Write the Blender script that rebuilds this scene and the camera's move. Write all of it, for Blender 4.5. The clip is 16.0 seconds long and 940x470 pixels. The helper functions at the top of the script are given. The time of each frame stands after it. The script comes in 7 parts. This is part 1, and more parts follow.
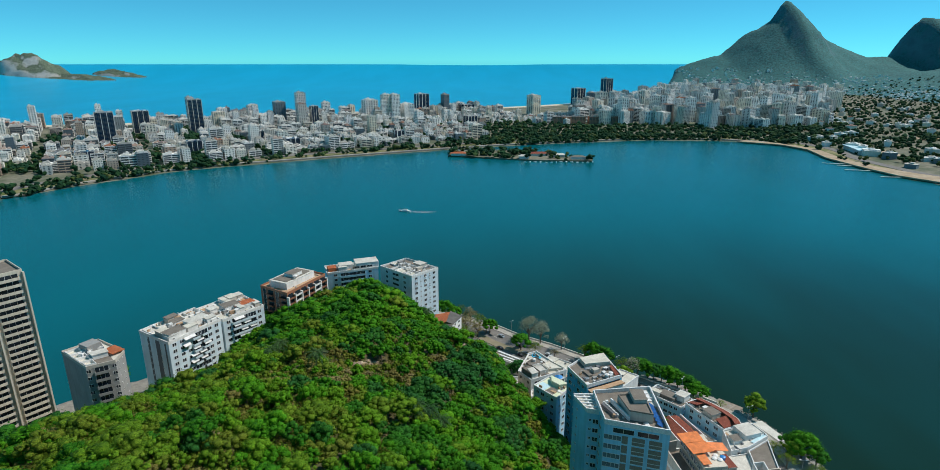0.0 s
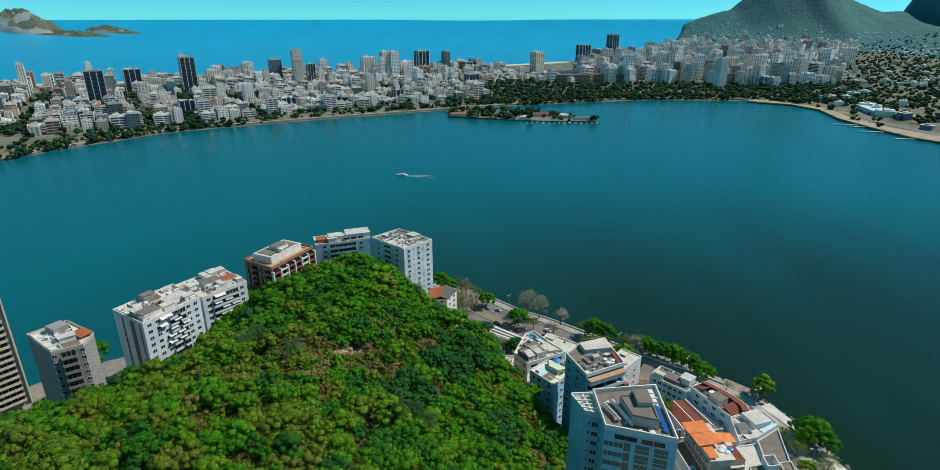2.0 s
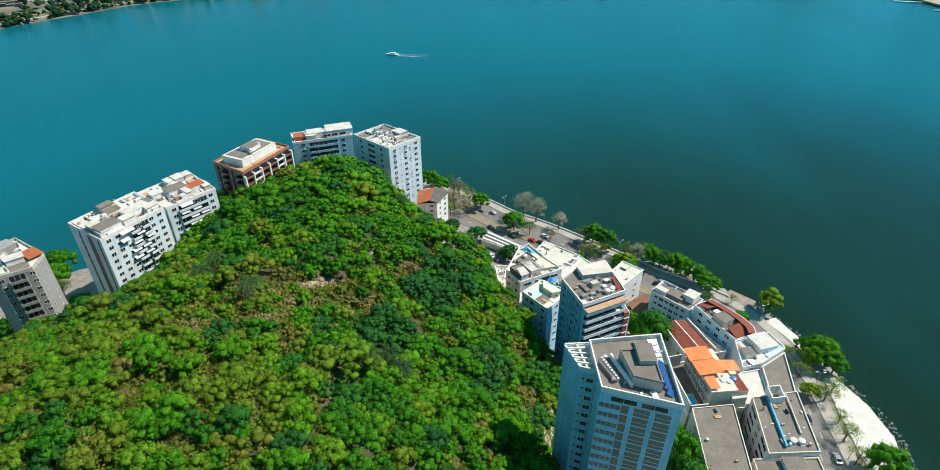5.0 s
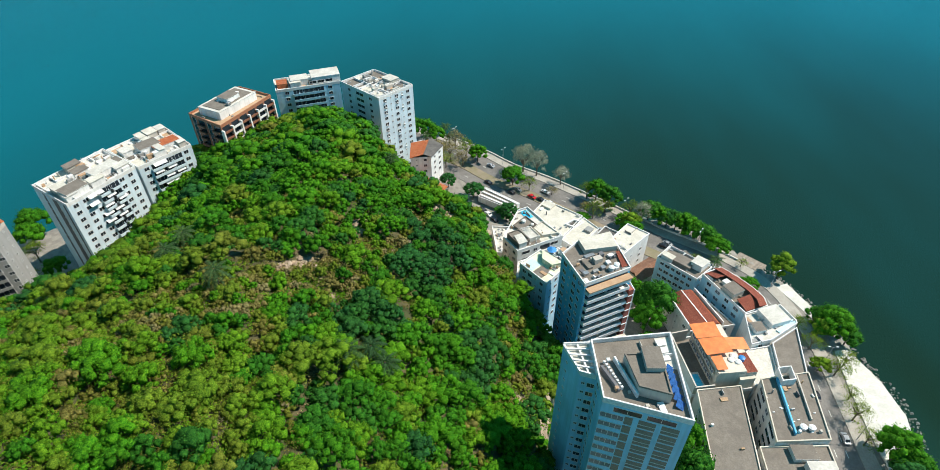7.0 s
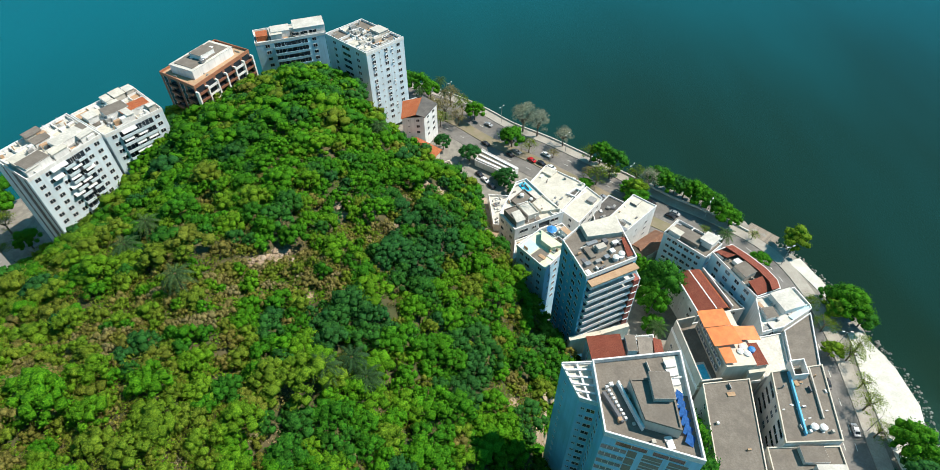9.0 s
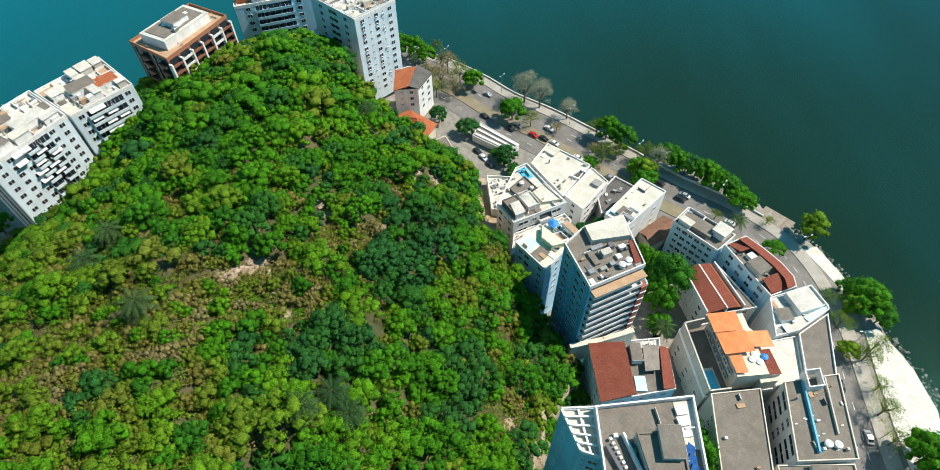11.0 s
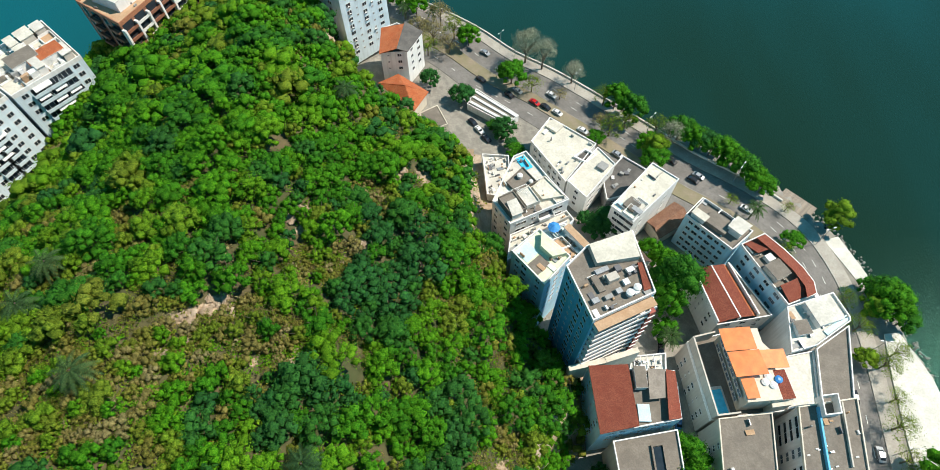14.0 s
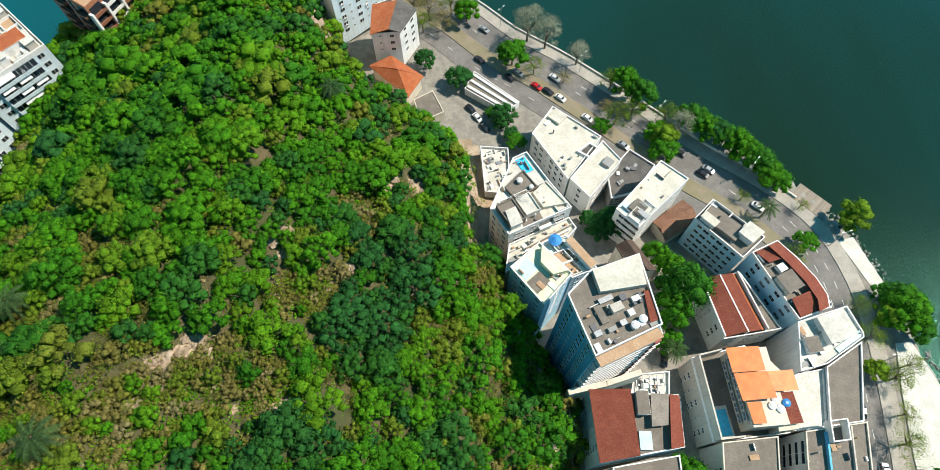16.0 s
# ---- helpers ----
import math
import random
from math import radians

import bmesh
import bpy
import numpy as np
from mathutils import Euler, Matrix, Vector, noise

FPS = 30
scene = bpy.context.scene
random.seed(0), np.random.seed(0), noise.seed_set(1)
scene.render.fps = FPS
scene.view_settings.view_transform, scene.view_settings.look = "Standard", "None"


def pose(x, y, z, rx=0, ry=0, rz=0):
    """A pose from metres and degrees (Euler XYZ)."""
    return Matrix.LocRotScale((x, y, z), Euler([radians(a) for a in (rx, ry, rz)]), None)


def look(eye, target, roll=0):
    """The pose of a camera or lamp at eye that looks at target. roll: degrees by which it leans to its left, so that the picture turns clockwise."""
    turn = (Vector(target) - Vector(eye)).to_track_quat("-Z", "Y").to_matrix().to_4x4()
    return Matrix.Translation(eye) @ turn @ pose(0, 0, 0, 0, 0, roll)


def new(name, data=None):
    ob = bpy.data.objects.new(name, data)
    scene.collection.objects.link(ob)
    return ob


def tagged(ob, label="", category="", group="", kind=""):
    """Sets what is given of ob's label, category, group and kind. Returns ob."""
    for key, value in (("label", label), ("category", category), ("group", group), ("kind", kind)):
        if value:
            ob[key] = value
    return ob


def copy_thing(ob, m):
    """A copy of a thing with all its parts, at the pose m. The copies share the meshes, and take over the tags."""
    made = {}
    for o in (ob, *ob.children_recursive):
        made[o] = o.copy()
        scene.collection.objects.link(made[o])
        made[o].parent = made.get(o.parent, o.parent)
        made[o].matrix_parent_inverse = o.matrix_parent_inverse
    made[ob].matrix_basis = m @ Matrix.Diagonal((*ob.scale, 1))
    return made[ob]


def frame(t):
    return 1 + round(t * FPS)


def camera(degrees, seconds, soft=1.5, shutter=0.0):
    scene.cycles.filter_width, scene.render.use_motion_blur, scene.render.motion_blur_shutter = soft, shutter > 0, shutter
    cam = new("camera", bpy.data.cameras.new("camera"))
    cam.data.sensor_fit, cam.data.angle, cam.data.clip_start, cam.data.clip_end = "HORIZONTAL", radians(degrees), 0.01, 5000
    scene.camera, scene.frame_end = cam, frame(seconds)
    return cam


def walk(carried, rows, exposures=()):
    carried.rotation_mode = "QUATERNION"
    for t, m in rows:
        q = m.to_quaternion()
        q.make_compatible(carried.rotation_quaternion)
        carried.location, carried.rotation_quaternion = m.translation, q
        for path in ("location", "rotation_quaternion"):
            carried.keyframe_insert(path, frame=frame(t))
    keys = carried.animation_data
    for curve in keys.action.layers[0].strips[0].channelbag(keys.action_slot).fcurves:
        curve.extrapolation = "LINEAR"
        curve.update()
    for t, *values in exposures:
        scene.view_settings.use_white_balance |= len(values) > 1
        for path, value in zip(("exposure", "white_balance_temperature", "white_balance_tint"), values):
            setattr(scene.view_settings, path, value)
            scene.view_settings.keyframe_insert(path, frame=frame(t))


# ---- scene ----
cam = camera(78.1, 16.0, soft=0.55)
METRES, EYE, TILT, LEAN, TURN = 150.0, 160.0, -16.8, 0.0, 0.0
ROWS = [
    (0.0, 0.0, 0.0, 0.0, 0.0, 0.0, -0.0),
    (0.5, 0.0068, 0.0302, 0.01, 0.12, 0.04, -0.04),
    (1.0, 0.0134, 0.0602, 0.0191, 0.19, -0.02, -0.04),
    (1.5, 0.0197, 0.0902, 0.0276, 0.26, -1.64, -0.02),
    (2.0, 0.0259, 0.1186, 0.0377, 0.27, -3.98, -0.03),
    (2.5, 0.0321, 0.1474, 0.0479, 0.3, -6.3, -0.01),
    (3.0, 0.0377, 0.1757, 0.0579, 0.33, -8.37, -0.02),
    (3.5, 0.0431, 0.2042, 0.0678, 0.36, -10.38, -0.01),
    (4.0, 0.0484, 0.2328, 0.0779, 0.4, -12.43, 0.02),
    (6.5, 0.0694, 0.3792, 0.1298, 0.51, -21.17, 0.01),
    (7.0, 0.0731, 0.4091, 0.1395, 0.58, -22.78, 0.01),
    (7.5, 0.077, 0.4392, 0.1496, 0.6, -24.35, 0.03),
    (8.0, 0.0805, 0.4694, 0.1597, 0.66, -25.92, 0.04),
    (8.5, 0.0841, 0.4995, 0.1698, 0.67, -27.44, 0.05),
    (9.0, 0.0872, 0.5299, 0.1795, 0.69, -28.94, 0.03),
    (11.5, 0.1019, 0.6801, 0.2254, 1.01, -35.43, 0.03),
    (12.0, 0.1042, 0.7096, 0.2345, 1.05, -36.74, 0.0),
    (12.5, 0.1055, 0.7387, 0.2429, 1.01, -38.02, -0.04),
    (13.0, 0.1077, 0.7681, 0.2521, 1.02, -39.34, -0.05),
    (13.5, 0.1093, 0.7969, 0.2614, 1.03, -40.64, -0.08),
    (14.0, 0.1103, 0.8259, 0.2706, 1.05, -41.93, -0.1),
    (14.5, 0.1119, 0.8551, 0.2804, 1.1, -43.24, -0.1),
    (15.0, 0.1133, 0.8841, 0.2894, 1.15, -44.51, -0.13),
    (15.5, 0.114, 0.9132, 0.2981, 1.17, -45.77, -0.16),
    (16.0, 0.115, 0.9429, 0.3067, 1.18, -47.04, -0.19),
]
EXPOSURES = [(0.0, -0.22, 6700, 10), (1.0, -0.24, 6700, 10), (2.0, -0.28, 6800, 10), (2.5, 0.0, 6850, 10), (3.0, 0.12, 6850, 10), (4.0, 0.24, 6900, 10), (7.0, 0.37, 7000, 10), (16.0, 0.38, 7150, 10)]
walk(cam, [(t, pose(0, 0, EYE, TILT, LEAN, TURN) @ pose(METRES * x, METRES * y, METRES * z, 90 + pitch, roll, yaw)) for t, x, y, z, yaw, pitch, roll in ROWS], EXPOSURES)
# world, sun and exposure
SUN_AZ, SUN_EL = 14.0, 51.0
world = bpy.data.worlds.new("daylight")
world.use_nodes = True
scene.world = world
wt = world.node_tree
sky = wt.nodes.new("ShaderNodeTexSky")
sky.sky_type = "NISHITA"
sky.sun_disc = False
sky.sun_elevation = radians(SUN_EL)
sky.sun_rotation = radians(90 - SUN_AZ)
sky.altitude = 1500
sky.air_density, sky.dust_density, sky.ozone_density = 0.6, 0.0, 3.0
tint = wt.nodes.new("ShaderNodeMix")
tint.data_type, tint.blend_type = "RGBA", "MULTIPLY"
tint.inputs[0].default_value = 1.0
tint.inputs[7].default_value = (0.21, 0.9, 1.0, 1)
wt.links.new(sky.outputs[0], tint.inputs[6])
veil = wt.nodes.new("ShaderNodeMix")
veil.data_type = "RGBA"
veil.inputs[0].default_value = 0.2
veil.inputs[7].default_value = (0.6, 4.0, 5.0, 1)
wt.links.new(tint.outputs[2], veil.inputs[6])
wt.links.new(veil.outputs[2], wt.nodes["Background"].inputs[0])
wt.nodes["Background"].inputs[1].default_value = 0.15
sun = new("sun", bpy.data.lights.new("sun", "SUN"))
sun.data.energy, sun.data.angle, sun.data.color = 5.0, radians(0.55), (1.0, 0.96, 0.9)
_d = Vector((math.cos(radians(SUN_AZ)) * math.cos(radians(SUN_EL)), math.sin(radians(SUN_AZ)) * math.cos(radians(SUN_EL)), math.sin(radians(SUN_EL))))
sun.matrix_world = look(_d * 300, (0, 0, 0))

# ---- materials ----
MATS = {}


def nodes_of(name):
    m = bpy.data.materials.new(name)
    m.use_nodes = True
    t = m.node_tree
    return m, t, t.nodes["Principled BSDF"]


def node(t, kind, **kw):
    n = t.nodes.new(kind)
    for k, v in kw.items():
        if k in n.inputs:
            n.inputs[k].default_value = v
    return n


def ramp(t, fac, stops):
    r = t.nodes.new("ShaderNodeValToRGB")
    e = r.color_ramp.elements
    while len(e) < len(stops):
        e.new(0.5)
    for el, (p, c) in zip(e, stops):
        el.position, el.color = p, (*c, 1)
    t.links.new(fac, r.inputs[0])
    return r.outputs[0]


def mixc(t, fac, a, b, mode="MIX"):
    m = t.nodes.new("ShaderNodeMix")
    m.data_type, m.blend_type = "RGBA", mode
    for sock, v in ((m.inputs[0], fac), (m.inputs[6], a), (m.inputs[7], b)):
        if isinstance(v, (int, float)):
            sock.default_value = v
        elif isinstance(v, tuple):
            sock.default_value = (*v, 1)
        else:
            t.links.new(v, sock)
    return m.outputs[2]


def coords(t, stretch=(1, 1, 1), kind="Object"):
    c = t.nodes.new("ShaderNodeTexCoord")
    m = t.nodes.new("ShaderNodeMapping")
    m.inputs["Scale"].default_value = stretch
    t.links.new(c.outputs[kind], m.inputs[0])
    return m.outputs[0]


def fac_noise(t, scale, detail=4, stretch=(1, 1, 1), rough=0.55, lo=0.35, hi=0.65):
    n = node(t, "ShaderNodeTexNoise", Scale=scale, Detail=detail, Roughness=rough)
    t.links.new(coords(t, stretch), n.inputs["Vector"])
    r = node(t, "ShaderNodeMapRange")
    r.inputs[1].default_value, r.inputs[2].default_value = lo, hi
    t.links.new(n.outputs["Fac"], r.inputs[0])
    return r.outputs[0]


def bump(t, p, height, strength, dist=0.05):
    b = node(t, "ShaderNodeBump", Strength=strength, Distance=dist)
    t.links.new(height, b.inputs["Height"])
    t.links.new(b.outputs[0], p.inputs["Normal"])


def shade(c, k):
    return tuple(min(1, v * k) for v in c)


def paint(name, c, rough=0.7, dirt=0.35, streak=True):
    """Painted render with rain streaks and blotches."""
    if name in MATS:
        return MATS[name]
    m, t, p = nodes_of(name)
    big = fac_noise(t, 0.16, 5)
    run = fac_noise(t, 1.3, 3, (1, 1, 0.06) if streak else (1, 1, 1), lo=0.45, hi=0.75)
    fine = fac_noise(t, 5.0, 4)
    c1 = mixc(t, big, shade(c, 0.86), shade(c, 1.07))
    dark = mixc(t, run, (0, 0, 0), (dirt, dirt, dirt))
    c2 = mixc(t, dark, c1, shade((c[0] * 0.9, c[1] * 0.87, c[2] * 0.8), 0.5))
    c3 = mixc(t, fine, shade(c, 0.9), c2)
    t.links.new(mixc(t, 0.75, c3, c2), p.inputs["Base Color"])
    p.inputs["Roughness"].default_value = rough
    bump(t, p, fine, 0.12)
    MATS[name] = m
    return m


def slab_mat(name, c, c2, rough=0.85, scale=0.35):
    """Weathered flat roof or paving: stains at two scales and grit."""
    if name in MATS:
        return MATS[name]
    m, t, p = nodes_of(name)
    a = fac_noise(t, scale, 6, lo=0.38, hi=0.62)
    b = fac_noise(t, scale * 7, 4)
    base = mixc(t, a, c, c2)
    t.links.new(mixc(t, b, mixc(t, 0.5, shade(c, 0.72), base), base), p.inputs["Base Color"])
    p.inputs["Roughness"].default_value = rough
    bump(t, p, b, 0.25)
    MATS[name] = m
    return m


def tile_mat(name, c, angle, c2):
    """Clay roof tiles laid in rows across the fall, faded and lichened."""
    if name in MATS:
        return MATS[name]
    m, t, p = nodes_of(name)
    tc = t.nodes.new("ShaderNodeTexCoord")
    mp = t.nodes.new("ShaderNodeMapping")
    mp.inputs["Rotation"].default_value = (0, 0, radians(angle))
    t.links.new(tc.outputs["Object"], mp.inputs[0])
    w = node(t, "ShaderNodeTexWave", Scale=2.6, Distortion=0.9, Detail=2.0)
    t.links.new(mp.outputs[0], w.inputs["Vector"])
    a = fac_noise(t, 0.5, 6, lo=0.4, hi=0.62)
    b = fac_noise(t, 4.0, 4)
    base = mixc(t, a, c, c2)
    base = mixc(t, b, shade(c, 0.6), base)
    t.links.new(mixc(t, w.outputs["Fac"], mixc(t, 0.22, base, shade(c, 0.4)), base), p.inputs["Base Color"])
    p.inputs["Roughness"].default_value = 0.85
    bump(t, p, w.outputs["Fac"], 0.5, 0.1)
    MATS[name] = m
    return m


def plain(name, c, rough=0.5, metal=0.0, vary=0.25, scale=2.0):
    if name in MATS:
        return MATS[name]
    m, t, p = nodes_of(name)
    f = fac_noise(t, scale, 4)
    t.links.new(mixc(t, f, shade(c, 1 - vary), shade(c, 1 + vary * 0.4)), p.inputs["Base Color"])
    p.inputs["Roughness"].default_value, p.inputs["Metallic"].default_value = rough, metal
    MATS[name] = m
    return m


def random_paint(name, stops, rough=0.6, source="object"):
    """Paint picked for each object by its own random number."""
    m, t, p = nodes_of(name)
    if source == "tint":
        o = t.nodes.new("ShaderNodeAttribute")
        o.attribute_name = "tint"
    else:
        o = t.nodes.new("ShaderNodeObjectInfo")
    c = ramp(t, o.outputs["Fac" if source == "tint" else "Random"], stops)
    f = fac_noise(t, 0.12, 5)
    g = fac_noise(t, 1.0, 3, (1, 1, 0.1))
    c = mixc(t, mixc(t, f, (0, 0, 0), (0.12, 0.12, 0.12)), c, (0.2, 0.19, 0.17))
    c = mixc(t, mixc(t, g, (0, 0, 0), (0.1, 0.1, 0.1)), c, (0.1, 0.1, 0.1))
    t.links.new(c, p.inputs["Base Color"])
    p.inputs["Roughness"].default_value = rough
    MATS[name] = m
    return m


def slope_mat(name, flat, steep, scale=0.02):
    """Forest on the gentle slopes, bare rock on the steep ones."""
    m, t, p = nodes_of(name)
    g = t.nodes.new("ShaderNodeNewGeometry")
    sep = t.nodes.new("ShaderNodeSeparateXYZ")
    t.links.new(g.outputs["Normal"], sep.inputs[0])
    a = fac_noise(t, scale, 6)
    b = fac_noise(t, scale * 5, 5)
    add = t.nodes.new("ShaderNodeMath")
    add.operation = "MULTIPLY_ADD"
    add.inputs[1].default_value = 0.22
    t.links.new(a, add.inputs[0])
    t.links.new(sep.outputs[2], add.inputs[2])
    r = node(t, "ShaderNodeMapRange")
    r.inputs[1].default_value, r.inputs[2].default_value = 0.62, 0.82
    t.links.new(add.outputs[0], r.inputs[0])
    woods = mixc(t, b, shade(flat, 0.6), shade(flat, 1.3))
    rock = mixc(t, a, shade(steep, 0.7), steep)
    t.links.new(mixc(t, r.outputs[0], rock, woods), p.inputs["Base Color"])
    p.inputs["Roughness"].default_value = 0.95
    bump(t, p, b, 0.35, 3.0)
    MATS[name] = m
    return m


def leaf_mat(name, source, stops):
    """Foliage: a tint for each tree, smaller changes from clump to clump and within it, light passing through."""
    m, t, p = nodes_of(name)
    if source == "tint":
        a = t.nodes.new("ShaderNodeAttribute")
        a.attribute_name = "tint"
        val = a.outputs["Fac"]
    else:
        val = t.nodes.new("ShaderNodeObjectInfo").outputs["Random"]
    g = t.nodes.new("ShaderNodeNewGeometry")
    c = ramp(t, val, stops)
    hsv = t.nodes.new("ShaderNodeHueSaturation")
    r = node(t, "ShaderNodeMapRange")
    r.inputs[3].default_value, r.inputs[4].default_value = 0.74, 1.26
    t.links.new(g.outputs["Random Per Island"], r.inputs[0])
    t.links.new(r.outputs[0], hsv.inputs["Value"])
    t.links.new(c, hsv.inputs["Color"])
    fine = fac_noise(t, 3.4, 5, rough=0.75, lo=0.4, hi=0.6)
    dark = t.nodes.new("ShaderNodeHueSaturation")
    dark.inputs["Value"].default_value, dark.inputs["Hue"].default_value = 0.66, 0.52
    lite = t.nodes.new("ShaderNodeHueSaturation")
    lite.inputs["Value"].default_value, lite.inputs["Hue"].default_value = 1.4, 0.485
    t.links.new(hsv.outputs[0], dark.inputs["Color"])
    t.links.new(hsv.outputs[0], lite.inputs["Color"])
    col = mixc(t, fine, dark.outputs[0], lite.outputs[0])
    t.links.new(col, p.inputs["Base Color"])
    p.inputs["Roughness"].default_value = 0.8
    p.inputs["Specular IOR Level"].default_value = 0.1
    bump(t, p, fine, 0.5, 0.15)
    tr = t.nodes.new("ShaderNodeBsdfTranslucent")
    t.links.new(col, tr.inputs[0])
    mx = t.nodes.new("ShaderNodeMixShader")
    mx.inputs[0].default_value = 0.33
    t.links.new(p.outputs[0], mx.inputs[1])
    t.links.new(tr.outputs[0], mx.inputs[2])
    t.links.new(mx.outputs[0], t.nodes["Material Output"].inputs[0])
    MATS[name] = m
    return m


def water_mat(name, near, far, wave, rough, centre=(150, 150), r0=110.0, r1=560.0):
    """Water whose base colour outwards from the centre carries the sky's reflection, with wind streaks and ripples."""
    m, t, p = nodes_of(name)
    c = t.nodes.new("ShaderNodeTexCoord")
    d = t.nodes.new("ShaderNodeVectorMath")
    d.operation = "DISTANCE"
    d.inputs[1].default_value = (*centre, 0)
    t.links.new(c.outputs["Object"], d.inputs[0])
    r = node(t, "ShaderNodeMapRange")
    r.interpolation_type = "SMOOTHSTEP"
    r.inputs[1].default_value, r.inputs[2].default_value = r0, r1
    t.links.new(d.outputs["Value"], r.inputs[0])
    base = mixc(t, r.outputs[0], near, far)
    big = fac_noise(t, 0.006, 4, (1, 0.3, 1))
    t.links.new(mixc(t, big, base, mixc(t, 0.16, base, shade(far, 1.7))), p.inputs["Base Color"])
    p.inputs["Roughness"].default_value = rough
    p.inputs["IOR"].default_value = 1.25
    p.inputs["Specular IOR Level"].default_value = 0.25
    p.inputs["Specular Tint"].default_value = (0.08, 0.85, 0.62, 1)
    n = node(t, "ShaderNodeTexNoise", Scale=wave, Detail=6.0, Roughness=0.62)
    t.links.new(coords(t, (1, 0.6, 1)), n.inputs["Vector"])
    bump(t, p, n.outputs["Fac"], 0.5, 0.25)
    MATS[name] = m
    return m


GREENS = [(0.0, (0.018, 0.105, 0.03)), (0.2, (0.032, 0.175, 0.01)), (0.42, (0.058, 0.24, 0.009)), (0.6, (0.1, 0.255, 0.012)),
          (0.74, (0.145, 0.2, 0.022)), (0.84, (0.185, 0.18, 0.036)), (0.92, (0.225, 0.2, 0.065)), (1.0, (0.28, 0.245, 0.12))]
M_LEAF = leaf_mat("forest_leaves", "tint", GREENS)
M_LEAF_FAR = leaf_mat("far_leaves", "tint", [(0.0, (0.012, 0.05, 0.028)), (0.2, (0.03, 0.085, 0.03)), (0.6, (0.07, 0.11, 0.035)), (1.0, (0.13, 0.12, 0.06))])
M_LEAF_PALE = leaf_mat("pale_leaves", "object", [(0.0, (0.26, 0.29, 0.19)), (1.0, (0.34, 0.35, 0.25))])
M_BARK = plain("bark", (0.13, 0.1, 0.075), 0.9, scale=1.5)
# dark green nearby, bluer far off: sky reflection at low angles put into colour
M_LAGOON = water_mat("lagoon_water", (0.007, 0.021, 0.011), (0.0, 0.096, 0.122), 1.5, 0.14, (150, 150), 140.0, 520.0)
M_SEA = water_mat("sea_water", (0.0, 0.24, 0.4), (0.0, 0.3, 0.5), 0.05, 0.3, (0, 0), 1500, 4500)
M_ASPHALT = slab_mat("asphalt", (0.15, 0.14, 0.13), (0.21, 0.195, 0.18), 0.9, 0.2)
M_PAVE = slab_mat("pavement_concrete", (0.2, 0.185, 0.16), (0.3, 0.28, 0.24), 0.9, 0.4)
M_DECK = slab_mat("pale_deck", (0.56, 0.54, 0.48), (0.68, 0.66, 0.6), 0.8, 0.3)
M_PROM = slab_mat("promenade_stone", (0.34, 0.31, 0.27), (0.42, 0.39, 0.34), 0.9, 0.3)
M_LINE = plain("road_line", (0.62, 0.62, 0.58), 0.7)
M_WHITE = paint("white_wall", (0.74, 0.735, 0.71))
M_WHITE2 = paint("chalk_wall", (0.72, 0.72, 0.7), dirt=0.5)
M_COOL = paint("cool_white_wall", (0.6, 0.72, 0.78))
M_CREAM = paint("cream_wall", (0.62, 0.56, 0.46))
M_GREY = paint("grey_wall", (0.3, 0.3, 0.29))
M_DGREY = paint("dark_grey_wall", (0.13, 0.13, 0.14))
M_BLUEW = paint("pale_blue_wall", (0.42, 0.68, 0.8))
M_TOWER = paint("cyan_blue_wall", (0.28, 0.6, 0.78))
M_BLUE2 = paint("blue_wall", (0.1, 0.46, 0.68))
M_BROWN = paint("brown_wall", (0.24, 0.1, 0.06))
M_TAN = plain("tan_panel", (0.22, 0.19, 0.15), 0.6)
M_TRIM = plain("white_trim", (0.71, 0.705, 0.69), 0.6, vary=0.2)
M_BEIGE = paint("beige_wall", (0.5, 0.46, 0.4))
M_GLASS = plain("dark_glass", (0.025, 0.035, 0.045), 0.08, scale=0.4)
M_CURT = plain("curtained_glass", (0.14, 0.17, 0.2), 0.15, scale=0.7)
R_GREY = slab_mat("grey_roof", (0.16, 0.137, 0.113), (0.22, 0.19, 0.157))
R_DARK = slab_mat("dark_roof", (0.08, 0.075, 0.07), (0.13, 0.12, 0.11))
R_WHITE = slab_mat("white_roof", (0.5, 0.475, 0.42), (0.68, 0.655, 0.59), 0.75, 0.22)
R_CREAM = slab_mat("cream_roof", (0.52, 0.485, 0.41), (0.68, 0.645, 0.55), 0.75, 0.22)
R_GREEN = slab_mat("green_roof", (0.6, 0.66, 0.45), (0.7, 0.74, 0.56), 0.7)
R_MINT = slab_mat("mint_roof", (0.5, 0.62, 0.56), (0.62, 0.7, 0.64), 0.7)
R_BLUE = slab_mat("pale_blue_roof", (0.45, 0.66, 0.72), (0.56, 0.75, 0.8), 0.6)
R_TERR = slab_mat("terrace_tiles", (0.42, 0.26, 0.15), (0.5, 0.34, 0.22))
T_RED = tile_mat("red_tiles", (0.27, 0.058, 0.03), 15, (0.33, 0.09, 0.05))
T_BROWN = tile_mat("brown_tiles", (0.26, 0.12, 0.07), 40, (0.36, 0.2, 0.13))
T_ORANGE = tile_mat("orange_tiles", (0.5, 0.12, 0.035), 40, (0.58, 0.2, 0.08))
M_TENT = plain("orange_awning", (0.78, 0.22, 0.06), 0.6, vary=0.2, scale=0.6)
M_POOL = plain("pool_water", (0.04, 0.5, 0.75), 0.05, vary=0.15, scale=0.8)
M_TANK = plain("blue_tank", (0.03, 0.22, 0.55), 0.4)
M_SOLAR = plain("solar_cell", (0.02, 0.09, 0.28), 0.15, vary=0.3)
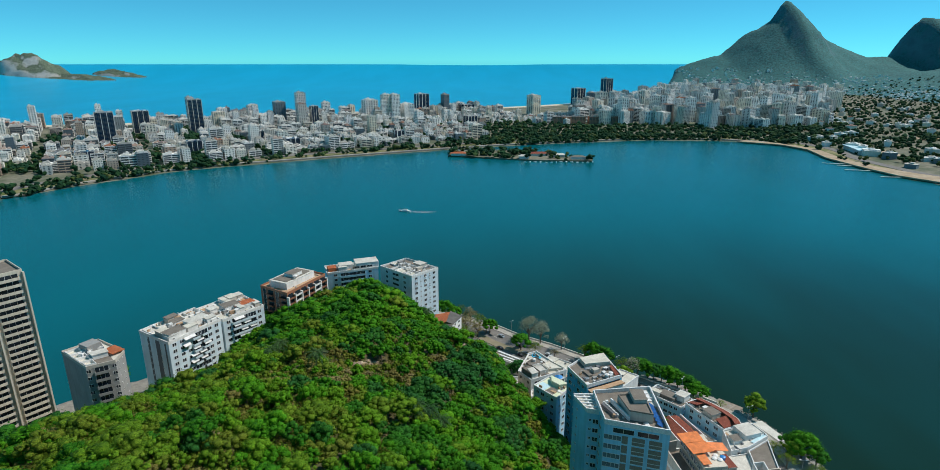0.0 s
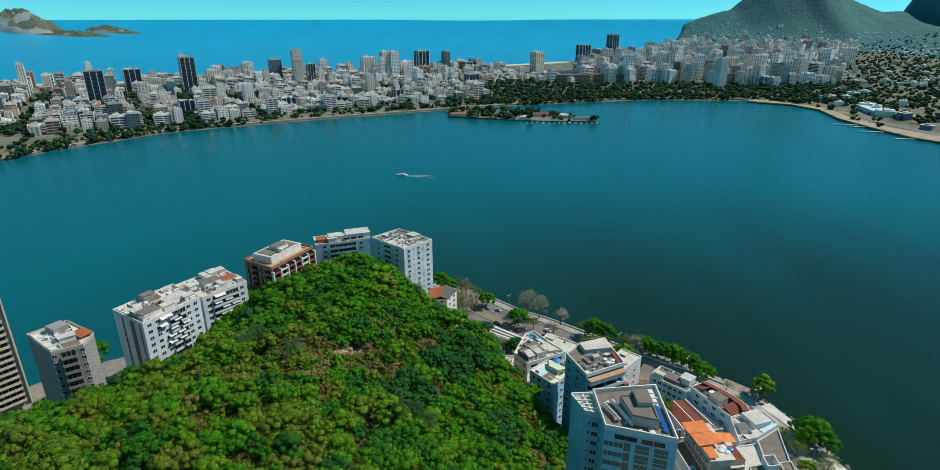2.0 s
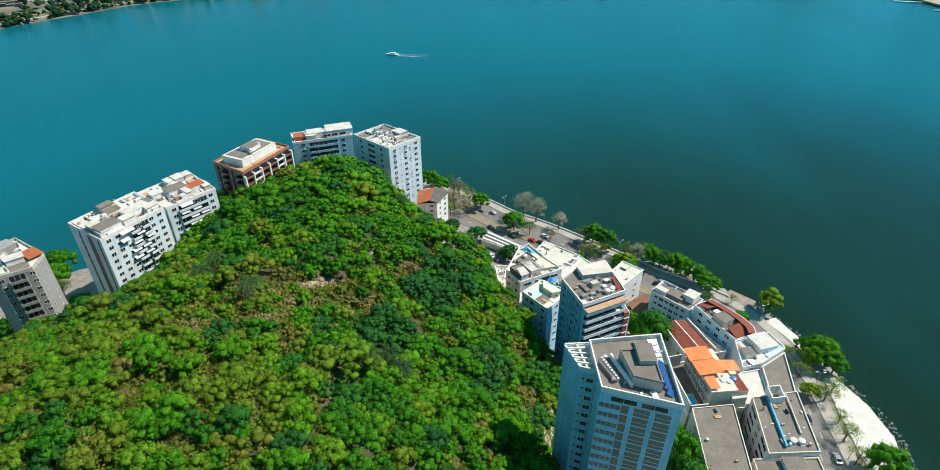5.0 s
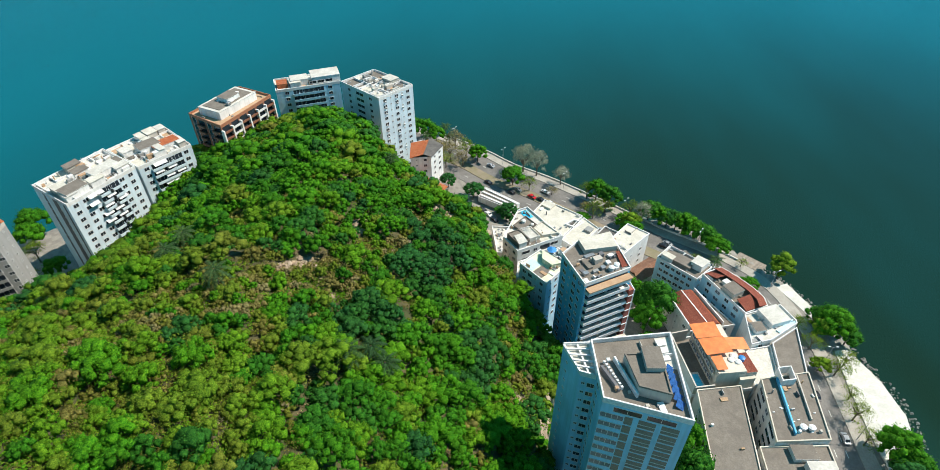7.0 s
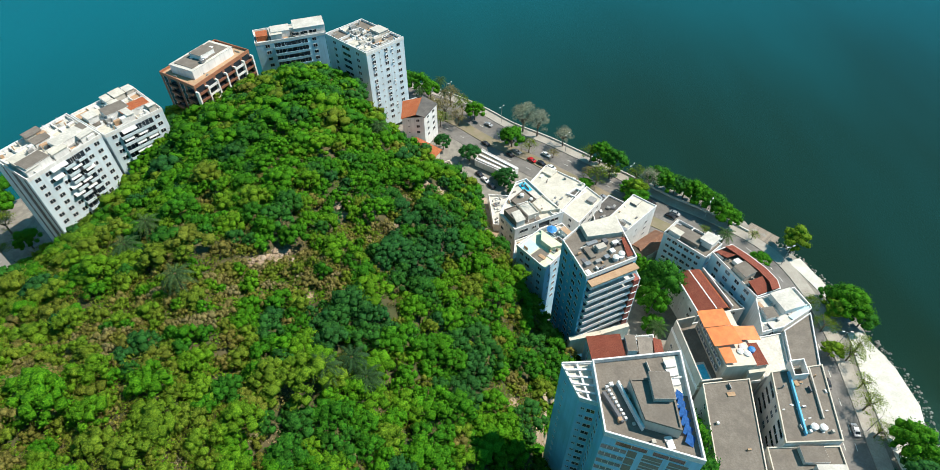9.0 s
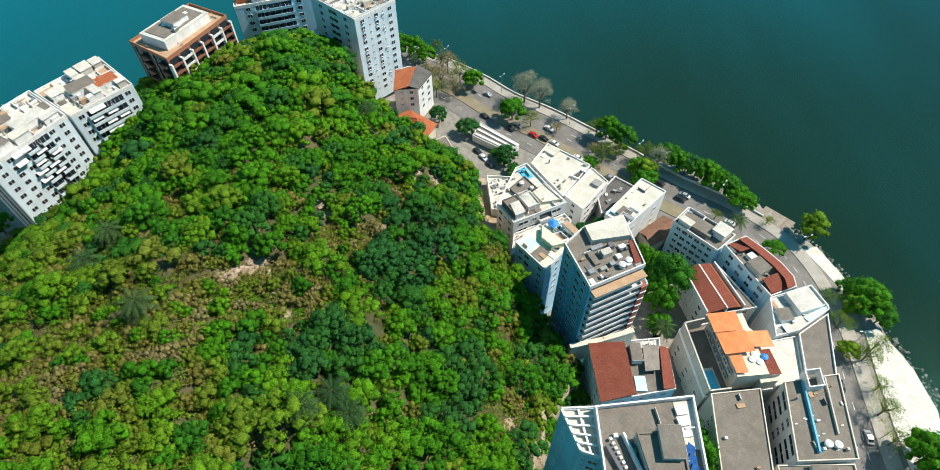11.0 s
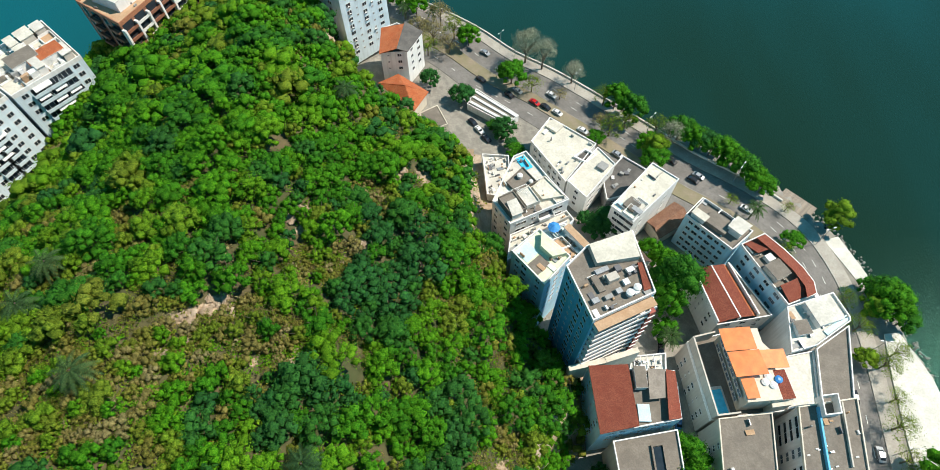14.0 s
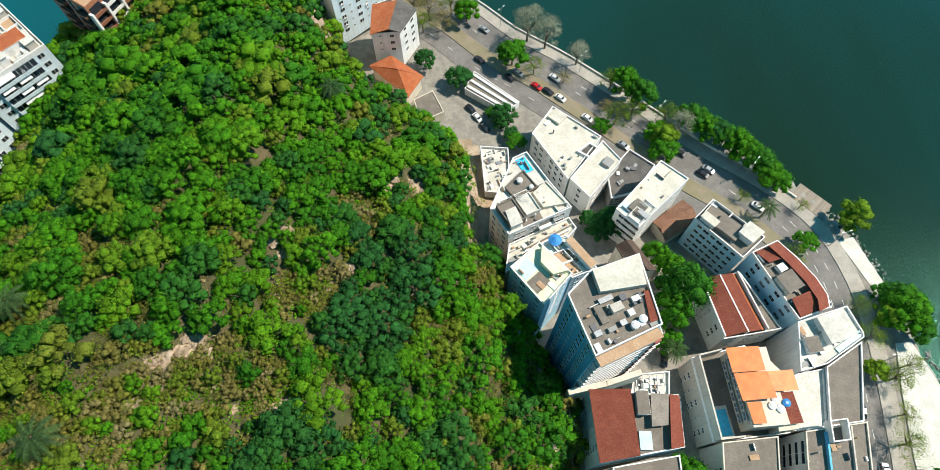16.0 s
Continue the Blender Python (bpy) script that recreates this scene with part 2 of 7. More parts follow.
M_METAL = plain("dull_metal", (0.4, 0.41, 0.42), 0.4, 0.6)
M_ROCK = slab_mat("bare_rock", (0.28, 0.2, 0.13), (0.45, 0.36, 0.27), 0.9, 0.25)
M_SOIL = slab_mat("forest_soil", (0.05, 0.06, 0.018), (0.11, 0.085, 0.04), 0.95, 0.12)
_t, _p = M_SOIL.node_tree, M_SOIL.node_tree.nodes["Principled BSDF"]
_a = _t.nodes.new("ShaderNodeAttribute")
_a.attribute_name = "tint"
_m = _t.nodes.new("ShaderNodeMath")
_m.operation = "MULTIPLY_ADD"
_m.inputs[1].default_value = 0.5
_t.links.new(fac_noise(_t, 0.7, 6), _m.inputs[0])
_t.links.new(_a.outputs["Fac"], _m.inputs[2])
_r = node(_t, "ShaderNodeMapRange")
_r.inputs[1].default_value, _r.inputs[2].default_value = 0.62, 0.86
_t.links.new(_m.outputs[0], _r.inputs[0])
_old = _p.inputs["Base Color"].links[0].from_socket
_t.links.new(mixc(_t, _r.outputs[0], _old, mixc(_t, fac_noise(_t, 1.6, 5), (0.2, 0.13, 0.075), (0.44, 0.34, 0.24))), _p.inputs["Base Color"])
M_GRASS = slab_mat("dry_grass", (0.27, 0.22, 0.16), (0.2, 0.18, 0.1), 0.95, 0.2)
M_RED = plain("red_paint", (0.5, 0.01, 0.015), 0.3)
M_BLACK = plain("black_paint", (0.02, 0.02, 0.025), 0.25)
M_SILVER = plain("silver_paint", (0.45, 0.46, 0.48), 0.3, 0.5)
M_CARW = plain("white_car_paint", (0.72, 0.72, 0.72), 0.25)
M_CARB = plain("blue_car_paint", (0.03, 0.1, 0.22), 0.25)
M_TYRE = plain("tyre_rubber", (0.02, 0.02, 0.02), 0.9)

# ---- helpers of this scene ----


def mesh_ob(name, bm, mats, parent=None, label="", kind="", smooth=False):
    me = bpy.data.meshes.new(name)
    bm.normal_update()
    bm.to_mesh(me)
    bm.free()
    for m in (mats if isinstance(mats, (list, tuple)) else [mats]):
        me.materials.append(m)
    if smooth:
        for f in me.polygons:
            f.use_smooth = True
    ob = new(name, me)
    ob.parent = parent
    return tagged(ob, label=label, kind=kind)


def part(name, bm, material, parent, label=""):
    return mesh_ob(name, bm, material, parent, label)


def box(bm, x0, x1, y0, y1, z0, z1, mi=0, m=None):
    vs = [bm.verts.new((x, y, z)) for z in (z0, z1) for x, y in ((x0, y0), (x1, y0), (x1, y1), (x0, y1))]
    if m is not None:
        for v in vs:
            v.co = m @ v.co
    for q in ((3, 2, 1, 0), (4, 5, 6, 7), (0, 1, 5, 4), (1, 2, 6, 5), (2, 3, 7, 6), (3, 0, 4, 7)):
        bm.faces.new([vs[i] for i in q]).material_index = mi
    return vs


def tube(bm, x, y, z0, z1, r0, r1, n=10, mi=0, cap=True):
    a = [bm.verts.new((x + r0 * math.cos(k * 2 * math.pi / n), y + r0 * math.sin(k * 2 * math.pi / n), z0)) for k in range(n)]
    b = [bm.verts.new((x + r1 * math.cos(k * 2 * math.pi / n), y + r1 * math.sin(k * 2 * math.pi / n), z1)) for k in range(n)]
    for k in range(n):
        bm.faces.new((a[k], a[(k + 1) % n], b[(k + 1) % n], b[k])).material_index = mi
    if cap:
        bm.faces.new(b).material_index = mi
        bm.faces.new(a[::-1]).material_index = mi


def limb(bm, p, q, r0, r1, n=6):
    p, q = Vector(p), Vector(q)
    m = (q - p).to_track_quat("Z", "Y").to_matrix()
    a, b = [], []
    for k in range(n):
        c = m @ Vector((math.cos(k * 2 * math.pi / n), math.sin(k * 2 * math.pi / n), 0))
        a.append(bm.verts.new(p + c * r0))
        b.append(bm.verts.new(q + c * r1))
    for k in range(n):
        bm.faces.new((a[k], a[(k + 1) % n], b[(k + 1) % n], b[k]))
    bm.faces.new(b)


def ccw(pts):
    s = sum(a[0] * b[1] - b[0] * a[1] for a, b in zip(pts, pts[1:] + pts[:1]))
    return list(pts) if s > 0 else list(pts)[::-1]


def inset(pts, d):
    """The polygon moved inwards by d (outwards: minus)."""
    out, n = [], len(pts)
    for i in range(n):
        p, a, b = Vector(pts[i]), Vector(pts[i - 1]), Vector(pts[(i + 1) % n])
        u, v = (p - a).normalized(), (b - p).normalized()
        n1, n2 = Vector((-u.y, u.x)), Vector((-v.y, v.x))
        k = (n1 + n2) / max(0.3, 1 + n1.dot(n2))
        out.append(tuple(p + k * d))
    return out


def prism(bm, pts, z0, z1, mi=0, top=True, bottom=True):
    pts = ccw(pts)
    a = [bm.verts.new((x, y, z0)) for x, y in pts]
    b = [bm.verts.new((x, y, z1)) for x, y in pts]
    n = len(pts)
    for k in range(n):
        bm.faces.new((a[k], a[(k + 1) % n], b[(k + 1) % n], b[k])).material_index = mi
    if top:
        bm.faces.new(b).material_index = mi
    if bottom:
        bm.faces.new(a[::-1]).material_index = mi


def ring(bm, pts, width, z0, z1, mi=0):
    """A wall of that width along the inner side of the polygon."""
    o = ccw(pts)
    i = inset(o, width)
    n = len(o)
    V = [[bm.verts.new((x, y, z)) for x, y in p] for p, z in ((o, z0), (o, z1), (i, z1), (i, z0))]
    for k in range(n):
        j = (k + 1) % n
        for r in range(4):
            s = (r + 1) % 4
            bm.faces.new((V[r][k], V[r][j], V[s][j], V[s][k])).material_index = mi


FITTINGS = {}


def fitting(kind, wall):
    """The shared mesh of one window, balcony or the like: x along the wall, y outwards, z up from the floor line."""
    key = (kind, wall.name)
    if key in FITTINGS:
        return FITTINGS[key]
    bm = bmesh.new()
    mats = [wall, M_GLASS, M_TRIM, M_CURT, M_TAN]

    def win(w, h, z, glass=1):
        # one shell: frame with a middle bar, both panes set back
        f = 0.08
        xs, zs = [-w / 2, -w / 2 + f, -f / 2, f / 2, w / 2 - f, w / 2], [z, z + f, z + h - f, z + h]
        g = [[bm.verts.new((x, 0.09, q)) for x in xs] for q in zs]
        for r in range(3):
            for c in range(5):
                q = (g[r][c], g[r + 1][c], g[r + 1][c + 1], g[r][c + 1])
                if r == 1 and c in (1, 3):
                    d = [bm.verts.new((v.co.x, 0.015, v.co.z)) for v in q]
                    for k in range(4):
                        bm.faces.new((q[k], q[(k + 1) % 4], d[(k + 1) % 4], d[k])).material_index = 2
                    bm.faces.new(d).material_index = glass
                else:
                    bm.faces.new(q).material_index = 2
        rim = [g[0][c] for c in range(6)] + [g[r][5] for r in (1, 2, 3)] + [g[3][c] for c in (4, 3, 2, 1, 0)] + [g[r][0] for r in (2, 1)]
        back = [bm.verts.new((v.co.x, -0.02, v.co.z)) for v in rim]
        for k in range(len(rim)):
            j = (k + 1) % len(rim)
            bm.faces.new((rim[k], rim[j], back[j], back[k])).material_index = 2

    if kind == "window":
        win(1.5, 1.35, 1.0)
    elif kind == "dark_window":
        win(1.9, 1.5, 0.9)
    elif kind == "small_window":
        win(0.75, 0.75, 1.5)
    elif kind == "wide_window":
        win(3.2, 1.4, 1.0)
    elif kind == "curtain_window":
        win(2.2, 1.5, 0.9, 3)
    elif kind == "strip_window":
        win(5.2, 1.5, 0.95)
    elif kind == "panel":
        box(bm, -1.55, 1.55, -0.05, 0.02, 0.35, 2.6, 4)
        for q in (0.2, 1.3):
            box(bm, -1.6, 1.6, 0.0, 0.1, q, q + 0.1, 2)
    elif kind == "narrow_panel":
        box(bm, -0.75, 0.75, -0.05, 0.02, 0.35, 2.6, 4)
        box(bm, -0.8, 0.8, 0.0, 0.1, 0.22, 0.32, 2)
    elif kind == "air_conditioner":
        box(bm, -0.4, 0.4, 0.0, 0.5, 1.0, 1.55, 2)
        box(bm, -0.32, 0.32, 0.5, 0.52, 1.06, 1.48, 1)
    elif kind == "balcony":
        box(bm, -2.2, 2.2, -0.05, 0.012, 0.2, 2.45, 1)
        for x in (-2.2, -0.75, 0.7, 2.13):
            box(bm, x, x + 0.07, 0.0, 0.06, 0.2, 2.45, 2)
        box(bm, -2.4, 2.4, 0.0, 1.25, -0.05, 0.13, 0)
        box(bm, -2.4, 2.4, 1.13, 1.25, 0.13, 1.05, 0)
        for x in (-2.4, 2.28):
            box(bm, x, x + 0.12, 0.0, 1.13, 0.13, 1.05, 0)
    elif kind == "long_balcony":
        box(bm, -4.4, 4.4, -0.05, 0.012, 0.2, 2.35, 1)
        for x in (-4.4, -2.2, 0, 2.2, 4.33):
            box(bm, x, x + 0.07, 0.0, 0.06, 0.2, 2.35, 2)
        box(bm, -4.7, 4.7, 0.0, 1.3, -0.12, 0.12, 0)
        box(bm, -4.7, 4.7, 1.16, 1.3, 0.12, 1.1, 0)
        for x in (-4.7, 4.56):
            box(bm, x, x + 0.14, 0.0, 1.16, 0.12, 1.1, 0)
    elif kind == "pale_balcony":
        box(bm, -2.0, 2.0, -0.05, 0.012, 0.2, 2.45, 1)
        box(bm, -2.3, 2.3, 0.0, 1.2, -0.05, 0.12, 2)
        box(bm, -2.3, 2.3, 1.1, 1.2, 0.12, 1.0, 2)
        for x in (-2.3, 2.2):
            box(bm, x, x + 0.1, 0.0, 1.1, 0.12, 1.0, 2)
    elif kind == "rail_balcony":
        box(bm, -2.0, 2.0, -0.05, 0.012, 0.1, 2.75, 1)
        box(bm, -2.2, 2.2, 0.0, 1.3, -0.18, 0.1, 0)
        box(bm, -2.2, 2.2, 1.2, 1.3, 0.1, 0.75, 0)
        for x in (-2.2, 2.1):
            box(bm, x, x + 0.1, 0.0, 1.2, 0.1, 0.75, 0)
    elif kind == "glass_strip":
        box(bm, -1.1, 1.1, -0.05, 0.02, 0.1, 2.85, 1)
        for x in (-1.18, 1.1):
            box(bm, x, x + 0.08, 0.0, 0.1, 0, 3.0, 2)
    elif kind == "awning":
        vs = [bm.verts.new(c) for c in ((-1.7, 0.0, 2.7), (1.7, 0.0, 2.7), (1.7, 1.4, 2.0), (-1.7, 1.4, 2.0), (-1.7, 0.0, 2.62), (1.7, 0.0, 2.62), (1.7, 1.4, 1.8), (-1.7, 1.4, 1.8))]
        for q in ((0, 3, 2, 1), (4, 5, 6, 7), (3, 7, 6, 2), (0, 4, 7, 3), (1, 2, 6, 5)):
            bm.faces.new([vs[i] for i in q]).material_index = 2
    elif kind == "ledge":
        box(bm, -2.6, 2.6, 0.0, 0.45, -0.1, 0.12, 2)
    me = bpy.data.meshes.new(kind)
    bm.normal_update()
    bm.to_mesh(me)
    bm.free()
    for m in mats:
        me.materials.append(m)
    FITTINGS[key] = me
    return me


NAMES = {"dark_window": "window", "small_window": "window", "wide_window": "window", "curtain_window": "window", "strip_window": "window",
         "narrow_panel": "panel", "long_balcony": "balcony", "pale_balcony": "balcony", "rail_balcony": "balcony", "glass_strip": "window"}


def thing(name, x, y, z, label, category, group=""):
    e = new(name)
    e.location = (x, y, z)
    return tagged(e, label=label, category=category, group=group)


def facade(root, pts, i, z0, fh, n0, n1, cols, wall, base, jitter=0.0):
    """Fittings on side i of the footprint, floors n0 to n1: cols are (share of the side's length, kind)."""
    o = ccw(pts)
    a, b = Vector(o[i]), Vector(o[(i + 1) % len(o)])
    d = b - a
    nrm = Vector((d.y, -d.x)).normalized()
    turn = math.atan2(nrm.y, nrm.x) - math.pi / 2
    rnd = random.Random(int(a.x * 31 + a.y * 17 + i))
    for f in range(n0, n1):
        for u, kind in cols:
            if jitter and rnd.random() < jitter:
                continue
            p = a + d * u
            ob = new(NAMES.get(kind, kind), fitting(kind, wall))
            ob.parent = root
            ob.location = (p.x - base[0], p.y - base[1], z0 + f * fh - base[2])
            ob.rotation_euler = (0, 0, turn)


FOOT = []


def building(name, pts, z0, z1, wall, roof, label, fh=3.0, parapet=0.9, sides=None, trim=None, category="building", bands=False, group=""):
    """A block on its footprint: walls, roof, parapet and the fittings of each side. sides: {side: (cols, first floor, top floor)}."""
    o = ccw(pts)
    cx, cy = sum(p[0] for p in o) / len(o), sum(p[1] for p in o) / len(o)
    FOOT.append(inset(o, -0.7))
    root = thing(name, cx, cy, z0, label, category, group)
    loc = [(x - cx, y - cy) for x, y in o]
    h = z1 - z0
    bm = bmesh.new()
    prism(bm, loc, 0, h - parapet - 0.02)
    part("wall", bm, wall, root)
    bm = bmesh.new()
    prism(bm, inset(loc, 0.24), h - parapet - 0.3, h - parapet + 0.05)
    part("roof", bm, roof, root)
    bm = bmesh.new()
    ring(bm, inset(loc, -0.06), 0.3, h - parapet - 0.35, h)
    part("parapet", bm, trim or wall, root)
    n = int((h - parapet) / fh)
    if bands:
        for f in range(1, n + 1):
            bm = bmesh.new()
            ring(bm, inset(loc, -0.1), 0.12, f * fh - 0.15 + (h - parapet - n * fh), f * fh + 0.12 + (h - parapet - n * fh))
            part("floor_band", bm, trim or M_TRIM, root)
    for i, (cols, n0, n1) in (sides or {}).items():
        # floors are counted down from the roof
        for f in range(n0, n1):
            facade(root, o, i, z1 - parapet - (f + 1) * fh, fh, 0, 1, cols, wall, (cx, cy, z0))
    return root


def block(root, x0, x1, y0, y1, z0, z1, mat, name="stairhouse", turn=0.0, cap=None, label=""):
    """A small block on a roof, in world places, under its building."""
    b = root.location
    m = Matrix.Translation(((x0 + x1) / 2 - b.x, (y0 + y1) / 2 - b.y, z0 - b.z)) @ Matrix.Rotation(radians(turn), 4, "Z")
    bm = bmesh.new()
    w, d, h = (x1 - x0) / 2, (y1 - y0) / 2, z1 - z0
    box(bm, -w, w, -d, d, 0, h, 0)
    if cap:
        box(bm, -w - 0.12, w + 0.12, -d - 0.12, d + 0.12, h, h + 0.18, 1)
    bmesh.ops.bevel(bm, geom=[e for e in bm.edges], offset=0.04, segments=1, affect="EDGES")
    ob = mesh_ob(name, bm, [mat, cap or mat], root, label)
    ob.matrix_local = m
    return ob


def tank(root, x, y, z, r=0.9, h=1.3, mat=None):
    b = root.location
    bm = bmesh.new()
    tube(bm, 0, 0, 0, h, r * 0.92, r, 14)
    ob = part("water_tank", bm, mat or M_TRIM, root)
    bm = bmesh.new()
    tube(bm, 0, 0, h + 0.005, h + 0.25, r * 1.03, r * 0.4, 14)
    part("lid", bm, mat or M_TRIM, ob)
    ob.location = (x - b.x, y - b.y, z - b.z)


def slope_roof(root, quad, zs, mat, name="tiled_roof", thick=0.25):
    """A roof sheet over four corners, each with its height."""
    b = root.location
    bm = bmesh.new()
    top = [bm.verts.new((x - b.x, y - b.y, z - b.z)) for (x, y), z in zip(quad, zs)]
    low = [bm.verts.new((x - b.x, y - b.y, z - b.z - thick)) for (x, y), z in zip(quad, zs)]
    bm.faces.new(top)
    bm.faces.new(low[::-1])
    for k in range(4):
        bm.faces.new((top[k], low[k], low[(k + 1) % 4], top[(k + 1) % 4]))
    bmesh.ops.recalc_face_normals(bm, faces=bm.faces[:])
    return part(name, bm, mat, root)


def beam(root, p, q, z, w, h, name, mat):
    """A straight beam between two places."""
    p, q = Vector(p), Vector(q)
    u, c, o = q - p, (p + q) / 2, root.location
    bm = bmesh.new()
    box(bm, -u.length / 2, u.length / 2, -w / 2, w / 2, 0, h, 0, pose(c.x - o.x, c.y - o.y, z - o.z, 0, 0, math.degrees(math.atan2(u.y, u.x))))
    part(name, bm, mat, root)


def inside(pts, x, y):
    c = False
    for (x1, y1), (x2, y2) in zip(pts, pts[1:] + pts[:1]):
        if (y1 > y) != (y2 > y) and x < (x2 - x1) * (y - y1) / (y2 - y1) + x1:
            c = not c
    return c


def gap(pts, X, Y, closed=True):
    """Distance from places to a line of points (arrays)."""
    best = np.full(np.shape(X), 1e9)
    for (x1, y1), (x2, y2) in zip(pts, pts[1:] + (pts[:1] if closed else [])):
        dx, dy = x2 - x1, y2 - y1
        u = np.clip(((X - x1) * dx + (Y - y1) * dy) / (dx * dx + dy * dy), 0, 1)
        best = np.minimum(best, np.hypot(X - x1 - u * dx, Y - y1 - u * dy))
    return best


def within(pts, X, Y):
    c = np.zeros(np.shape(X), bool)
    for (x1, y1), (x2, y2) in zip(pts, pts[1:] + pts[:1]):
        if y1 != y2:
            c ^= ((y1 > Y) != (y2 > Y)) & (X < (x2 - x1) * (Y - y1) / (y2 - y1) + x1)
    return c


def strip(line, a, b, z0, z1):
    """A band along a line of points, from a to b metres to its right."""
    bm = bmesh.new()
    n = len(line)
    rows = []
    for i, p in enumerate(line):
        u = (Vector(line[min(i + 1, n - 1)]) - Vector(line[max(i - 1, 0)])).normalized()
        r = Vector((u.y, -u.x))
        p = Vector(p)
        rows.append([bm.verts.new((*(p + r * s), z)) for s, z in ((a, z0), (a, z1), (b, z1), (b, z0))])
    for p, q in zip(rows, rows[1:]):
        for k in range(4):
            bm.faces.new((p[k], p[(k + 1) % 4], q[(k + 1) % 4], q[k]))
    bm.faces.new(rows[0])
    bm.faces.new(rows[-1][::-1])
    bmesh.ops.recalc_face_normals(bm, faces=bm.faces[:])
    return bm


def smooth_line(pts, step=4.0):
    """Rounded line through the points, at about even steps."""
    P = [Vector(p) for p in pts]
    P = [2 * P[0] - P[1]] + P + [2 * P[-1] - P[-2]]
    out = []
    for a, b, c, d in zip(P, P[1:], P[2:], P[3:]):
        k = max(2, int((c - b).length / step))
        for i in range(k):
            u = i / k
            out.append(tuple(0.5 * (2 * b + (c - a) * u + (2 * a - 5 * b + 4 * c - d) * u * u + (3 * b - a - 3 * c + d) * u ** 3)))
    return out + [tuple(P[-2])]


def sheet(name, X, Y, Z, mats, index=None, kind="structure", label="", category="", tint=None):
    """A mesh over a grid of places."""
    ny, nx = X.shape
    co = np.stack([X, Y, Z], -1).reshape(-1, 3)
    i = np.arange(ny * nx).reshape(ny, nx)
    f = np.stack([i[:-1, :-1], i[:-1, 1:], i[1:, 1:], i[1:, :-1]], -1).reshape(-1, 4)
    return raw_mesh(name, co, f, mats, index, kind, label, category, tint=tint)


def raw_mesh(name, co, f, mats, index=None, kind="", label="", category="", smooth=True, tint=None):
    me = bpy.data.meshes.new(name)
    k = f.shape[1]
    me.vertices.add(len(co))
    me.vertices.foreach_set("co", np.ascontiguousarray(co, np.float32).ravel())
    me.loops.add(f.size)
    me.loops.foreach_set("vertex_index", np.ascontiguousarray(f, np.int32).ravel())
    me.polygons.add(len(f))
    me.polygons.foreach_set("loop_start", np.arange(0, f.size, k, dtype=np.int32))
    me.polygons.foreach_set("use_smooth", np.full(len(f), smooth))
    for m in (mats if isinstance(mats, (list, tuple)) else [mats]):
        me.materials.append(m)
    if index is not None:
        me.polygons.foreach_set("material_index", np.ascontiguousarray(index, np.int32).ravel())
    if tint is not None:
        at = me.attributes.new("tint", "FLOAT", "POINT")
        at.data.foreach_set("value", np.ascontiguousarray(tint, np.float32))
    me.update(calc_edges=True)
    return tagged(new(name, me), label=label, category=category, kind=kind)

# ---- water and ground ----
# outline of the near shore, of the wooded hill, and the road's waterside edge
SHORE = [(150, -160), (141, 60), (138, 150), (145, 166), (146, 182), (143, 198), (140, 212), (135, 228), (127.5, 239), (119, 251), (108, 262), (97, 269), (80, 275), (61, 291), (44, 305), (28, 318),
         (12, 331), (-12, 350), (-44, 364), (-86, 354), (-128, 312), (-158, 276), (-196, 246), (-226, 200), (-262, 110), (-300, -160)]
HILL = [(38, -150), (36, 60), (35, 124), (33, 142), (37, 156), (47, 166), (46, 178), (39, 184), (31, 196), (25, 206), (20.5, 214), (18.5, 240), (14, 256), (4, 264), (-13, 267), (-25, 280), (-32, 301),
        (-44, 328), (-66, 340), (-92, 330), (-108, 298), (-124, 270), (-142, 244), (-152, 222), (-160, 212), (-178, 220), (-204, 204), (-235, 110), (-250, -150)]
EDGE = smooth_line([(-62, 356), (-34, 352), (-10, 341), (12, 326), (28, 311), (44, 300), (61, 286), (77, 272), (90, 260), (108, 247), (122, 232), (128, 214), (129, 195), (127.5, 175), (125, 150), (121, 100), (117, 40), (113, -60)], 5)


def crest(y):
    return np.interp(y, [-150, 60, 112, 150, 200, 255, 280, 300, 315, 335], [102, 97, 88, 76, 67, 58, 52, 43, 29, 10])


def canopy(x, y):
    """Height of the tree tops of the hill."""
    d = x - np.interp(y, [60, 112, 150, 200, 255, 300], [-66, -60, -52, -46, -45, -52])
    fall = np.where(d > 0, (0.2 * d + 0.0035 * d * d) * np.interp(y, [225, 260, 285], [1, 2.0, 2.7]), (0.26 * -d + 0.0032 * d * d) * np.interp(y, [130, 165, 205, 235, 275], [0.5, 0.62, 1.0, 1.0, 0.72]))
    return crest(y) - fall


def ground(x, y):
    x, y = np.asarray(x, float), np.asarray(y, float)
    inn = within(SHORE, x, y)
    s = gap(SHORE, x, y) * np.where(inn, 1, -1)
    low = np.where(s > 0, 1.75 + np.clip((s - 34) * 0.12, 0, 7.5), np.maximum(-6, 1.75 + (s) * 2.5))
    h = gap(HILL, x, y) * np.where(within(HILL, x, y), 1, -1)
    k = np.clip(h / 7, 0, 1)
    k = k * k * (3 - 2 * k)
    top = np.maximum(canopy(x, y) - 5.5, low)
    bumps = 1.6 * np.sin(x * 0.21 + 1.3 * np.sin(y * 0.13)) * np.sin(y * 0.19 + np.sin(x * 0.11))
    return low + (top + bumps * np.clip(h / 20, 0, 1) - low) * k


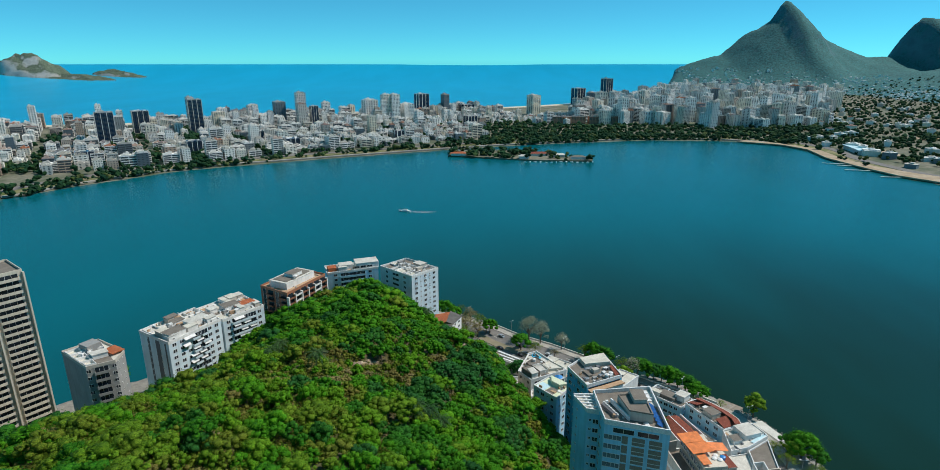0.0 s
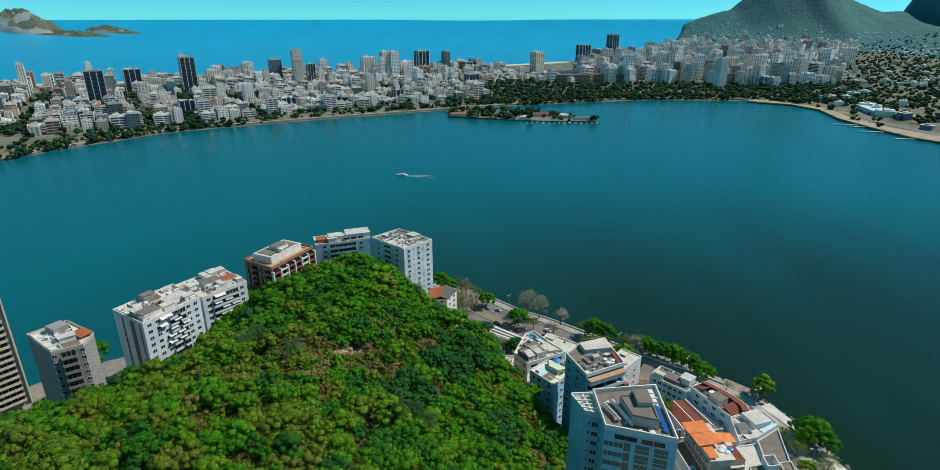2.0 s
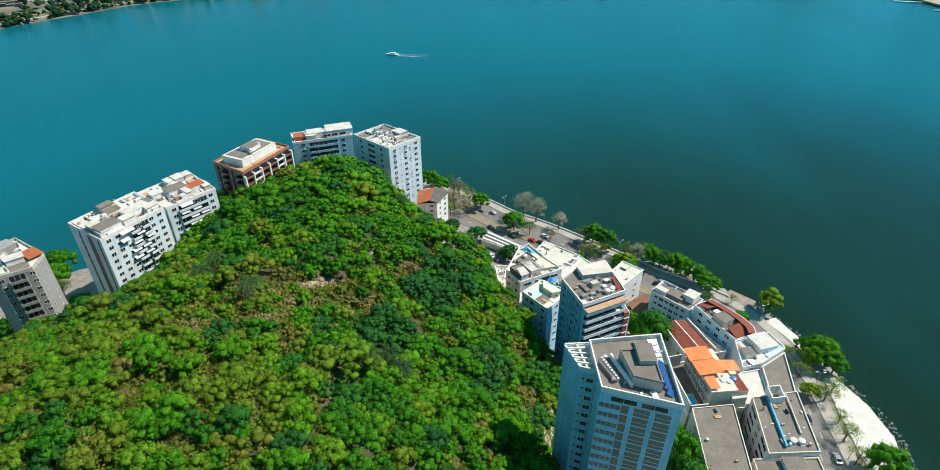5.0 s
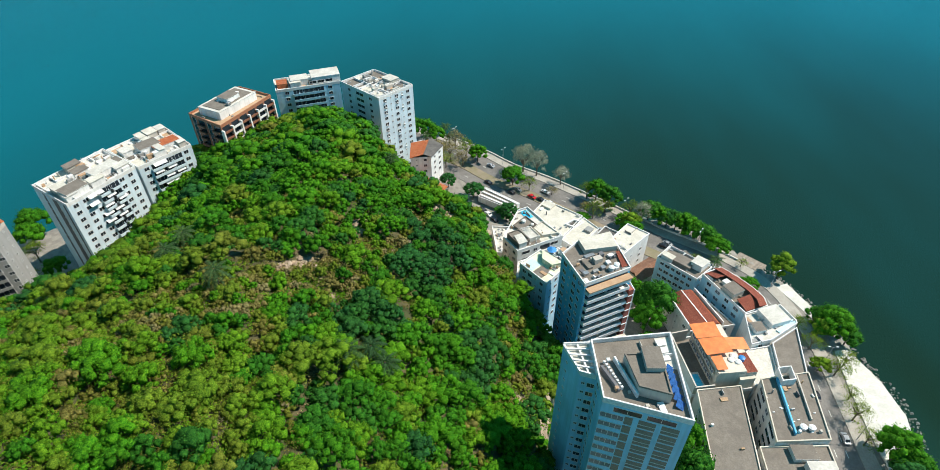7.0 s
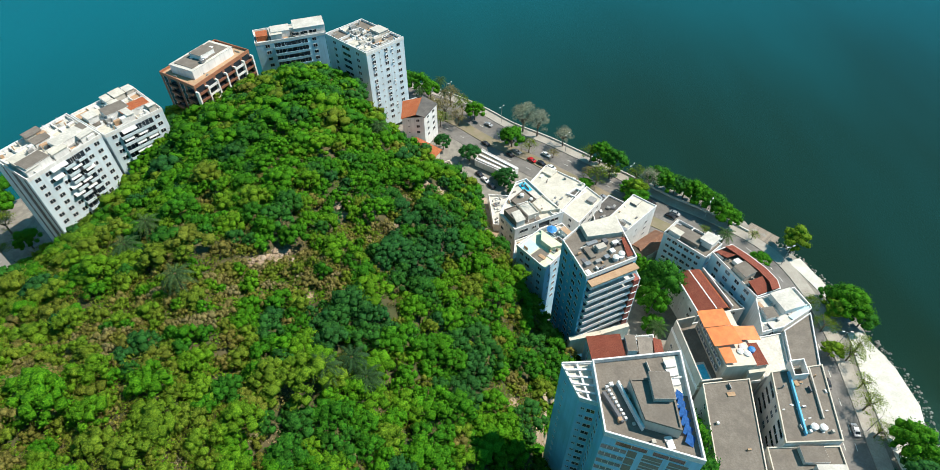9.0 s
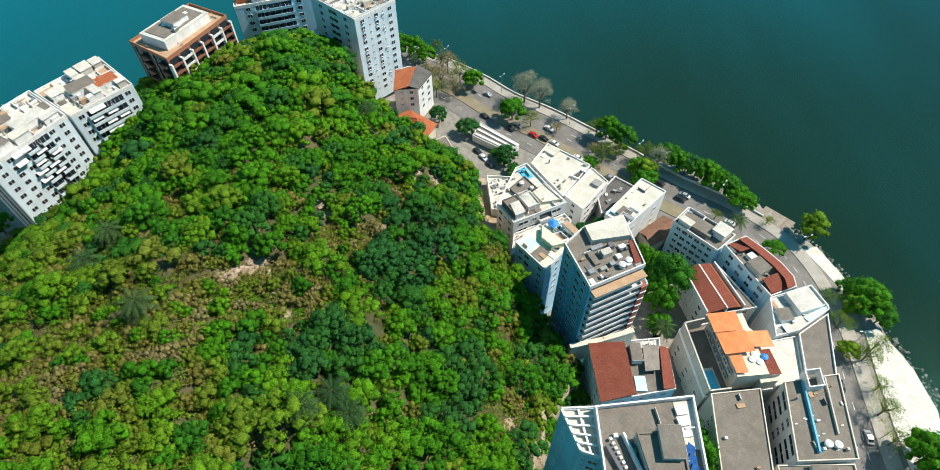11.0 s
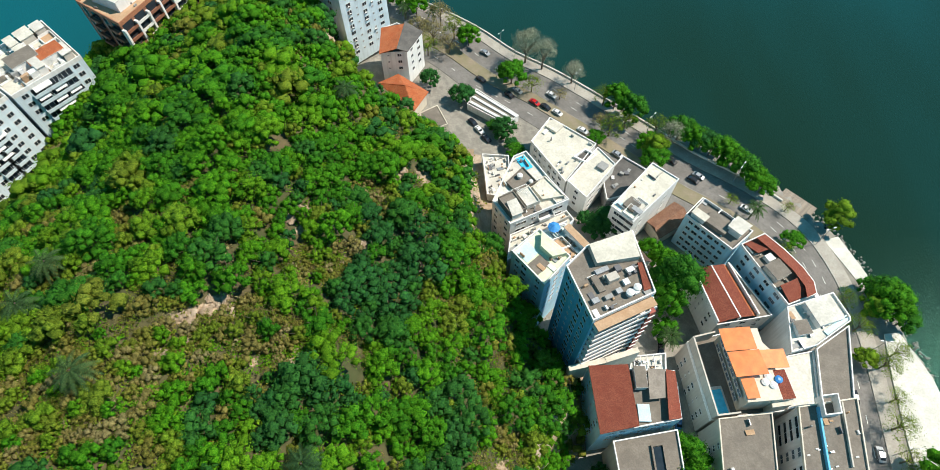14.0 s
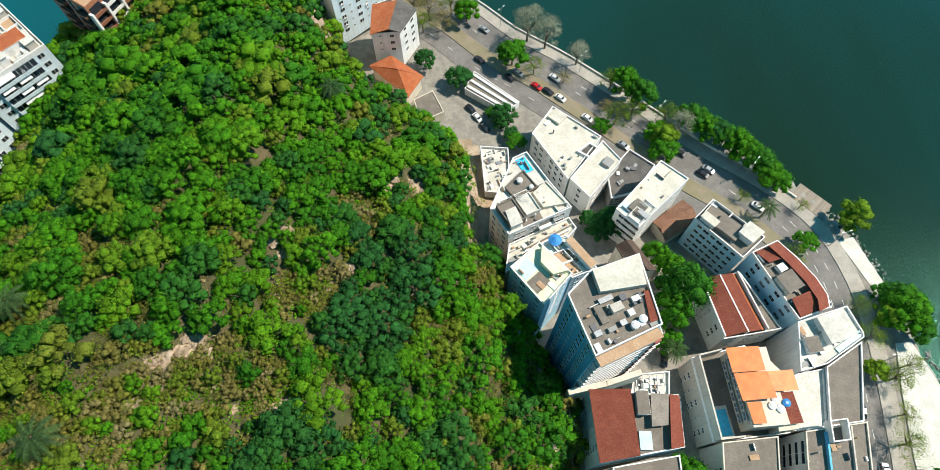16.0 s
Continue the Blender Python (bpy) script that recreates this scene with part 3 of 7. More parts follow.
# bare places in the wood: x, y, radius
CLEAR = [(-38.1, 172.1, 1.9), (-35, 174.6, 1.6), (-33.1, 176.6, 1.6), (-39, 165.6, 1.6), (-21.7, 203, 1.6), (-22.6, 198, 1.2), (-8.7, 195.8, 1.8), (-4, 219.2, 1.7), (2.6, 222, 2.0), (-17.2, 166.5, 1.6), (-13, 191, 1.2), (-24, 165, 1.1), (22, 151, 1.8), (-46, 158, 1.1)]
gx, gy = np.meshgrid(np.arange(-320, 170, 2.5), np.arange(-170, 380, 2.5))
gz = ground(gx, gy)
fx, fy = (gx[:-1, :-1] + gx[1:, 1:]) / 2, (gy[:-1, :-1] + gy[1:, 1:]) / 2
hd = gap(HILL, fx, fy) * np.where(within(HILL, fx, fy), 1, -1)
mi = np.where(hd > 6.5, 0, np.where((hd > -1) | ((hd > -4) & (fx > 0) & (fy > 205) & (fy < 262)), 1, 2))
bare = np.zeros_like(gx)
for x, y, q in CLEAR:
    bare = np.maximum(bare, np.clip(1.35 - np.hypot(gx - x, gy - y) / (q * 1.25), 0, 1))
sheet("ground", gx, gy, gz, [M_SOIL, M_ROCK, M_PAVE], mi, label="wooded hill and paved lowland beside the lagoon", category="ground", tint=bare.ravel())

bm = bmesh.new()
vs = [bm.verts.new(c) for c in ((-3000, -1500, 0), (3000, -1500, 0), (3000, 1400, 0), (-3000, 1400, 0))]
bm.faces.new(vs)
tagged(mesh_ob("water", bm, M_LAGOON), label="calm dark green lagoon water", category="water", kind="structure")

# far land: Lagoon shore and sea coast
FAR_SHORE = [(-2600, -200), (-1400, 330), (-760, 560), (-563, 676), (-532, 737), (-438, 865), (-283, 957), (-160, 1020), (-43, 1078), (60, 1125), (213, 1176), (380, 1215), (549, 1194), (604, 1134), (623, 1064), (601, 970), (603, 880), (611, 814), (632, 762), (700, 690), (1100, 420), (3700, 160)]
COAST = [(-3000, 800), (-1700, 1250), (-1000, 1500), (-760, 1560), (-400, 1740), (0, 1990), (300, 2180), (560, 2400), (760, 2700), (900, 3050), (1150, 3500), (1500, 4200), (2400, 4900), (3700, 4950)]


def peaks(x, y):
    """The steep mountain by the sea with its long shoulder, the rock behind it and the green hills inland."""
    x = np.asarray(x, float)
    ridge = np.interp(x, [900, 1143, 1358, 1537, 1703, 1821, 1865, 1905, 1993, 2064, 2147, 2425, 2620, 2659, 2744, 3000, 3600],
                      [0, 60, 150, 200, 335, 402, 470, 514, 462, 356, 298, 190, 186, 300, 415, 430, 260])
    d = np.asarray(y, float) - 3740
    h = ridge * np.exp(-0.75 * np.abs(d / np.where(d < 0, 300 + 0.16 * ridge, 170)) ** 1.7)
    for px, py, z, rx, ry, p in ((2350, 3500, 150, 420, 330, 1.5), (2700, 2900, 210, 420, 520, 1.5), (2500, 2250, 130, 420, 520, 1.5), (2300, 3050, 120, 420, 320, 1.6)):
        h = np.maximum(h, z * np.exp(-0.75 * np.hypot((x - px) / rx, (y - py) / ry) ** p))
    return h


lx, ly = np.meshgrid(np.linspace(-3000, 3600, 265), np.linspace(150, 4950, 193))
LAND = FAR_SHORE + COAST[::-1]
FARP = list(LAND)
inl = within(FARP, lx, ly)
ld = gap(FARP, lx, ly) * np.where(inl, 1, -1)
rough = np.zeros_like(lx)
for k, (a, b) in enumerate(((0.011, 0.013), (0.023, 0.019), (0.047, 0.051))):
    rough += np.sin(lx * a + 2 * np.sin(ly * b * 0.7 + k)) * np.sin(ly * b + 1.7 * np.sin(lx * a * 0.8)) / (k + 1)
pk = peaks(lx, ly)
lz = np.where(ld > 0, np.clip(ld * 0.12, 0, 2.6), np.maximum(ld * 0.06, -6)) + np.where(ld > 0, np.maximum(0, pk - 14) * (1 + 0.04 * rough) , 0)
M_CITYG = slab_mat("city_ground", (0.07, 0.09, 0.045), (0.22, 0.2, 0.15), 0.95, 0.02)
# aerial haze is mixed into the mountain's wood and rock colours as teal
M_MOUNT_HAZE = slope_mat("hazy_mountain_slopes", (0.02, 0.12, 0.12), (0.07, 0.165, 0.19))
cz = (lz[:-1, :-1] + lz[1:, 1:]) / 2
sheet("far_land", lx, ly, lz, [M_CITYG, M_MOUNT_HAZE], np.where(cz < 9, 0, 1), label="far shore with wooded mountains beyond the city", category="land")

# the sea beyond the far city: its sheet climbs towards the skyline as the far water does to the eye
sx, sy = np.meshgrid(np.linspace(-3600, 3600, 25), np.concatenate([np.linspace(300, 3000, 12), np.linspace(3150, 4950, 24)]))


def sea_height(x, y):
    reach = np.clip(np.hypot(x, y), 3000, 4990)
    return -0.6 + ((reach - 3000) / 1990) ** 3 * 128.0


sz = sea_height(sx, sy)
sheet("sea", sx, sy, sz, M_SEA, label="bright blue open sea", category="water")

M_LAWN = slab_mat("park_lawn", (0.1, 0.13, 0.03), (0.3, 0.25, 0.14), 0.95, 0.05)
# sandy and grassy margin of the far shore
for nm, a, b, z, mt, lb in (("shore_path", -3, -9, 3.0, M_PROM, "pale path along the far shore"), ("shore_lawn", -13, -34, 2.95, M_LAWN, "grass strip along the far shore"),
                            ("shore_road", -36, -54, 3.0, M_ASPHALT, "avenue along the far shore")):
    bm = strip(smooth_line(FAR_SHORE[2:20], 20), a, b, 1.0, z)
    tagged(mesh_ob(nm, bm, mt), label=lb, category="road", kind="structure")

# sand and dry ground of the racecourse shore
sand = slab_mat("pale_sand", (0.34, 0.25, 0.16), (0.46, 0.37, 0.26), 0.95, 0.06)
for nm, pts, z in (("sandy_bank", [(540, 1176), (604, 1126), (620, 1064), (599, 970), (601, 880), (609, 812), (640, 750), (700, 690), (760, 660), (790, 690), (690, 755), (646, 830), (626, 890), (624, 970), (640, 1070), (620, 1140), (560, 1190)], 3.1),
                   ("sandy_yard", [(920, 1190), (990, 1170), (1010, 1230), (950, 1250)], 3.2), ("sandy_yard", [(690, 1010), (740, 980), (760, 1060), (720, 1110)], 3.2)):
    bm = bmesh.new()
    prism(bm, pts, 1.0, z)
    tagged(mesh_ob(nm, bm, sand), label="pale sandy ground by the far shore", category="ground", kind="structure")

# beach along the open sea
bm = strip(smooth_line(COAST[1:12], 30), -4, 42, 1.0, 2.9)
tagged(mesh_ob("beach", bm, plain("sand", (0.62, 0.55, 0.42), 0.95)), label="pale sand beach behind the city", category="beach", kind="structure")


# islands in the sea
def island(name, x, y, z0, rx, ry, h, mat, label, seed):
    n = 26
    a = np.linspace(-1, 1, n)
    X, Y = np.meshgrid(a, a)
    d = np.hypot(X, Y)
    k = 1 + 0.25 * np.sin(X * 5 + seed) * np.sin(Y * 6 + seed * 2) + 0.1 * np.sin(X * 17 + seed) * np.sin(Y * 13)
    Z = np.maximum(0, 1 - d ** 1.7) ** 0.62 * h * k * (1 - 0.35 * X) - 14
    sheet(name, x + X * rx, y + Y * ry, sea_height(x + X * rx, y + Y * ry) + z0 + Z, mat, kind="", label=label, category="island")


M_ISLE = slope_mat("island_slopes", (0.09, 0.12, 0.08), (0.5, 0.48, 0.44), 0.03)
for x, y, z0, rx, ry, h, sd in ((-2735, 3770, 4, 235, 120, 116, 1), (-2540, 3690, 4, 420, 40, 16, 5), (-2400, 3740, 4, 230, 60, 34, 2), (-2290, 3940, 4, 190, 60, 40, 3)):
    island("island", x, y, z0, rx, ry, h, M_ISLE, "bare rocky island in the open sea" if h > 50 else "low wooded island in the open sea", sd)

# ---- avenue round the hill ----
E1 = [p for p in EDGE if p[1] > 226]
for nm, line, a, b, z, mt, lb, cat in (
        ("road", EDGE, 0.6, 10.4, 1.86, M_ASPHALT, "grey asphalt avenue with dashed lanes", "road"),
        ("median", E1, 10.6, 16.0, 2.02, M_GRASS, "dry grass median with kerbs", "median"),
        ("service_road", E1, 16.2, 23.6, 1.86, M_ASPHALT, "asphalt carriageway beside the white houses", "road"),
        ("pavement", EDGE, -4.2, 0.4, 2.02, M_PROM, "concrete promenade pavement along the lagoon", "pavement"),
        ("house_pavement", [p for p in EDGE if p[1] < 212], 10.6, 13.4, 2.02, M_PAVE, "narrow pavement before the houses", "pavement")):
    tagged(mesh_ob(nm, strip(line, a, b, z - 0.4, z), mt), label=lb, category=cat, kind="structure")
tagged(mesh_ob("kerb", strip(E1, 10.4, 10.6, 1.5, 2.06), M_PAVE), label="pale concrete kerb", category="kerb", kind="structure")
tagged(mesh_ob("sea_wall", strip(EDGE[:40], -4.7, -4.2, -1.0, 2.75), M_DECK), label="low pale concrete wall at the water's edge", category="wall", kind="structure")
road = bpy.data.objects["road"]


def dashes(line, off, gap_m, parent, z, length=2.4):
    acc, k = 0.0, 0
    bm = bmesh.new()
    box(bm, -length / 2, length / 2, -0.09, 0.09, -0.01, 0.006)
    me = bpy.data.meshes.new("lane_dash")
    bm.to_mesh(me)
    bm.free()
    me.materials.append(M_LINE)
    for p, q in zip(line, line[1:]):
        u = Vector(q) - Vector(p)
        acc += u.length
        if acc < gap_m:
            continue
        acc = 0
        r = Vector((u.y, -u.x)).normalized()
        c = Vector(p) + r * off
        ob = new("lane_dash", me)
        ob.parent = parent
        ob.location, ob.rotation_euler = (c.x, c.y, z), (0, 0, math.atan2(u.y, u.x))


dashes(EDGE, 3.9, 6.0, road, 1.866)
dashes(EDGE, 7.2, 6.0, road, 1.866)
dashes(E1, 19.8, 6.0, bpy.data.objects["service_road"], 1.866)

# white rowing deck at the water
DECK = [(128.5, 228), (133.5, 229.5), (139.8, 211), (136.4, 208.6)]
bm = bmesh.new()
prism(bm, DECK, -1.5, 1.9)
tagged(mesh_ob("quay", bm, M_DECK), label="white concrete quay at the water's edge", category="quay", kind="structure")
DECK2 = [(136.5, 196), (141, 196.5), (145.5, 183), (146.5, 170), (143, 158), (137, 146), (131, 142), (132, 165), (134, 182)]
bm = bmesh.new()
prism(bm, DECK2, -1.5, 2.1)
tagged(mesh_ob("waterside_deck", bm, M_DECK), label="white curved concrete deck over the water", category="deck", kind="structure")
# stepped wooden landing, plank by plank
landing = thing("stepped_landing", 121.2, 239.9, 0, "weathered stepped wooden landing at the water's edge", "landing")
M_PLANK = plain("weathered_planks", (0.3, 0.25, 0.2), 0.9, vary=0.35, scale=0.8)
for k in range(5):
    for j in range(3):
        bm = bmesh.new()
        box(bm, -5.8, 5.8, -0.23, 0.23, -0.12, 0.0)
        pl = part("plank", bm, M_PLANK, landing)
        d = k * 1.55 + j * 0.5
        pl.matrix_local = Matrix.Translation((d * 0.7, d * 0.7, 2.1 - k * 0.26)) @ Matrix.Rotation(radians(-45), 4, "Z")
    bm = bmesh.new()
    d = k * 1.55 + 0.5
    box(bm, -5.7, 5.7, -0.7, 0.7, -2.6, 1.96 - k * 0.26, 0, pose(d * 0.7, d * 0.7, 0, 0, 0, -45))
    part("step_base", bm, M_PAVE, landing)
# rubble at the foot of the quay
rq = random.Random(8)
bm = bmesh.new()
bank = smooth_line([(127, 240), (134.5, 229.5), (141, 211.5), (142.5, 200), (147.5, 183), (148, 170), (145, 158), (140, 146)], 1.0)
for p in bank:
    for k in range(4):
        q = rq.uniform(0.15, 0.55)
        c = Vector((p[0] + rq.uniform(-0.6, 2.6), p[1] + rq.uniform(-0.8, 0.8), rq.uniform(-0.2, 0.15)))
        r = bmesh.ops.create_icosphere(bm, subdivisions=1, radius=q)
        for v in r["verts"]:
            v.co = c + v.co * rq.uniform(0.7, 1.2)
tagged(mesh_ob("rubble", bm, slab_mat("rubble_stone", (0.2, 0.19, 0.17), (0.4, 0.38, 0.34), 0.9, 0.8)), label="grey rubble stones along the quay", category="stones", kind="stuff")

# ---- far city ----
WALLS = [(0.0, (0.9, 0.89, 0.85)), (0.4, (0.88, 0.86, 0.8)), (0.5, (0.78, 0.72, 0.6)), (0.58, (0.84, 0.76, 0.6)), (0.66, (0.6, 0.6, 0.57)), (0.72, (0.9, 0.89, 0.86)), (0.83, (0.5, 0.36, 0.26)), (0.88, (0.12, 0.17, 0.2)), (0.94, (0.14, 0.18, 0.2)), (1.0, (0.74, 0.7, 0.62))]
ROOFS = [(0.0, (0.66, 0.63, 0.58)), (0.45, (0.8, 0.78, 0.73)), (0.7, (0.4, 0.37, 0.32)), (0.88, (0.6, 0.58, 0.53)), (0.95, (0.5, 0.18, 0.08)), (1.0, (0.3, 0.3, 0.3))]
M_CITYW = random_paint("city_wall", WALLS)
M_CITYT = random_paint("joined_city_wall", WALLS, 0.6, "tint")
M_CITYTR = random_paint("joined_city_roof", ROOFS, 0.6, "tint")
M_CITYR = random_paint("city_roof", ROOFS)
M_TOWERG = plain("tower_glass", (0.012, 0.035, 0.08), 0.2, scale=0.1)
M_FARG = plain("city_glass", (0.05, 0.07, 0.08), 0.3, vary=0.4, scale=0.3)


def pane(bm, a, b, y, z0, z1, s, turned=False):
    q = [(a, z0), (b, z0), (b, z1), (a, z1)]
    vs = [bm.verts.new((y, u, z) if turned else (u, y, z)) for u, z in (q if s < 0 else q[::-1])]
    bm.faces.new(vs)


def city_block(name, w, d, floors, style, label):
    """An apartment block of the far city: walls with floor slabs, windows, roof with tanks."""
    fh = 3.1
    h = floors * fh
    root = new(name)
    tagged(root, label=label, category="building", group="blocks of the far city")
    glass = style == "tower"
    bm = bmesh.new()
    box(bm, -w / 2, w / 2, -d / 2, d / 2, -3, h)
    for f in range(1, floors + 1):
        k = 0.35 if style == "balcony" else 0.12
        box(bm, -w / 2 - k, w / 2 + k, -d / 2 - k, d / 2 + k, f * fh - (0.95 if style == "balcony" else 0.35), f * fh - 0.02)
    if style == "fins" or glass:
        for i in range(int(w / 4) + 1):
            x = -w / 2 + i * w / int(w / 4)
            for s in (-1, 1):
                box(bm, x - 0.25, x + 0.25, s * d / 2 - 0.3, s * d / 2 + 0.3, 0, h + 0.3)
    mesh_ob("wall", bm, M_TOWERG if glass else M_CITYW, root)
    if glass:
        bm = bmesh.new()
        for x in (-w / 2, -w / 6, w / 6, w / 2):
            for y in (-d / 2, d / 2):
                box(bm, x - 0.4, x + 0.4, y - 0.5, y + 0.5, 0, h + 1)
        for x in (-w / 2, w / 2):
            box(bm, x - 0.4, x + 0.4, -0.8, 0.8, 0, h + 1)
        mesh_ob("pier", bm, M_CITYW, root)
    bm = bmesh.new()
    for f in range(floors):
        z = f * fh + 0.9
        for s in (-1, 1):
            n = max(2, int(w / 4))
            if style == "balcony":
                for a, c in ((-w / 2 + 0.6, -0.5), (0.5, w / 2 - 0.6)):
                    pane(bm, a, c, s * (d / 2 + 0.04), z - 0.85, z + 1.25, s)
                n = 0
            for i in range(n):
                x = -w / 2 + (i + 0.5) * w / n
                ww = 1.7 if style == "tower" else 0.8
                pane(bm, x - ww, x + ww, s * (d / 2 + 0.04), z - 0.1, z + 1.4, s)
            n = max(1, int(d / 6))
            for i in range(n):
                y = -d / 2 + (i + 0.5) * d / n
                pane(bm, y - 1.3, y + 1.3, s * (w / 2 + 0.04), z - 0.2, z + 1.5, -s, True)
    mesh_ob("glazing", bm, M_FARG, root, kind="stuff")
    bm = bmesh.new()
    ring(bm, [(-w / 2, -d / 2), (w / 2, -d / 2), (w / 2, d / 2), (-w / 2, d / 2)], 0.4, h, h + 0.9)
    box(bm, -w * 0.3, w * 0.08, -d * 0.05, d * 0.36, h, h + 3.0)
    box(bm, -w * 0.12, w * 0.02, d * 0.05, d * 0.3, h + 3.0, h + 4.6)
    box(bm, w * 0.24, w * 0.38, -d * 0.2, d * 0.15, h, h + 1.8)
    box(bm, -w * 0.42, -w * 0.2, -d * 0.4, -d * 0.16, h, h + 2.6)
    box(bm, w * 0.26, w * 0.44, d * 0.2, d * 0.4, h, h + 2.3)
    mesh_ob("roof", bm, M_CITYR, root)
    return root


rnd = random.Random(5)
PROTO = {}
for key, w, d, fl, st in (("low1", 18, 16, 4, "plain"), ("low2", 24, 18, 5, "balcony"), ("low3", 14, 14, 4, "plain"), ("mid1", 24, 18, 8, "balcony"), ("mid2", 18, 18, 10, "plain"), ("mid3", 30, 16, 9, "balcony"),
                          ("low4", 20, 13, 6, "fins"), ("low5", 30, 14, 3, "balcony"), ("mid4", 20, 16, 12, "fins"), ("tall1", 18, 18, 17, "plain"), ("tall2", 20, 18, 20, "fins"), ("tow", 24, 22, 26, "tower")):
    PROTO[key] = (w, city_block("apartment_block", w, d, fl, st, {"low": "low pale apartment block with a flat roof", "mid": "pale mid-rise apartment block with window rows", "tal": "tall pale apartment block", "tow": "dark glass office tower"}[key[:3]]), fl * 3.1)
U = Vector((math.cos(radians(33)), math.sin(radians(33))))
V = Vector((-U.y, U.x))
O = Vector((-438, 865))
used = set()
REST = []
NEAR = 1300.0


def put(key, x, y, z=2.6, turn=33.0, sc=1.0, sz=1.0, sy=1.0):
    """The nearest blocks are things of their own; those behind them are kept for one joined mesh."""
    m = Matrix.LocRotScale((x, y, z), Euler((0, 0, radians(turn))), (sc, sc * sy, sz))
    root = PROTO[key][1]
    if key not in used:
        used.add(key)
        root.matrix_basis = m
    elif math.hypot(x, y) < NEAR:
        s = root.scale.copy()
        root.scale = (1, 1, 1)
        copy_thing(root, m)
        root.scale = s
    else:
        REST.append((key, m))


# landmark towers by width and height, then the streets' blocks
for key, x, y, w, h in (("tow", -700, 1125, 31, 62), ("tow", -745, 1330, 33, 48), ("tall2", -725, 1210, 19, 46), ("tow", -603, 1293, 28, 75), ("tall1", -700, 1480, 18, 68), ("tall2", -597, 1398, 26, 40), ("tall1", -610, 1450, 22, 44),
                        ("mid4", -560, 1520, 25, 46), ("tall1", -484, 1500, 26, 56), ("tall2", -429, 1500, 22, 78), ("tall1", -399, 1398, 20, 58), ("tow", -375, 1420, 17, 52), ("mid4", -390, 1600, 20, 48), ("tall2", -222, 1567, 22, 70), ("tall2", -200, 1572, 22, 70),
                        ("mid4", -271, 1600, 36, 54), ("tow", -137, 1680, 32, 66), ("tall1", -74, 1760, 19, 60), ("tow", -11, 1780, 36, 30), ("tow", 1, 1437, 26, 27), ("tall1", 192, 1790, 30, 56), ("tow", 400, 2200, 38, 58), ("tall2", 426, 2032, 40, 48),
                        ("tow", 477, 2086, 30, 95), ("mid4", -171, 1600, 30, 44), ("tow", -480, 1010, 24, 24), ("tow", -330, 1075, 26, 20), ("tow", -600, 900, 26, 22), ("tow", -140, 1180, 26, 22), ("tow", -420, 1150, 24, 24)):
    put(key, x, y, sc=w / PROTO[key][0], sz=h / PROTO[key][2])
spots = []
for iu in range(-36, 46):
    for iv in range(0, 30):
        if iu % 8 == 7 or iv % 4 == 3:
            continue
        p = O + U * (iu * 20.5 + rnd.uniform(-3, 3)) + V * (62 + iv * 25 + rnd.uniform(-3, 3))
        spots.append((p.x, p.y, iv))
for x, y, iv in spots:
    ax, ay = np.array([x]), np.array([y])
    if not within(FARP, ax, ay)[0] or gap(FAR_SHORE, ax, ay, False)[0] < 60 or gap(COAST, ax, ay, False)[0] < 55 or peaks(ax, ay)[0] > 16:
        continue
    if 40 < x < 520 and y < 1500:
        continue
    if abs(x) > y * 0.86 + 40 or rnd.random() < 0.06 or abs((x + 440) * 0.895 + (y - 930) * 0.43) < 13 or abs((x + 707) * 0.888 + (y - 942) * 0.46) < 11:
        continue
    r = rnd.random()
    if iv > 14:
        key = rnd.choice(["mid1", "mid2", "mid3", "low2", "low4", "mid1"]) if r < 0.93 else rnd.choice(["tall1", "mid4"])
    elif iv < 2:
        key = rnd.choice(["low1", "low2", "low2", "low4", "mid1", "low5"])
    else:
        key = rnd.choice(["low1", "low2", "low3", "low3", "low4", "low2", "low5"]) if r < 0.93 else rnd.choice(["mid2", "mid1"])
    put(key, x, y, turn=33 + rnd.choice([0, 0, 90]) + rnd.uniform(-3, 3), sc=rnd.uniform(0.62, 1.0), sz=rnd.uniform(0.65, 1.2), sy=rnd.uniform(0.8, 1.15))
# the quarter below the mountain
for k in range(620):
    y = rnd.uniform(1400, 3300)
    x = rnd.uniform(0.18, 0.62) * y * (1 if y > 1700 else 0.98)
    ax, ay = np.array([x]), np.array([y])
    if not within(FARP, ax, ay)[0] or gap(FARP, ax, ay)[0] < 70 or peaks(ax, ay)[0] > 40 or (y < 1500 and x < 560):
        continue
    key = rnd.choice(["mid1", "mid2", "mid3", "mid4", "tall1", "tall1", "mid4"])
    put(key, x, y, turn=rnd.choice([20, 35, 110]), sc=rnd.uniform(1.0, 1.5), sz=rnd.uniform(0.8, 1.25))
# long white and brick slabs along the park


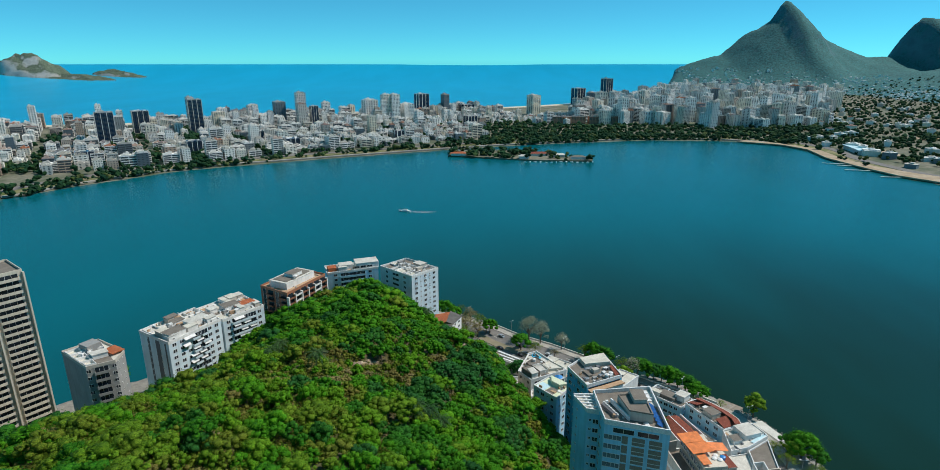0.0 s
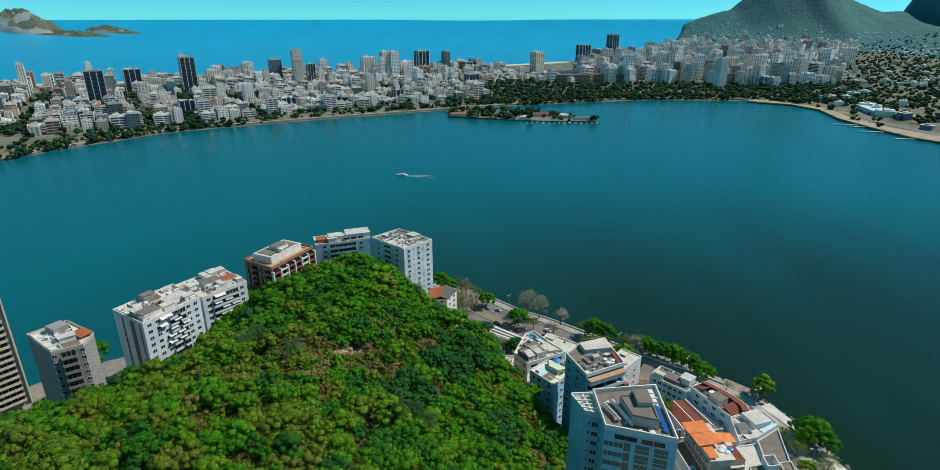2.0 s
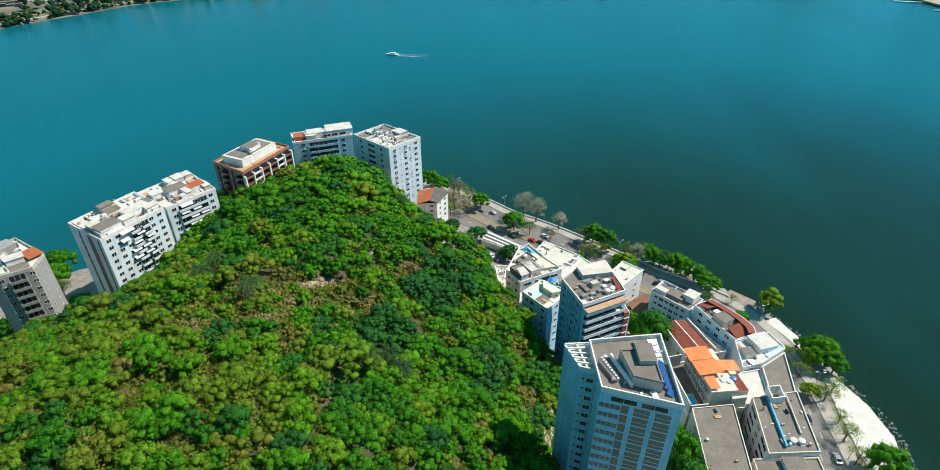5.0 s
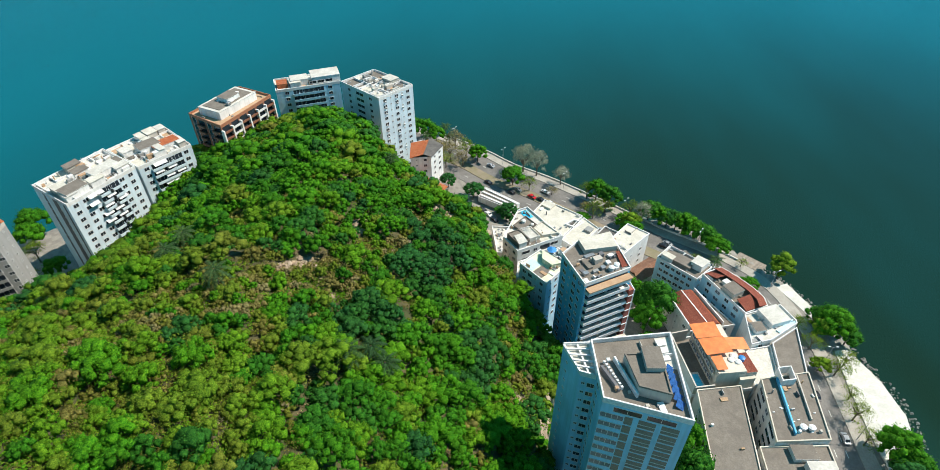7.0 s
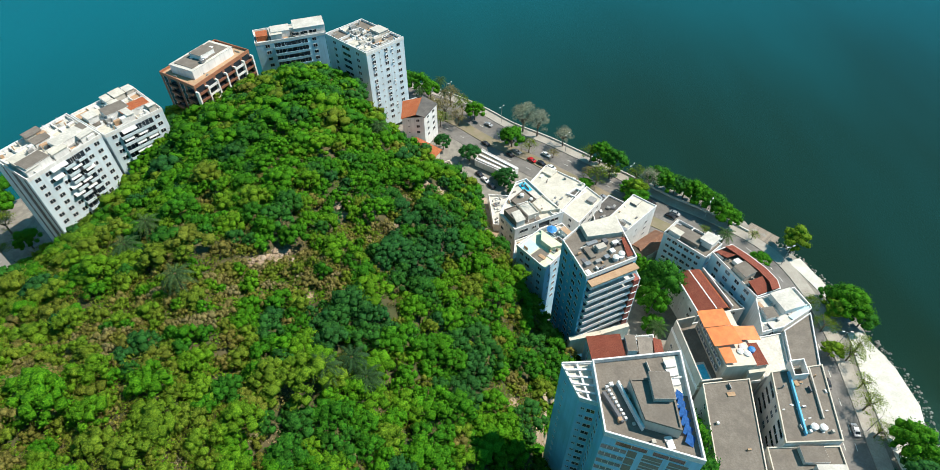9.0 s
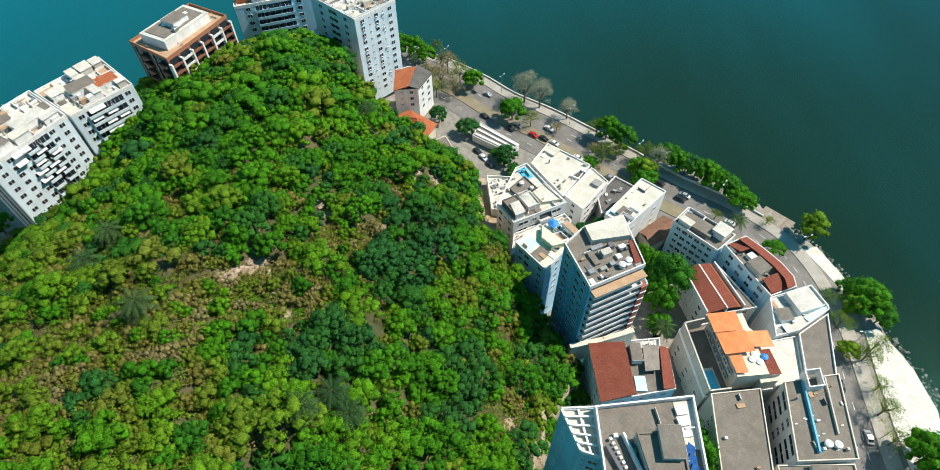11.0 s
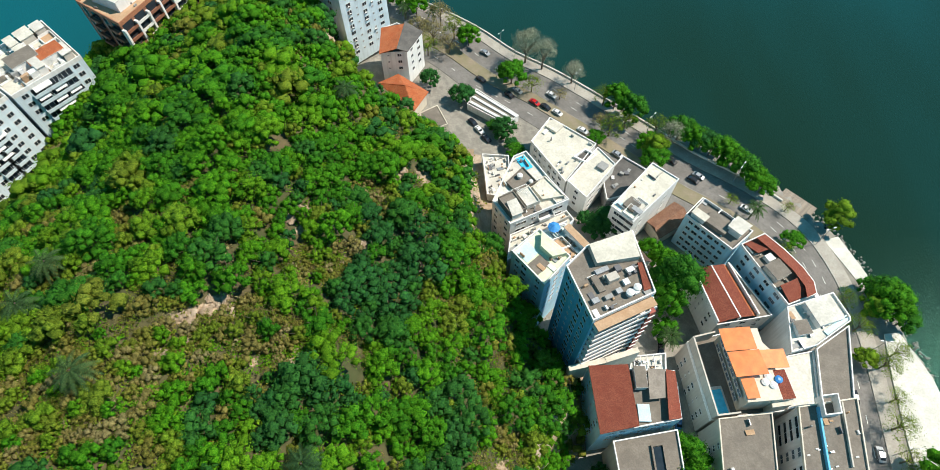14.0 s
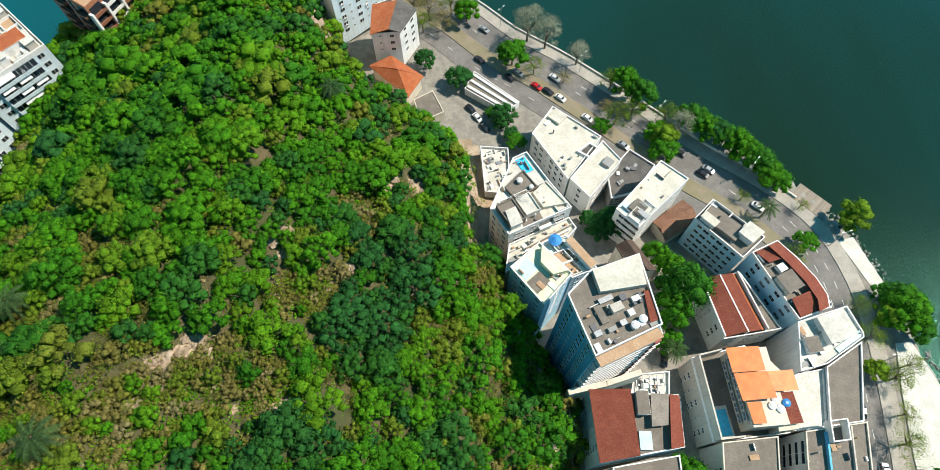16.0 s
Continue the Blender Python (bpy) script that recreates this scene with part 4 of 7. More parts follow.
def long_slab(x, y, w, d, floors, turn, mat, label):
    r = thing("slab_block", x, y, 2.6, label, "building", "slab blocks by the park")
    bm = bmesh.new()
    box(bm, -w / 2, w / 2, -d / 2, d / 2, 0, floors * 3.1)
    for k in range(int(w / 16) + 1):
        u = -w / 2 + k * w / int(w / 16)
        box(bm, u - 0.5, u + 0.5, -d / 2 - 0.5, d / 2 + 0.5, 0, floors * 3.1 + 0.6)
    part("wall", bm, mat, r)
    bm = bmesh.new()
    for f in range(floors):
        for k in range(int(w / 4)):
            u = -w / 2 + (k + 0.5) * w / int(w / 4)
            for s in (-1, 1):
                pane(bm, u - 1.2, u + 1.2, s * (d / 2 + 0.05), f * 3.1 + 0.9, f * 3.1 + 2.5, s)
    mesh_ob("glazing", bm, M_FARG, r, kind="stuff")
    bm = bmesh.new()
    ring(bm, [(-w / 2, -d / 2), (w / 2, -d / 2), (w / 2, d / 2), (-w / 2, d / 2)], 0.5, floors * 3.1, floors * 3.1 + 1)
    for k in range(int(w / 24)):
        box(bm, -w / 2 + 10 + k * 24, -w / 2 + 17 + k * 24, -3, 3, floors * 3.1, floors * 3.1 + 3.5)
    part("roof", bm, R_WHITE, r)
    r.rotation_euler = (0, 0, radians(turn))


M_BRICKW = paint("brick_wall", (0.5, 0.24, 0.14))
for x, y, w, fl, tn, mt, lb in ((250, 1512, 92, 6, 5, M_BRICKW, "long brick-red apartment slab"), (350, 1520, 88, 6, 4, M_BRICKW, "long brick-red apartment slab"), (270, 1600, 130, 7, 6, M_WHITE, "long white apartment slab"),
                                (410, 1620, 130, 7, 6, M_WHITE, "long white apartment slab"), (770, 1520, 62, 15, 8, M_CREAM, "tall cream apartment slab")):
    long_slab(x, y, w, 14, fl, tn, mt, lb)
for k in range(11):
    put("tall1" if k % 3 else "mid4", 478 + k * 26, 1515 - k * 8 + (k % 2) * 34, turn=8, sc=0.95, sz=0.85 if k % 3 else 1.15)

# the blocks further off, joined
co, fa, ti, ix, n = [], [], [], [], 0
parts_of = {}
for key, (w, root, high) in PROTO.items():
    pc, pf, pi, c = [], [], [], 0
    for ch in root.children:
        me = ch.data
        v = np.empty(len(me.vertices) * 3, np.float32)
        me.vertices.foreach_get("co", v)
        f = np.empty(len(me.loops), np.int32)
        me.loops.foreach_get("vertex_index", f)
        pc.append(v.reshape(-1, 3))
        pf.append(f.reshape(-1, 4) + c)
        pi.append(np.full(len(f) // 4, {"wall": 3 if key == "tow" else 0, "glazing": 1, "roof": 2, "pier": 0}[ch.name.split(".")[0]]))
        c += len(me.vertices)
    parts_of[key] = (np.concatenate(pc), np.concatenate(pf), np.concatenate(pi))
for key, m in REST:
    c, f, i = parts_of[key]
    M = np.array(m)
    co.append(c @ M[:3, :3].T + M[:3, 3])
    fa.append(f + n)
    ix.append(i)
    ti.append(np.full(len(c), rnd.random()))
    n += len(c)
raw_mesh("city_blocks", np.concatenate(co), np.concatenate(fa), [M_CITYT, M_FARG, M_CITYTR, M_TOWERG], np.concatenate(ix), "stuff", "crowded pale apartment blocks of the city by the sea", "buildings", False, np.concatenate(ti))

# trees of the far shore and parks, and small houses on the slopes
ico = bmesh.new()
bmesh.ops.create_icosphere(ico, subdivisions=1, radius=1.0)
ico.verts.ensure_lookup_table()
IV = np.array([v.co[:] for v in ico.verts])
IF = np.array([[v.index for v in f.verts] for f in ico.faces])
ico.free()
rs = np.random.RandomState(3)


def clumps(name, pts, rad, mat, label, category="trees", lumps=4):
    """Small far trees, each of several uneven tufts."""
    co, fa, ti, n = [], [], [], 0
    for k, (x, y, z) in enumerate(pts):
        r = rad * rs.uniform(0.55, 1.45)
        t = rs.uniform(0.0, 0.16) if rs.rand() < 0.85 else rs.uniform(0.2, 0.72)
        far = math.hypot(x, y) > 1350
        for i in range((1 if x > 0 else 2) if far else lumps):
            a, q = rs.uniform(0, 6.28), r * rs.uniform(0.1, 0.75)
            m = r * rs.uniform(0.55, 0.85) if far else r * rs.uniform(0.3, 0.6)
            co.append(IV * rs.uniform(0.7, 1.3, len(IV))[:, None] * (m, m, m * 0.8) + (x + q * math.cos(a), y + q * math.sin(a), z + r * rs.uniform(0.25, 1.0)))
            fa.append(IF + n)
            ti.append(np.full(len(IV), t))
            n += len(IV)
    return raw_mesh(name, np.concatenate(co), np.concatenate(fa), mat, kind="stuff", label=label, category=category, smooth=False, tint=np.concatenate(ti))


pts = []
line = smooth_line(FAR_SHORE[2:17], 7)
for p, q in zip(line, line[1:]):
    u = (Vector(q) - Vector(p)).normalized()
    r = Vector((-u.y, u.x))
    for s in (0, 14, 22, 34, 58):
        if rs.rand() < ((0.9 if p[0] < -330 else (0.75 if 60 < p[0] < 520 else 0.0)) if s == 0 else (0.75 if 60 < p[0] < 560 else (0.5 if p[0] < 500 else 0.12))):
            c = Vector(p) + r * (s + rs.uniform(-2, 4)) + u * rs.uniform(-4, 4)
            pts.append((c.x, c.y, 0.6 if s == 0 else 2.5))
# tree-lined canal and street
for a, b, n, wd in (((-740, 1536), (-432, 918), 260, 9), ((-944, 1398), (-707, 942), 130, 7), ((-700, 860), (-640, 830), 40, 14)):
    for k in range(n):
        f = rs.rand()
        pts.append((a[0] + (b[0] - a[0]) * f + rs.uniform(-wd, wd), a[1] + (b[1] - a[1]) * f + rs.uniform(-wd, wd), 4.5))
for k in range(1500):
    y = rs.uniform(1080, 2300)
    x = rs.uniform(0.02, 0.8) * y
    ax, ay = np.array([x]), np.array([y])
    if within(FARP, ax, ay)[0] and gap(FAR_SHORE, ax, ay, False)[0] > 10 and (y < 1450 or x > 0.55 * y) and not inside([(640, 700), (800, 650), (780, 900), (760, 1120), (640, 1150)], x, y):
        pts.append((x, y, 2.5 + max(0, peaks(ax, ay)[0] - 14)))
for k in range(600):
    y = rs.uniform(400, 1300)
    x = rs.uniform(640, 1500)
    ax, ay = np.array([x]), np.array([y])
    if within(FARP, ax, ay)[0] and gap(FAR_SHORE, ax, ay, False)[0] > 75:
        pts.append((x, y, 2.5))
for k in range(700):
    p = O + U * rs.uniform(-700, 900) + V * rs.choice([66 + 3.0 * 33, 66 + 7 * 33, 66 + 11 * 33]) + V * rs.uniform(-7, 7)
    if within(FARP, np.array([p.x]), np.array([p.y]))[0]:
        pts.append((p.x, p.y, 2.5))
for k in range(3000):
    y = rs.uniform(900, 2900)
    x = rs.uniform(0.42, 0.98) * y
    ax, ay = np.array([x]), np.array([y])
    if within(FARP, ax, ay)[0] and gap(FAR_SHORE, ax, ay, False)[0] > 85:
        pts.append((x, y, 2.5 + max(0, peaks(ax, ay)[0] - 14)))
for k in range(1500):
    p = O + U * rs.uniform(-700, 900) + V * rs.uniform(50, 560)
    if within(FARP, np.array([p.x]), np.array([p.y]))[0]:
        pts.append((p.x, p.y, 3.5))
for k in range(2600):
    y = rs.uniform(1130, 1620)
    x = rs.uniform(20, 0.64 * y)
    if within(FARP, np.array([x]), np.array([y]))[0] and gap(FAR_SHORE, np.array([x]), np.array([y]), False)[0] > 14 and not (y > 1480 and x > 190):
        pts.append((x, y, 2.5))
clumps("far_trees", pts, 5.6, M_LEAF_FAR, "dense trees along the far shore and parks")
# the club's island with its trees and low red roofs
isl = [(-38, 1000), (40, 972), (110, 952), (200, 946), (206, 968), (150, 1000), (110, 1050), (40, 1070), (-30, 1064)]
bm = bmesh.new()
prism(bm, isl, -2, 2.2)
tagged(mesh_ob("island_ground", bm, M_CITYG), label="low built island close to the far shore", category="island", kind="structure")
pts = []
while len(pts) < 150:
    x, y = rs.uniform(-40, 205), rs.uniform(945, 1072)
    if inside(isl, x, y) and rs.rand() < (0.9 if x < 110 or y > 985 else 0.3):
        pts.append((x, y, 2.0))
clumps("island_trees", pts, 5.5, M_LEAF_FAR, "dark trees on the low island")
for x, y, w, d, mt in ((-20, 1000, 26, 10, T_ORANGE), (120, 1000, 30, 14, T_RED), (150, 985, 22, 10, R_WHITE), (90, 968, 16, 8, R_WHITE), (180, 960, 24, 7, R_GREY)):
    r = thing("club_house", x, y, 2.2, "low club house with a wide roof on the island", "building", "club houses on the island")
    bm = bmesh.new()
    box(bm, -w / 2, w / 2, -d / 2, d / 2, 0, 4)
    part("wall", bm, M_WHITE2, r)
    bm = bmesh.new()
    vs = [bm.verts.new(c) for c in ((-w / 2 - 1, -d / 2 - 1, 4), (w / 2 + 1, -d / 2 - 1, 4), (w / 2 + 1, d / 2 + 1, 4), (-w / 2 - 1, d / 2 + 1, 4), (-w / 4, 0, 6.5), (w / 4, 0, 6.5))]
    for q in ((0, 1, 5, 4), (1, 2, 5), (2, 3, 4, 5), (3, 0, 4), (3, 2, 1, 0)):
        bm.faces.new([vs[i] for i in q])
    part("roof", bm, mt, r)
# sailing boats moored at the island and one out on the water
for k in range(14):
    bm = bmesh.new()
    box(bm, -2.5, 2.5, -0.8, 0.8, -0.3, 0.7)
    box(bm, -0.8, 1.2, -0.6, 0.6, 0.7, 1.4)
    ob = mesh_ob("moored_boat", bm, M_TRIM)
    ob.location, ob.rotation_euler = (90 + k * 8.5, 941 + 4 * math.sin(k), 0.1), (0, 0, k * 1.3)
    tagged(ob, label="small white boat moored at the island", category="boat", group="moored boats")
bt = thing("motor_boat", -72, 620, 0.0, "white motor boat with a wake on the lagoon", "boat")
bm = bmesh.new()
vs = [bm.verts.new(c) for c in ((-6, -1.6, 1.2), (3, -1.6, 1.3), (7, 0, 1.6), (3, 1.6, 1.3), (-6, 1.6, 1.2), (-6, -1.1, -0.4), (3, -1.1, -0.4), (6, 0, -0.1), (3, 1.1, -0.4), (-6, 1.1, -0.4))]
bm.faces.new(vs[:5])
for k in range(5):
    bm.faces.new((vs[k], vs[5 + k], vs[5 + (k + 1) % 5], vs[(k + 1) % 5]))
part("hull", bm, M_TRIM, bt)
bm = bmesh.new()
box(bm, -3, 2, -1.1, 1.1, 1.2, 2.6)
part("cabin", bm, M_TRIM, bt)
bm = bmesh.new()
for sgn in (-1, 1):
    vs = [bm.verts.new(c) for c in ((-5, sgn * 0.8, 0.05), (-5, sgn * 1.8, 0.05), (-22, sgn * 3.2, 0.05), (-38, sgn * 4.4, 0.05), (-22, sgn * 2.2, 0.05))]
    bm.faces.new(vs if sgn < 0 else vs[::-1])
part("wake", bm, plain("wake_foam", (0.5, 0.55, 0.56), 0.6, vary=0.5, scale=0.6), bt)
bt.rotation_euler = (0, 0, radians(174))
# houses climbing the mountain's shoulder
bm = bmesh.new()
for k in range(2200):
    x, y = rs.uniform(1250, 2100), rs.uniform(2300, 3900)
    h = peaks(np.array([x]), np.array([y]))[0] - 14
    if not within(FARP, np.array([x]), np.array([y]))[0] or h < 4 or h > 120 or rs.rand() < h / 140:
        continue
    s = rs.uniform(3, 6)
    box(bm, x - s, x + s, y - s, y + s, h - 8, h + rs.uniform(4, 9))
tagged(mesh_ob("hillside_houses", bm, M_CITYW), label="crowded pale houses climbing the mountain slope", category="houses", kind="stuff")
# low houses scattered through the green quarter, jetties and the far stand
for k in range(75):
    y = rnd.uniform(820, 2100)
    x = y * rnd.uniform(0.5, 0.85)
    if within(FARP, np.array([x]), np.array([y]))[0] and gap(FAR_SHORE, np.array([x]), np.array([y]), False)[0] > 60 and math.hypot(x, y) > NEAR - 250:
        rr = thing("low_house", x, y, 2.6 + max(0, peaks(np.array([x]), np.array([y]))[0] - 14), "low pale house among trees", "house", "houses among the far trees")
        w, d, h = rnd.uniform(10, 26), rnd.uniform(8, 14), rnd.uniform(6, 12)
        bm = bmesh.new()
        box(bm, -w / 2, w / 2, -d / 2, d / 2, -3, h)
        part("wall", bm, M_CITYW, rr)
        bm = bmesh.new()
        box(bm, -w / 2 - 0.5, w / 2 + 0.5, -d / 2 - 0.5, d / 2 + 0.5, h, h + 0.6)
        box(bm, -w / 5, w / 6, -d / 4, d / 4, h + 0.6, h + 2.6)
        part("roof", bm, M_CITYR, rr)
        rr.rotation_euler = (0, 0, rnd.uniform(0, 3))
for x, y, tn, ln in ((585, 925, 160, 34), (585, 866, 165, 34), (592, 905, 160, 26), (598, 812, 170, 26)):
    bm = bmesh.new()
    box(bm, -ln / 2, ln / 2, -1.4, 1.4, 0.6, 1.1)
    for k in range(5):
        for s in (-1.1, 1.1):
            tube(bm, -ln / 2 + 2 + k * (ln - 4) / 4, s, -3, 0.6, 0.2, 0.2, 6)
    ob = mesh_ob("jetty", bm, M_DECK)
    ob.location, ob.rotation_euler = (x, y, 0), (0, 0, radians(tn))
    tagged(ob, label="pale jetty on piles at the far shore", category="jetty", group="jetties of the far shore")
# grandstand by the racecourse
gs = thing("grandstand", 694, 1036, 2.6, "long low building with a pale blue roof", "building")
bm = bmesh.new()
box(bm, -38, 38, -11, 11, 0, 7)
part("wall", bm, M_WHITE2, gs)
bm = bmesh.new()
box(bm, -41, 41, -13, 13, 7, 8)
part("roof", bm, R_BLUE, gs)
gs.rotation_euler = (0, 0, radians(-104))

# ---- buildings at the foot of the hill ----
def cols(kinds, lo=0.08, hi=0.92):
    n = len(kinds)
    return [(lo + (hi - lo) * (k + 0.5) / n, c) for k, c in enumerate(kinds)]


W, D, S, WW, CW = "window", "dark_window", "small_window", "wide_window", "curtain_window"

# pale blue tower beside the wood
nt = building("apartment_tower", [(34.2, 127), (49.3, 122.3), (50.2, 142.5), (34, 140.5)], 8, 73, M_TOWER, R_GREY, "pale blue apartment tower with brown panels and roof solar panels", 2.75, 1.1,
              {0: ([(0.07, CW), (0.205, CW), (0.33, "narrow_panel"), (0.54, "panel"), (0.8, "panel")], 1, 21), 1: (cols([W, "pale_balcony", "pale_balcony", W]), 1, 20), 3: (cols([S, W]), 0, 18)}, M_TRIM)
wing = [(31.2, 133.8), (34.3, 132.8), (34.1, 140.9), (28.7, 140.6)]
b = nt.location
bm = bmesh.new()
prism(bm, [(x - b.x, y - b.y) for x, y in wing], 0, 62.2)
part("wing", bm, M_TOWER, nt)
bm = bmesh.new()
ring(bm, [(x - b.x, y - b.y) for x, y in wing], 0.25, 62.2, 63.4)
part("parapet", bm, M_TRIM, nt)
facade(nt, wing, 0, 8 + 0.6, 2.75, 3, 22, [(0.25, S), (0.7, W)], M_TOWER, b)
facade(nt, wing, 3, 8 + 0.6, 2.75, 3, 22, [(0.3, S)], M_TOWER, b)
bm = bmesh.new()
prism(bm, [(x - b.x, y - b.y) for x, y in inset(ccw(wing), 0.3)], 62.25, 62.9)
part("pergola_roof", bm, R_CREAM, nt)
WQ = [Vector(v) for v in wing]
for k in range(6):
    beam(nt, WQ[0].lerp(WQ[3], k / 5), WQ[1].lerp(WQ[2], k / 5), 71.4, 0.3, 0.3, "pergola_beam", M_TRIM)
for k in range(3):
    beam(nt, WQ[0].lerp(WQ[1], k / 2), WQ[3].lerp(WQ[2], k / 2), 71.2, 0.35, 0.26, "pergola_beam", M_TRIM)
pent = [(40.6, 128.2), (46.2, 126.4), (46.4, 136), (39.4, 135.6)]
bm = bmesh.new()
prism(bm, [(x - b.x, y - b.y) for x, y in pent], 63.9, 66.4)
part("penthouse", bm, M_BEIGE, nt)
bm = bmesh.new()
prism(bm, [(x - b.x, y - b.y) for x, y in inset(ccw(pent), 0.3)], 66.4, 66.5)
ring(bm, [(x - b.x, y - b.y) for x, y in pent], 0.3, 66.4, 66.8)
part("penthouse_roof", bm, R_GREY, nt)
block(nt, 42.6, 46.0, 131.5, 136.4, 73.0, 75.6, M_BEIGE, "lift_house", cap=R_GREY)
bm = bmesh.new()
prism(bm, [(x - b.x, y - b.y) for x, y in ((46.8, 134.2), (49.8, 134), (49.9, 142), (46.9, 141.6))], 63.95, 64.05)
part("terrace_floor", bm, R_WHITE, nt)
facade(nt, [(34.2, 127), (49.3, 122.3), (50.2, 142.5), (34, 140.5)], 0, 68.6, 2.7, 0, 1, [(0.3, "strip_window"), (0.68, "strip_window")], M_TOWER, b)
block(nt, 39.0, 39.4, 127.4, 136.4, 71.9, 73.2, M_TRIM, "dividing_wall", turn=18)
block(nt, 36.0, 36.6, 128.6, 134.6, 71.9, 72.8, M_DGREY, "hedge_trough", turn=24)
for k in range(9):
    bx = block(nt, 35.6 + k * 0.28, 36.1 + k * 0.28, 135.1 - k * 0.72, 135.6 - k * 0.72, 71.95, 72.7, M_TRIM, "planter", turn=20)
for k in range(6):
    bm = bmesh.new()
    box(bm, -0.85, 0.85, -0.95, 0.95, 0, 0.06, 0, pose(48.0 - b.x, 126.0 + k * 1.55 - b.y, 64.2, 0, 24, -28))
    ob = part("solar_panel", bm, M_SOLAR, nt, "blue solar panel")
for k in range(3):
    bm = bmesh.new()
    box(bm, -0.9, 0.9, -0.7, 0.7, 0, 0.5, 0, pose(47.8 - b.x, 136.5 + k * 1.8 - b.y, 64.0, 0, 0, 10))
    part("roof_box", bm, M_TRIM, nt)

# blue tower with striped balconies
mt = building("apartment_tower", [(40.7, 177.7), (54.5, 184.4), (51.5, 199.7), (41, 195.6), (36, 190.4)], 8, 52, M_BLUE2, R_GREY, "blue-sided apartment tower with white balcony bands and cluttered roof", 3.0, 0.9,
              {4: (cols([D, S, D, W]), 0, 12), 1: (cols([W, "pale_balcony", W]), 1, 10), 3: (cols([W, W]), 0, 10)}, M_TRIM, bands=False)
b = mt.location
for f in range(1, 12):
    bm = bmesh.new()
    z = 43.0 - f * 3.0
    m = pose(47.6 - b.x, 181.05 - b.y, z, 0, 0, 25.9)
    box(bm, -7.2, 7.2, -1.7, 0.02, 0, 0.22, 0, m)
    box(bm, -7.2, 7.2, -1.7, -1.55, 0.22, 1.15, 0, m)
    for x in (-7.2, 7.05, -0.07):
        box(bm, x, x + 0.15, -1.55, 0, 0.22, 1.15, 0, m)
    box(bm, -6.9, 6.9, -0.03, 0.03, 0.22, 2.5, 1, m)
    mesh_ob("balcony", bm, [M_TRIM, M_GLASS], mt)
bm = bmesh.new()
prism(bm, [(x - b.x, y - b.y) for x, y in ((41.2, 195.3), (42.5, 190.6), (52, 192.4), (51.1, 199.1))], 43.2, 44.9)
part("penthouse_roof", bm, R_CREAM, mt, "cream painted terrace roof")
bm = bmesh.new()
prism(bm, [(x - b.x, y - b.y) for x, y in ((51.6, 191.5), (53.0, 191.8), (54.0, 185.4), (52.2, 184.7))], 43.2, 43.7)
part("tiled_strip", bm, T_RED, mt, "red tiled roof strip")
bm = bmesh.new()
box(bm, -7.3, 7.3, -1.6, 1.6, 0, 0.35, 0, pose(47.9 - b.x, 180.6 - b.y, 41.6, 0, 0, 25.9))
part("terrace", bm, R_TERR, mt, "brown terrace below the roof")
side = [(54.7, 184.7), (57.6, 185.3), (54.7, 200.0), (51.8, 199.6)]
bm = bmesh.new()
prism(bm, [(x - b.x, y - b.y) for x, y in side], 0, 33.2)
ring(bm, [(x - b.x, y - b.y) for x, y in side], 0.2, 33.2, 34.2)
part("side_wing", bm, M_WHITE, mt)
bm = bmesh.new()
prism(bm, [(x - b.x, y - b.y) for x, y in inset(ccw(side), 0.25)], 33.21, 33.3)
part("terrace", bm, R_CREAM, mt)
bm = bmesh.new()
box(bm, -0.8, 0.8, -2.6, 2.6, 0, 0.12, 0, pose(55.9 - b.x, 190.6 - b.y, 33.31, 0, 0, 11))
part("pool_water", bm, M_POOL, mt)
m = pose(47.6 - b.x, 181.05 - b.y, 0, 0, 0, 25.9)
bm = bmesh.new()
box(bm, 7.25, 8.9, -1.9, 0.3, 0, 36.5, 0, m)
for f in range(12):
    box(bm, 7.15, 9.0, -2.1, 0.3, 1.2 + f * 3.0, 1.45 + f * 3.0, 1, m)
mesh_ob("stair_tower", bm, [paint("brick_red_wall", (0.34, 0.08, 0.055)), M_TRIM], mt, "brick red stair strip with white ledges")
for x, y, w, d, h, mtl in ((42.5, 186.2, 1.6, 4, 0.7, R_GREY), (45.6, 187.6, 2.6, 1.8, 1.6, M_BEIGE), (48.6, 186.8, 1.4, 1.4, 0.8, M_TRIM), (44.5, 183.2, 1.8, 1.0, 0.8, M_GREY), (46.8, 184.6, 1.4, 1.2, 0.9, M_METAL),
                           (43.6, 189.4, 3.2, 1.2, 0.9, M_METAL), (47, 189.8, 1.4, 1.4, 1.4, M_DGREY), (49.8, 189.8, 1.8, 1.2, 0.8, M_TRIM), (41.6, 182.2, 1.6, 1.2, 0.9, M_METAL), (50.4, 184.6, 1.2, 1.4, 1.0, M_TRIM)):
    block(mt, x - w / 2, x + w / 2, y - d / 2, y + d / 2, 51.15, 51.1 + h, mtl, "roof_plant", turn=25)
for x, y in ((49.0, 184.0), (50.7, 185.3)):
    tank(mt, x, y, 51.2, 0.85, 1.2)

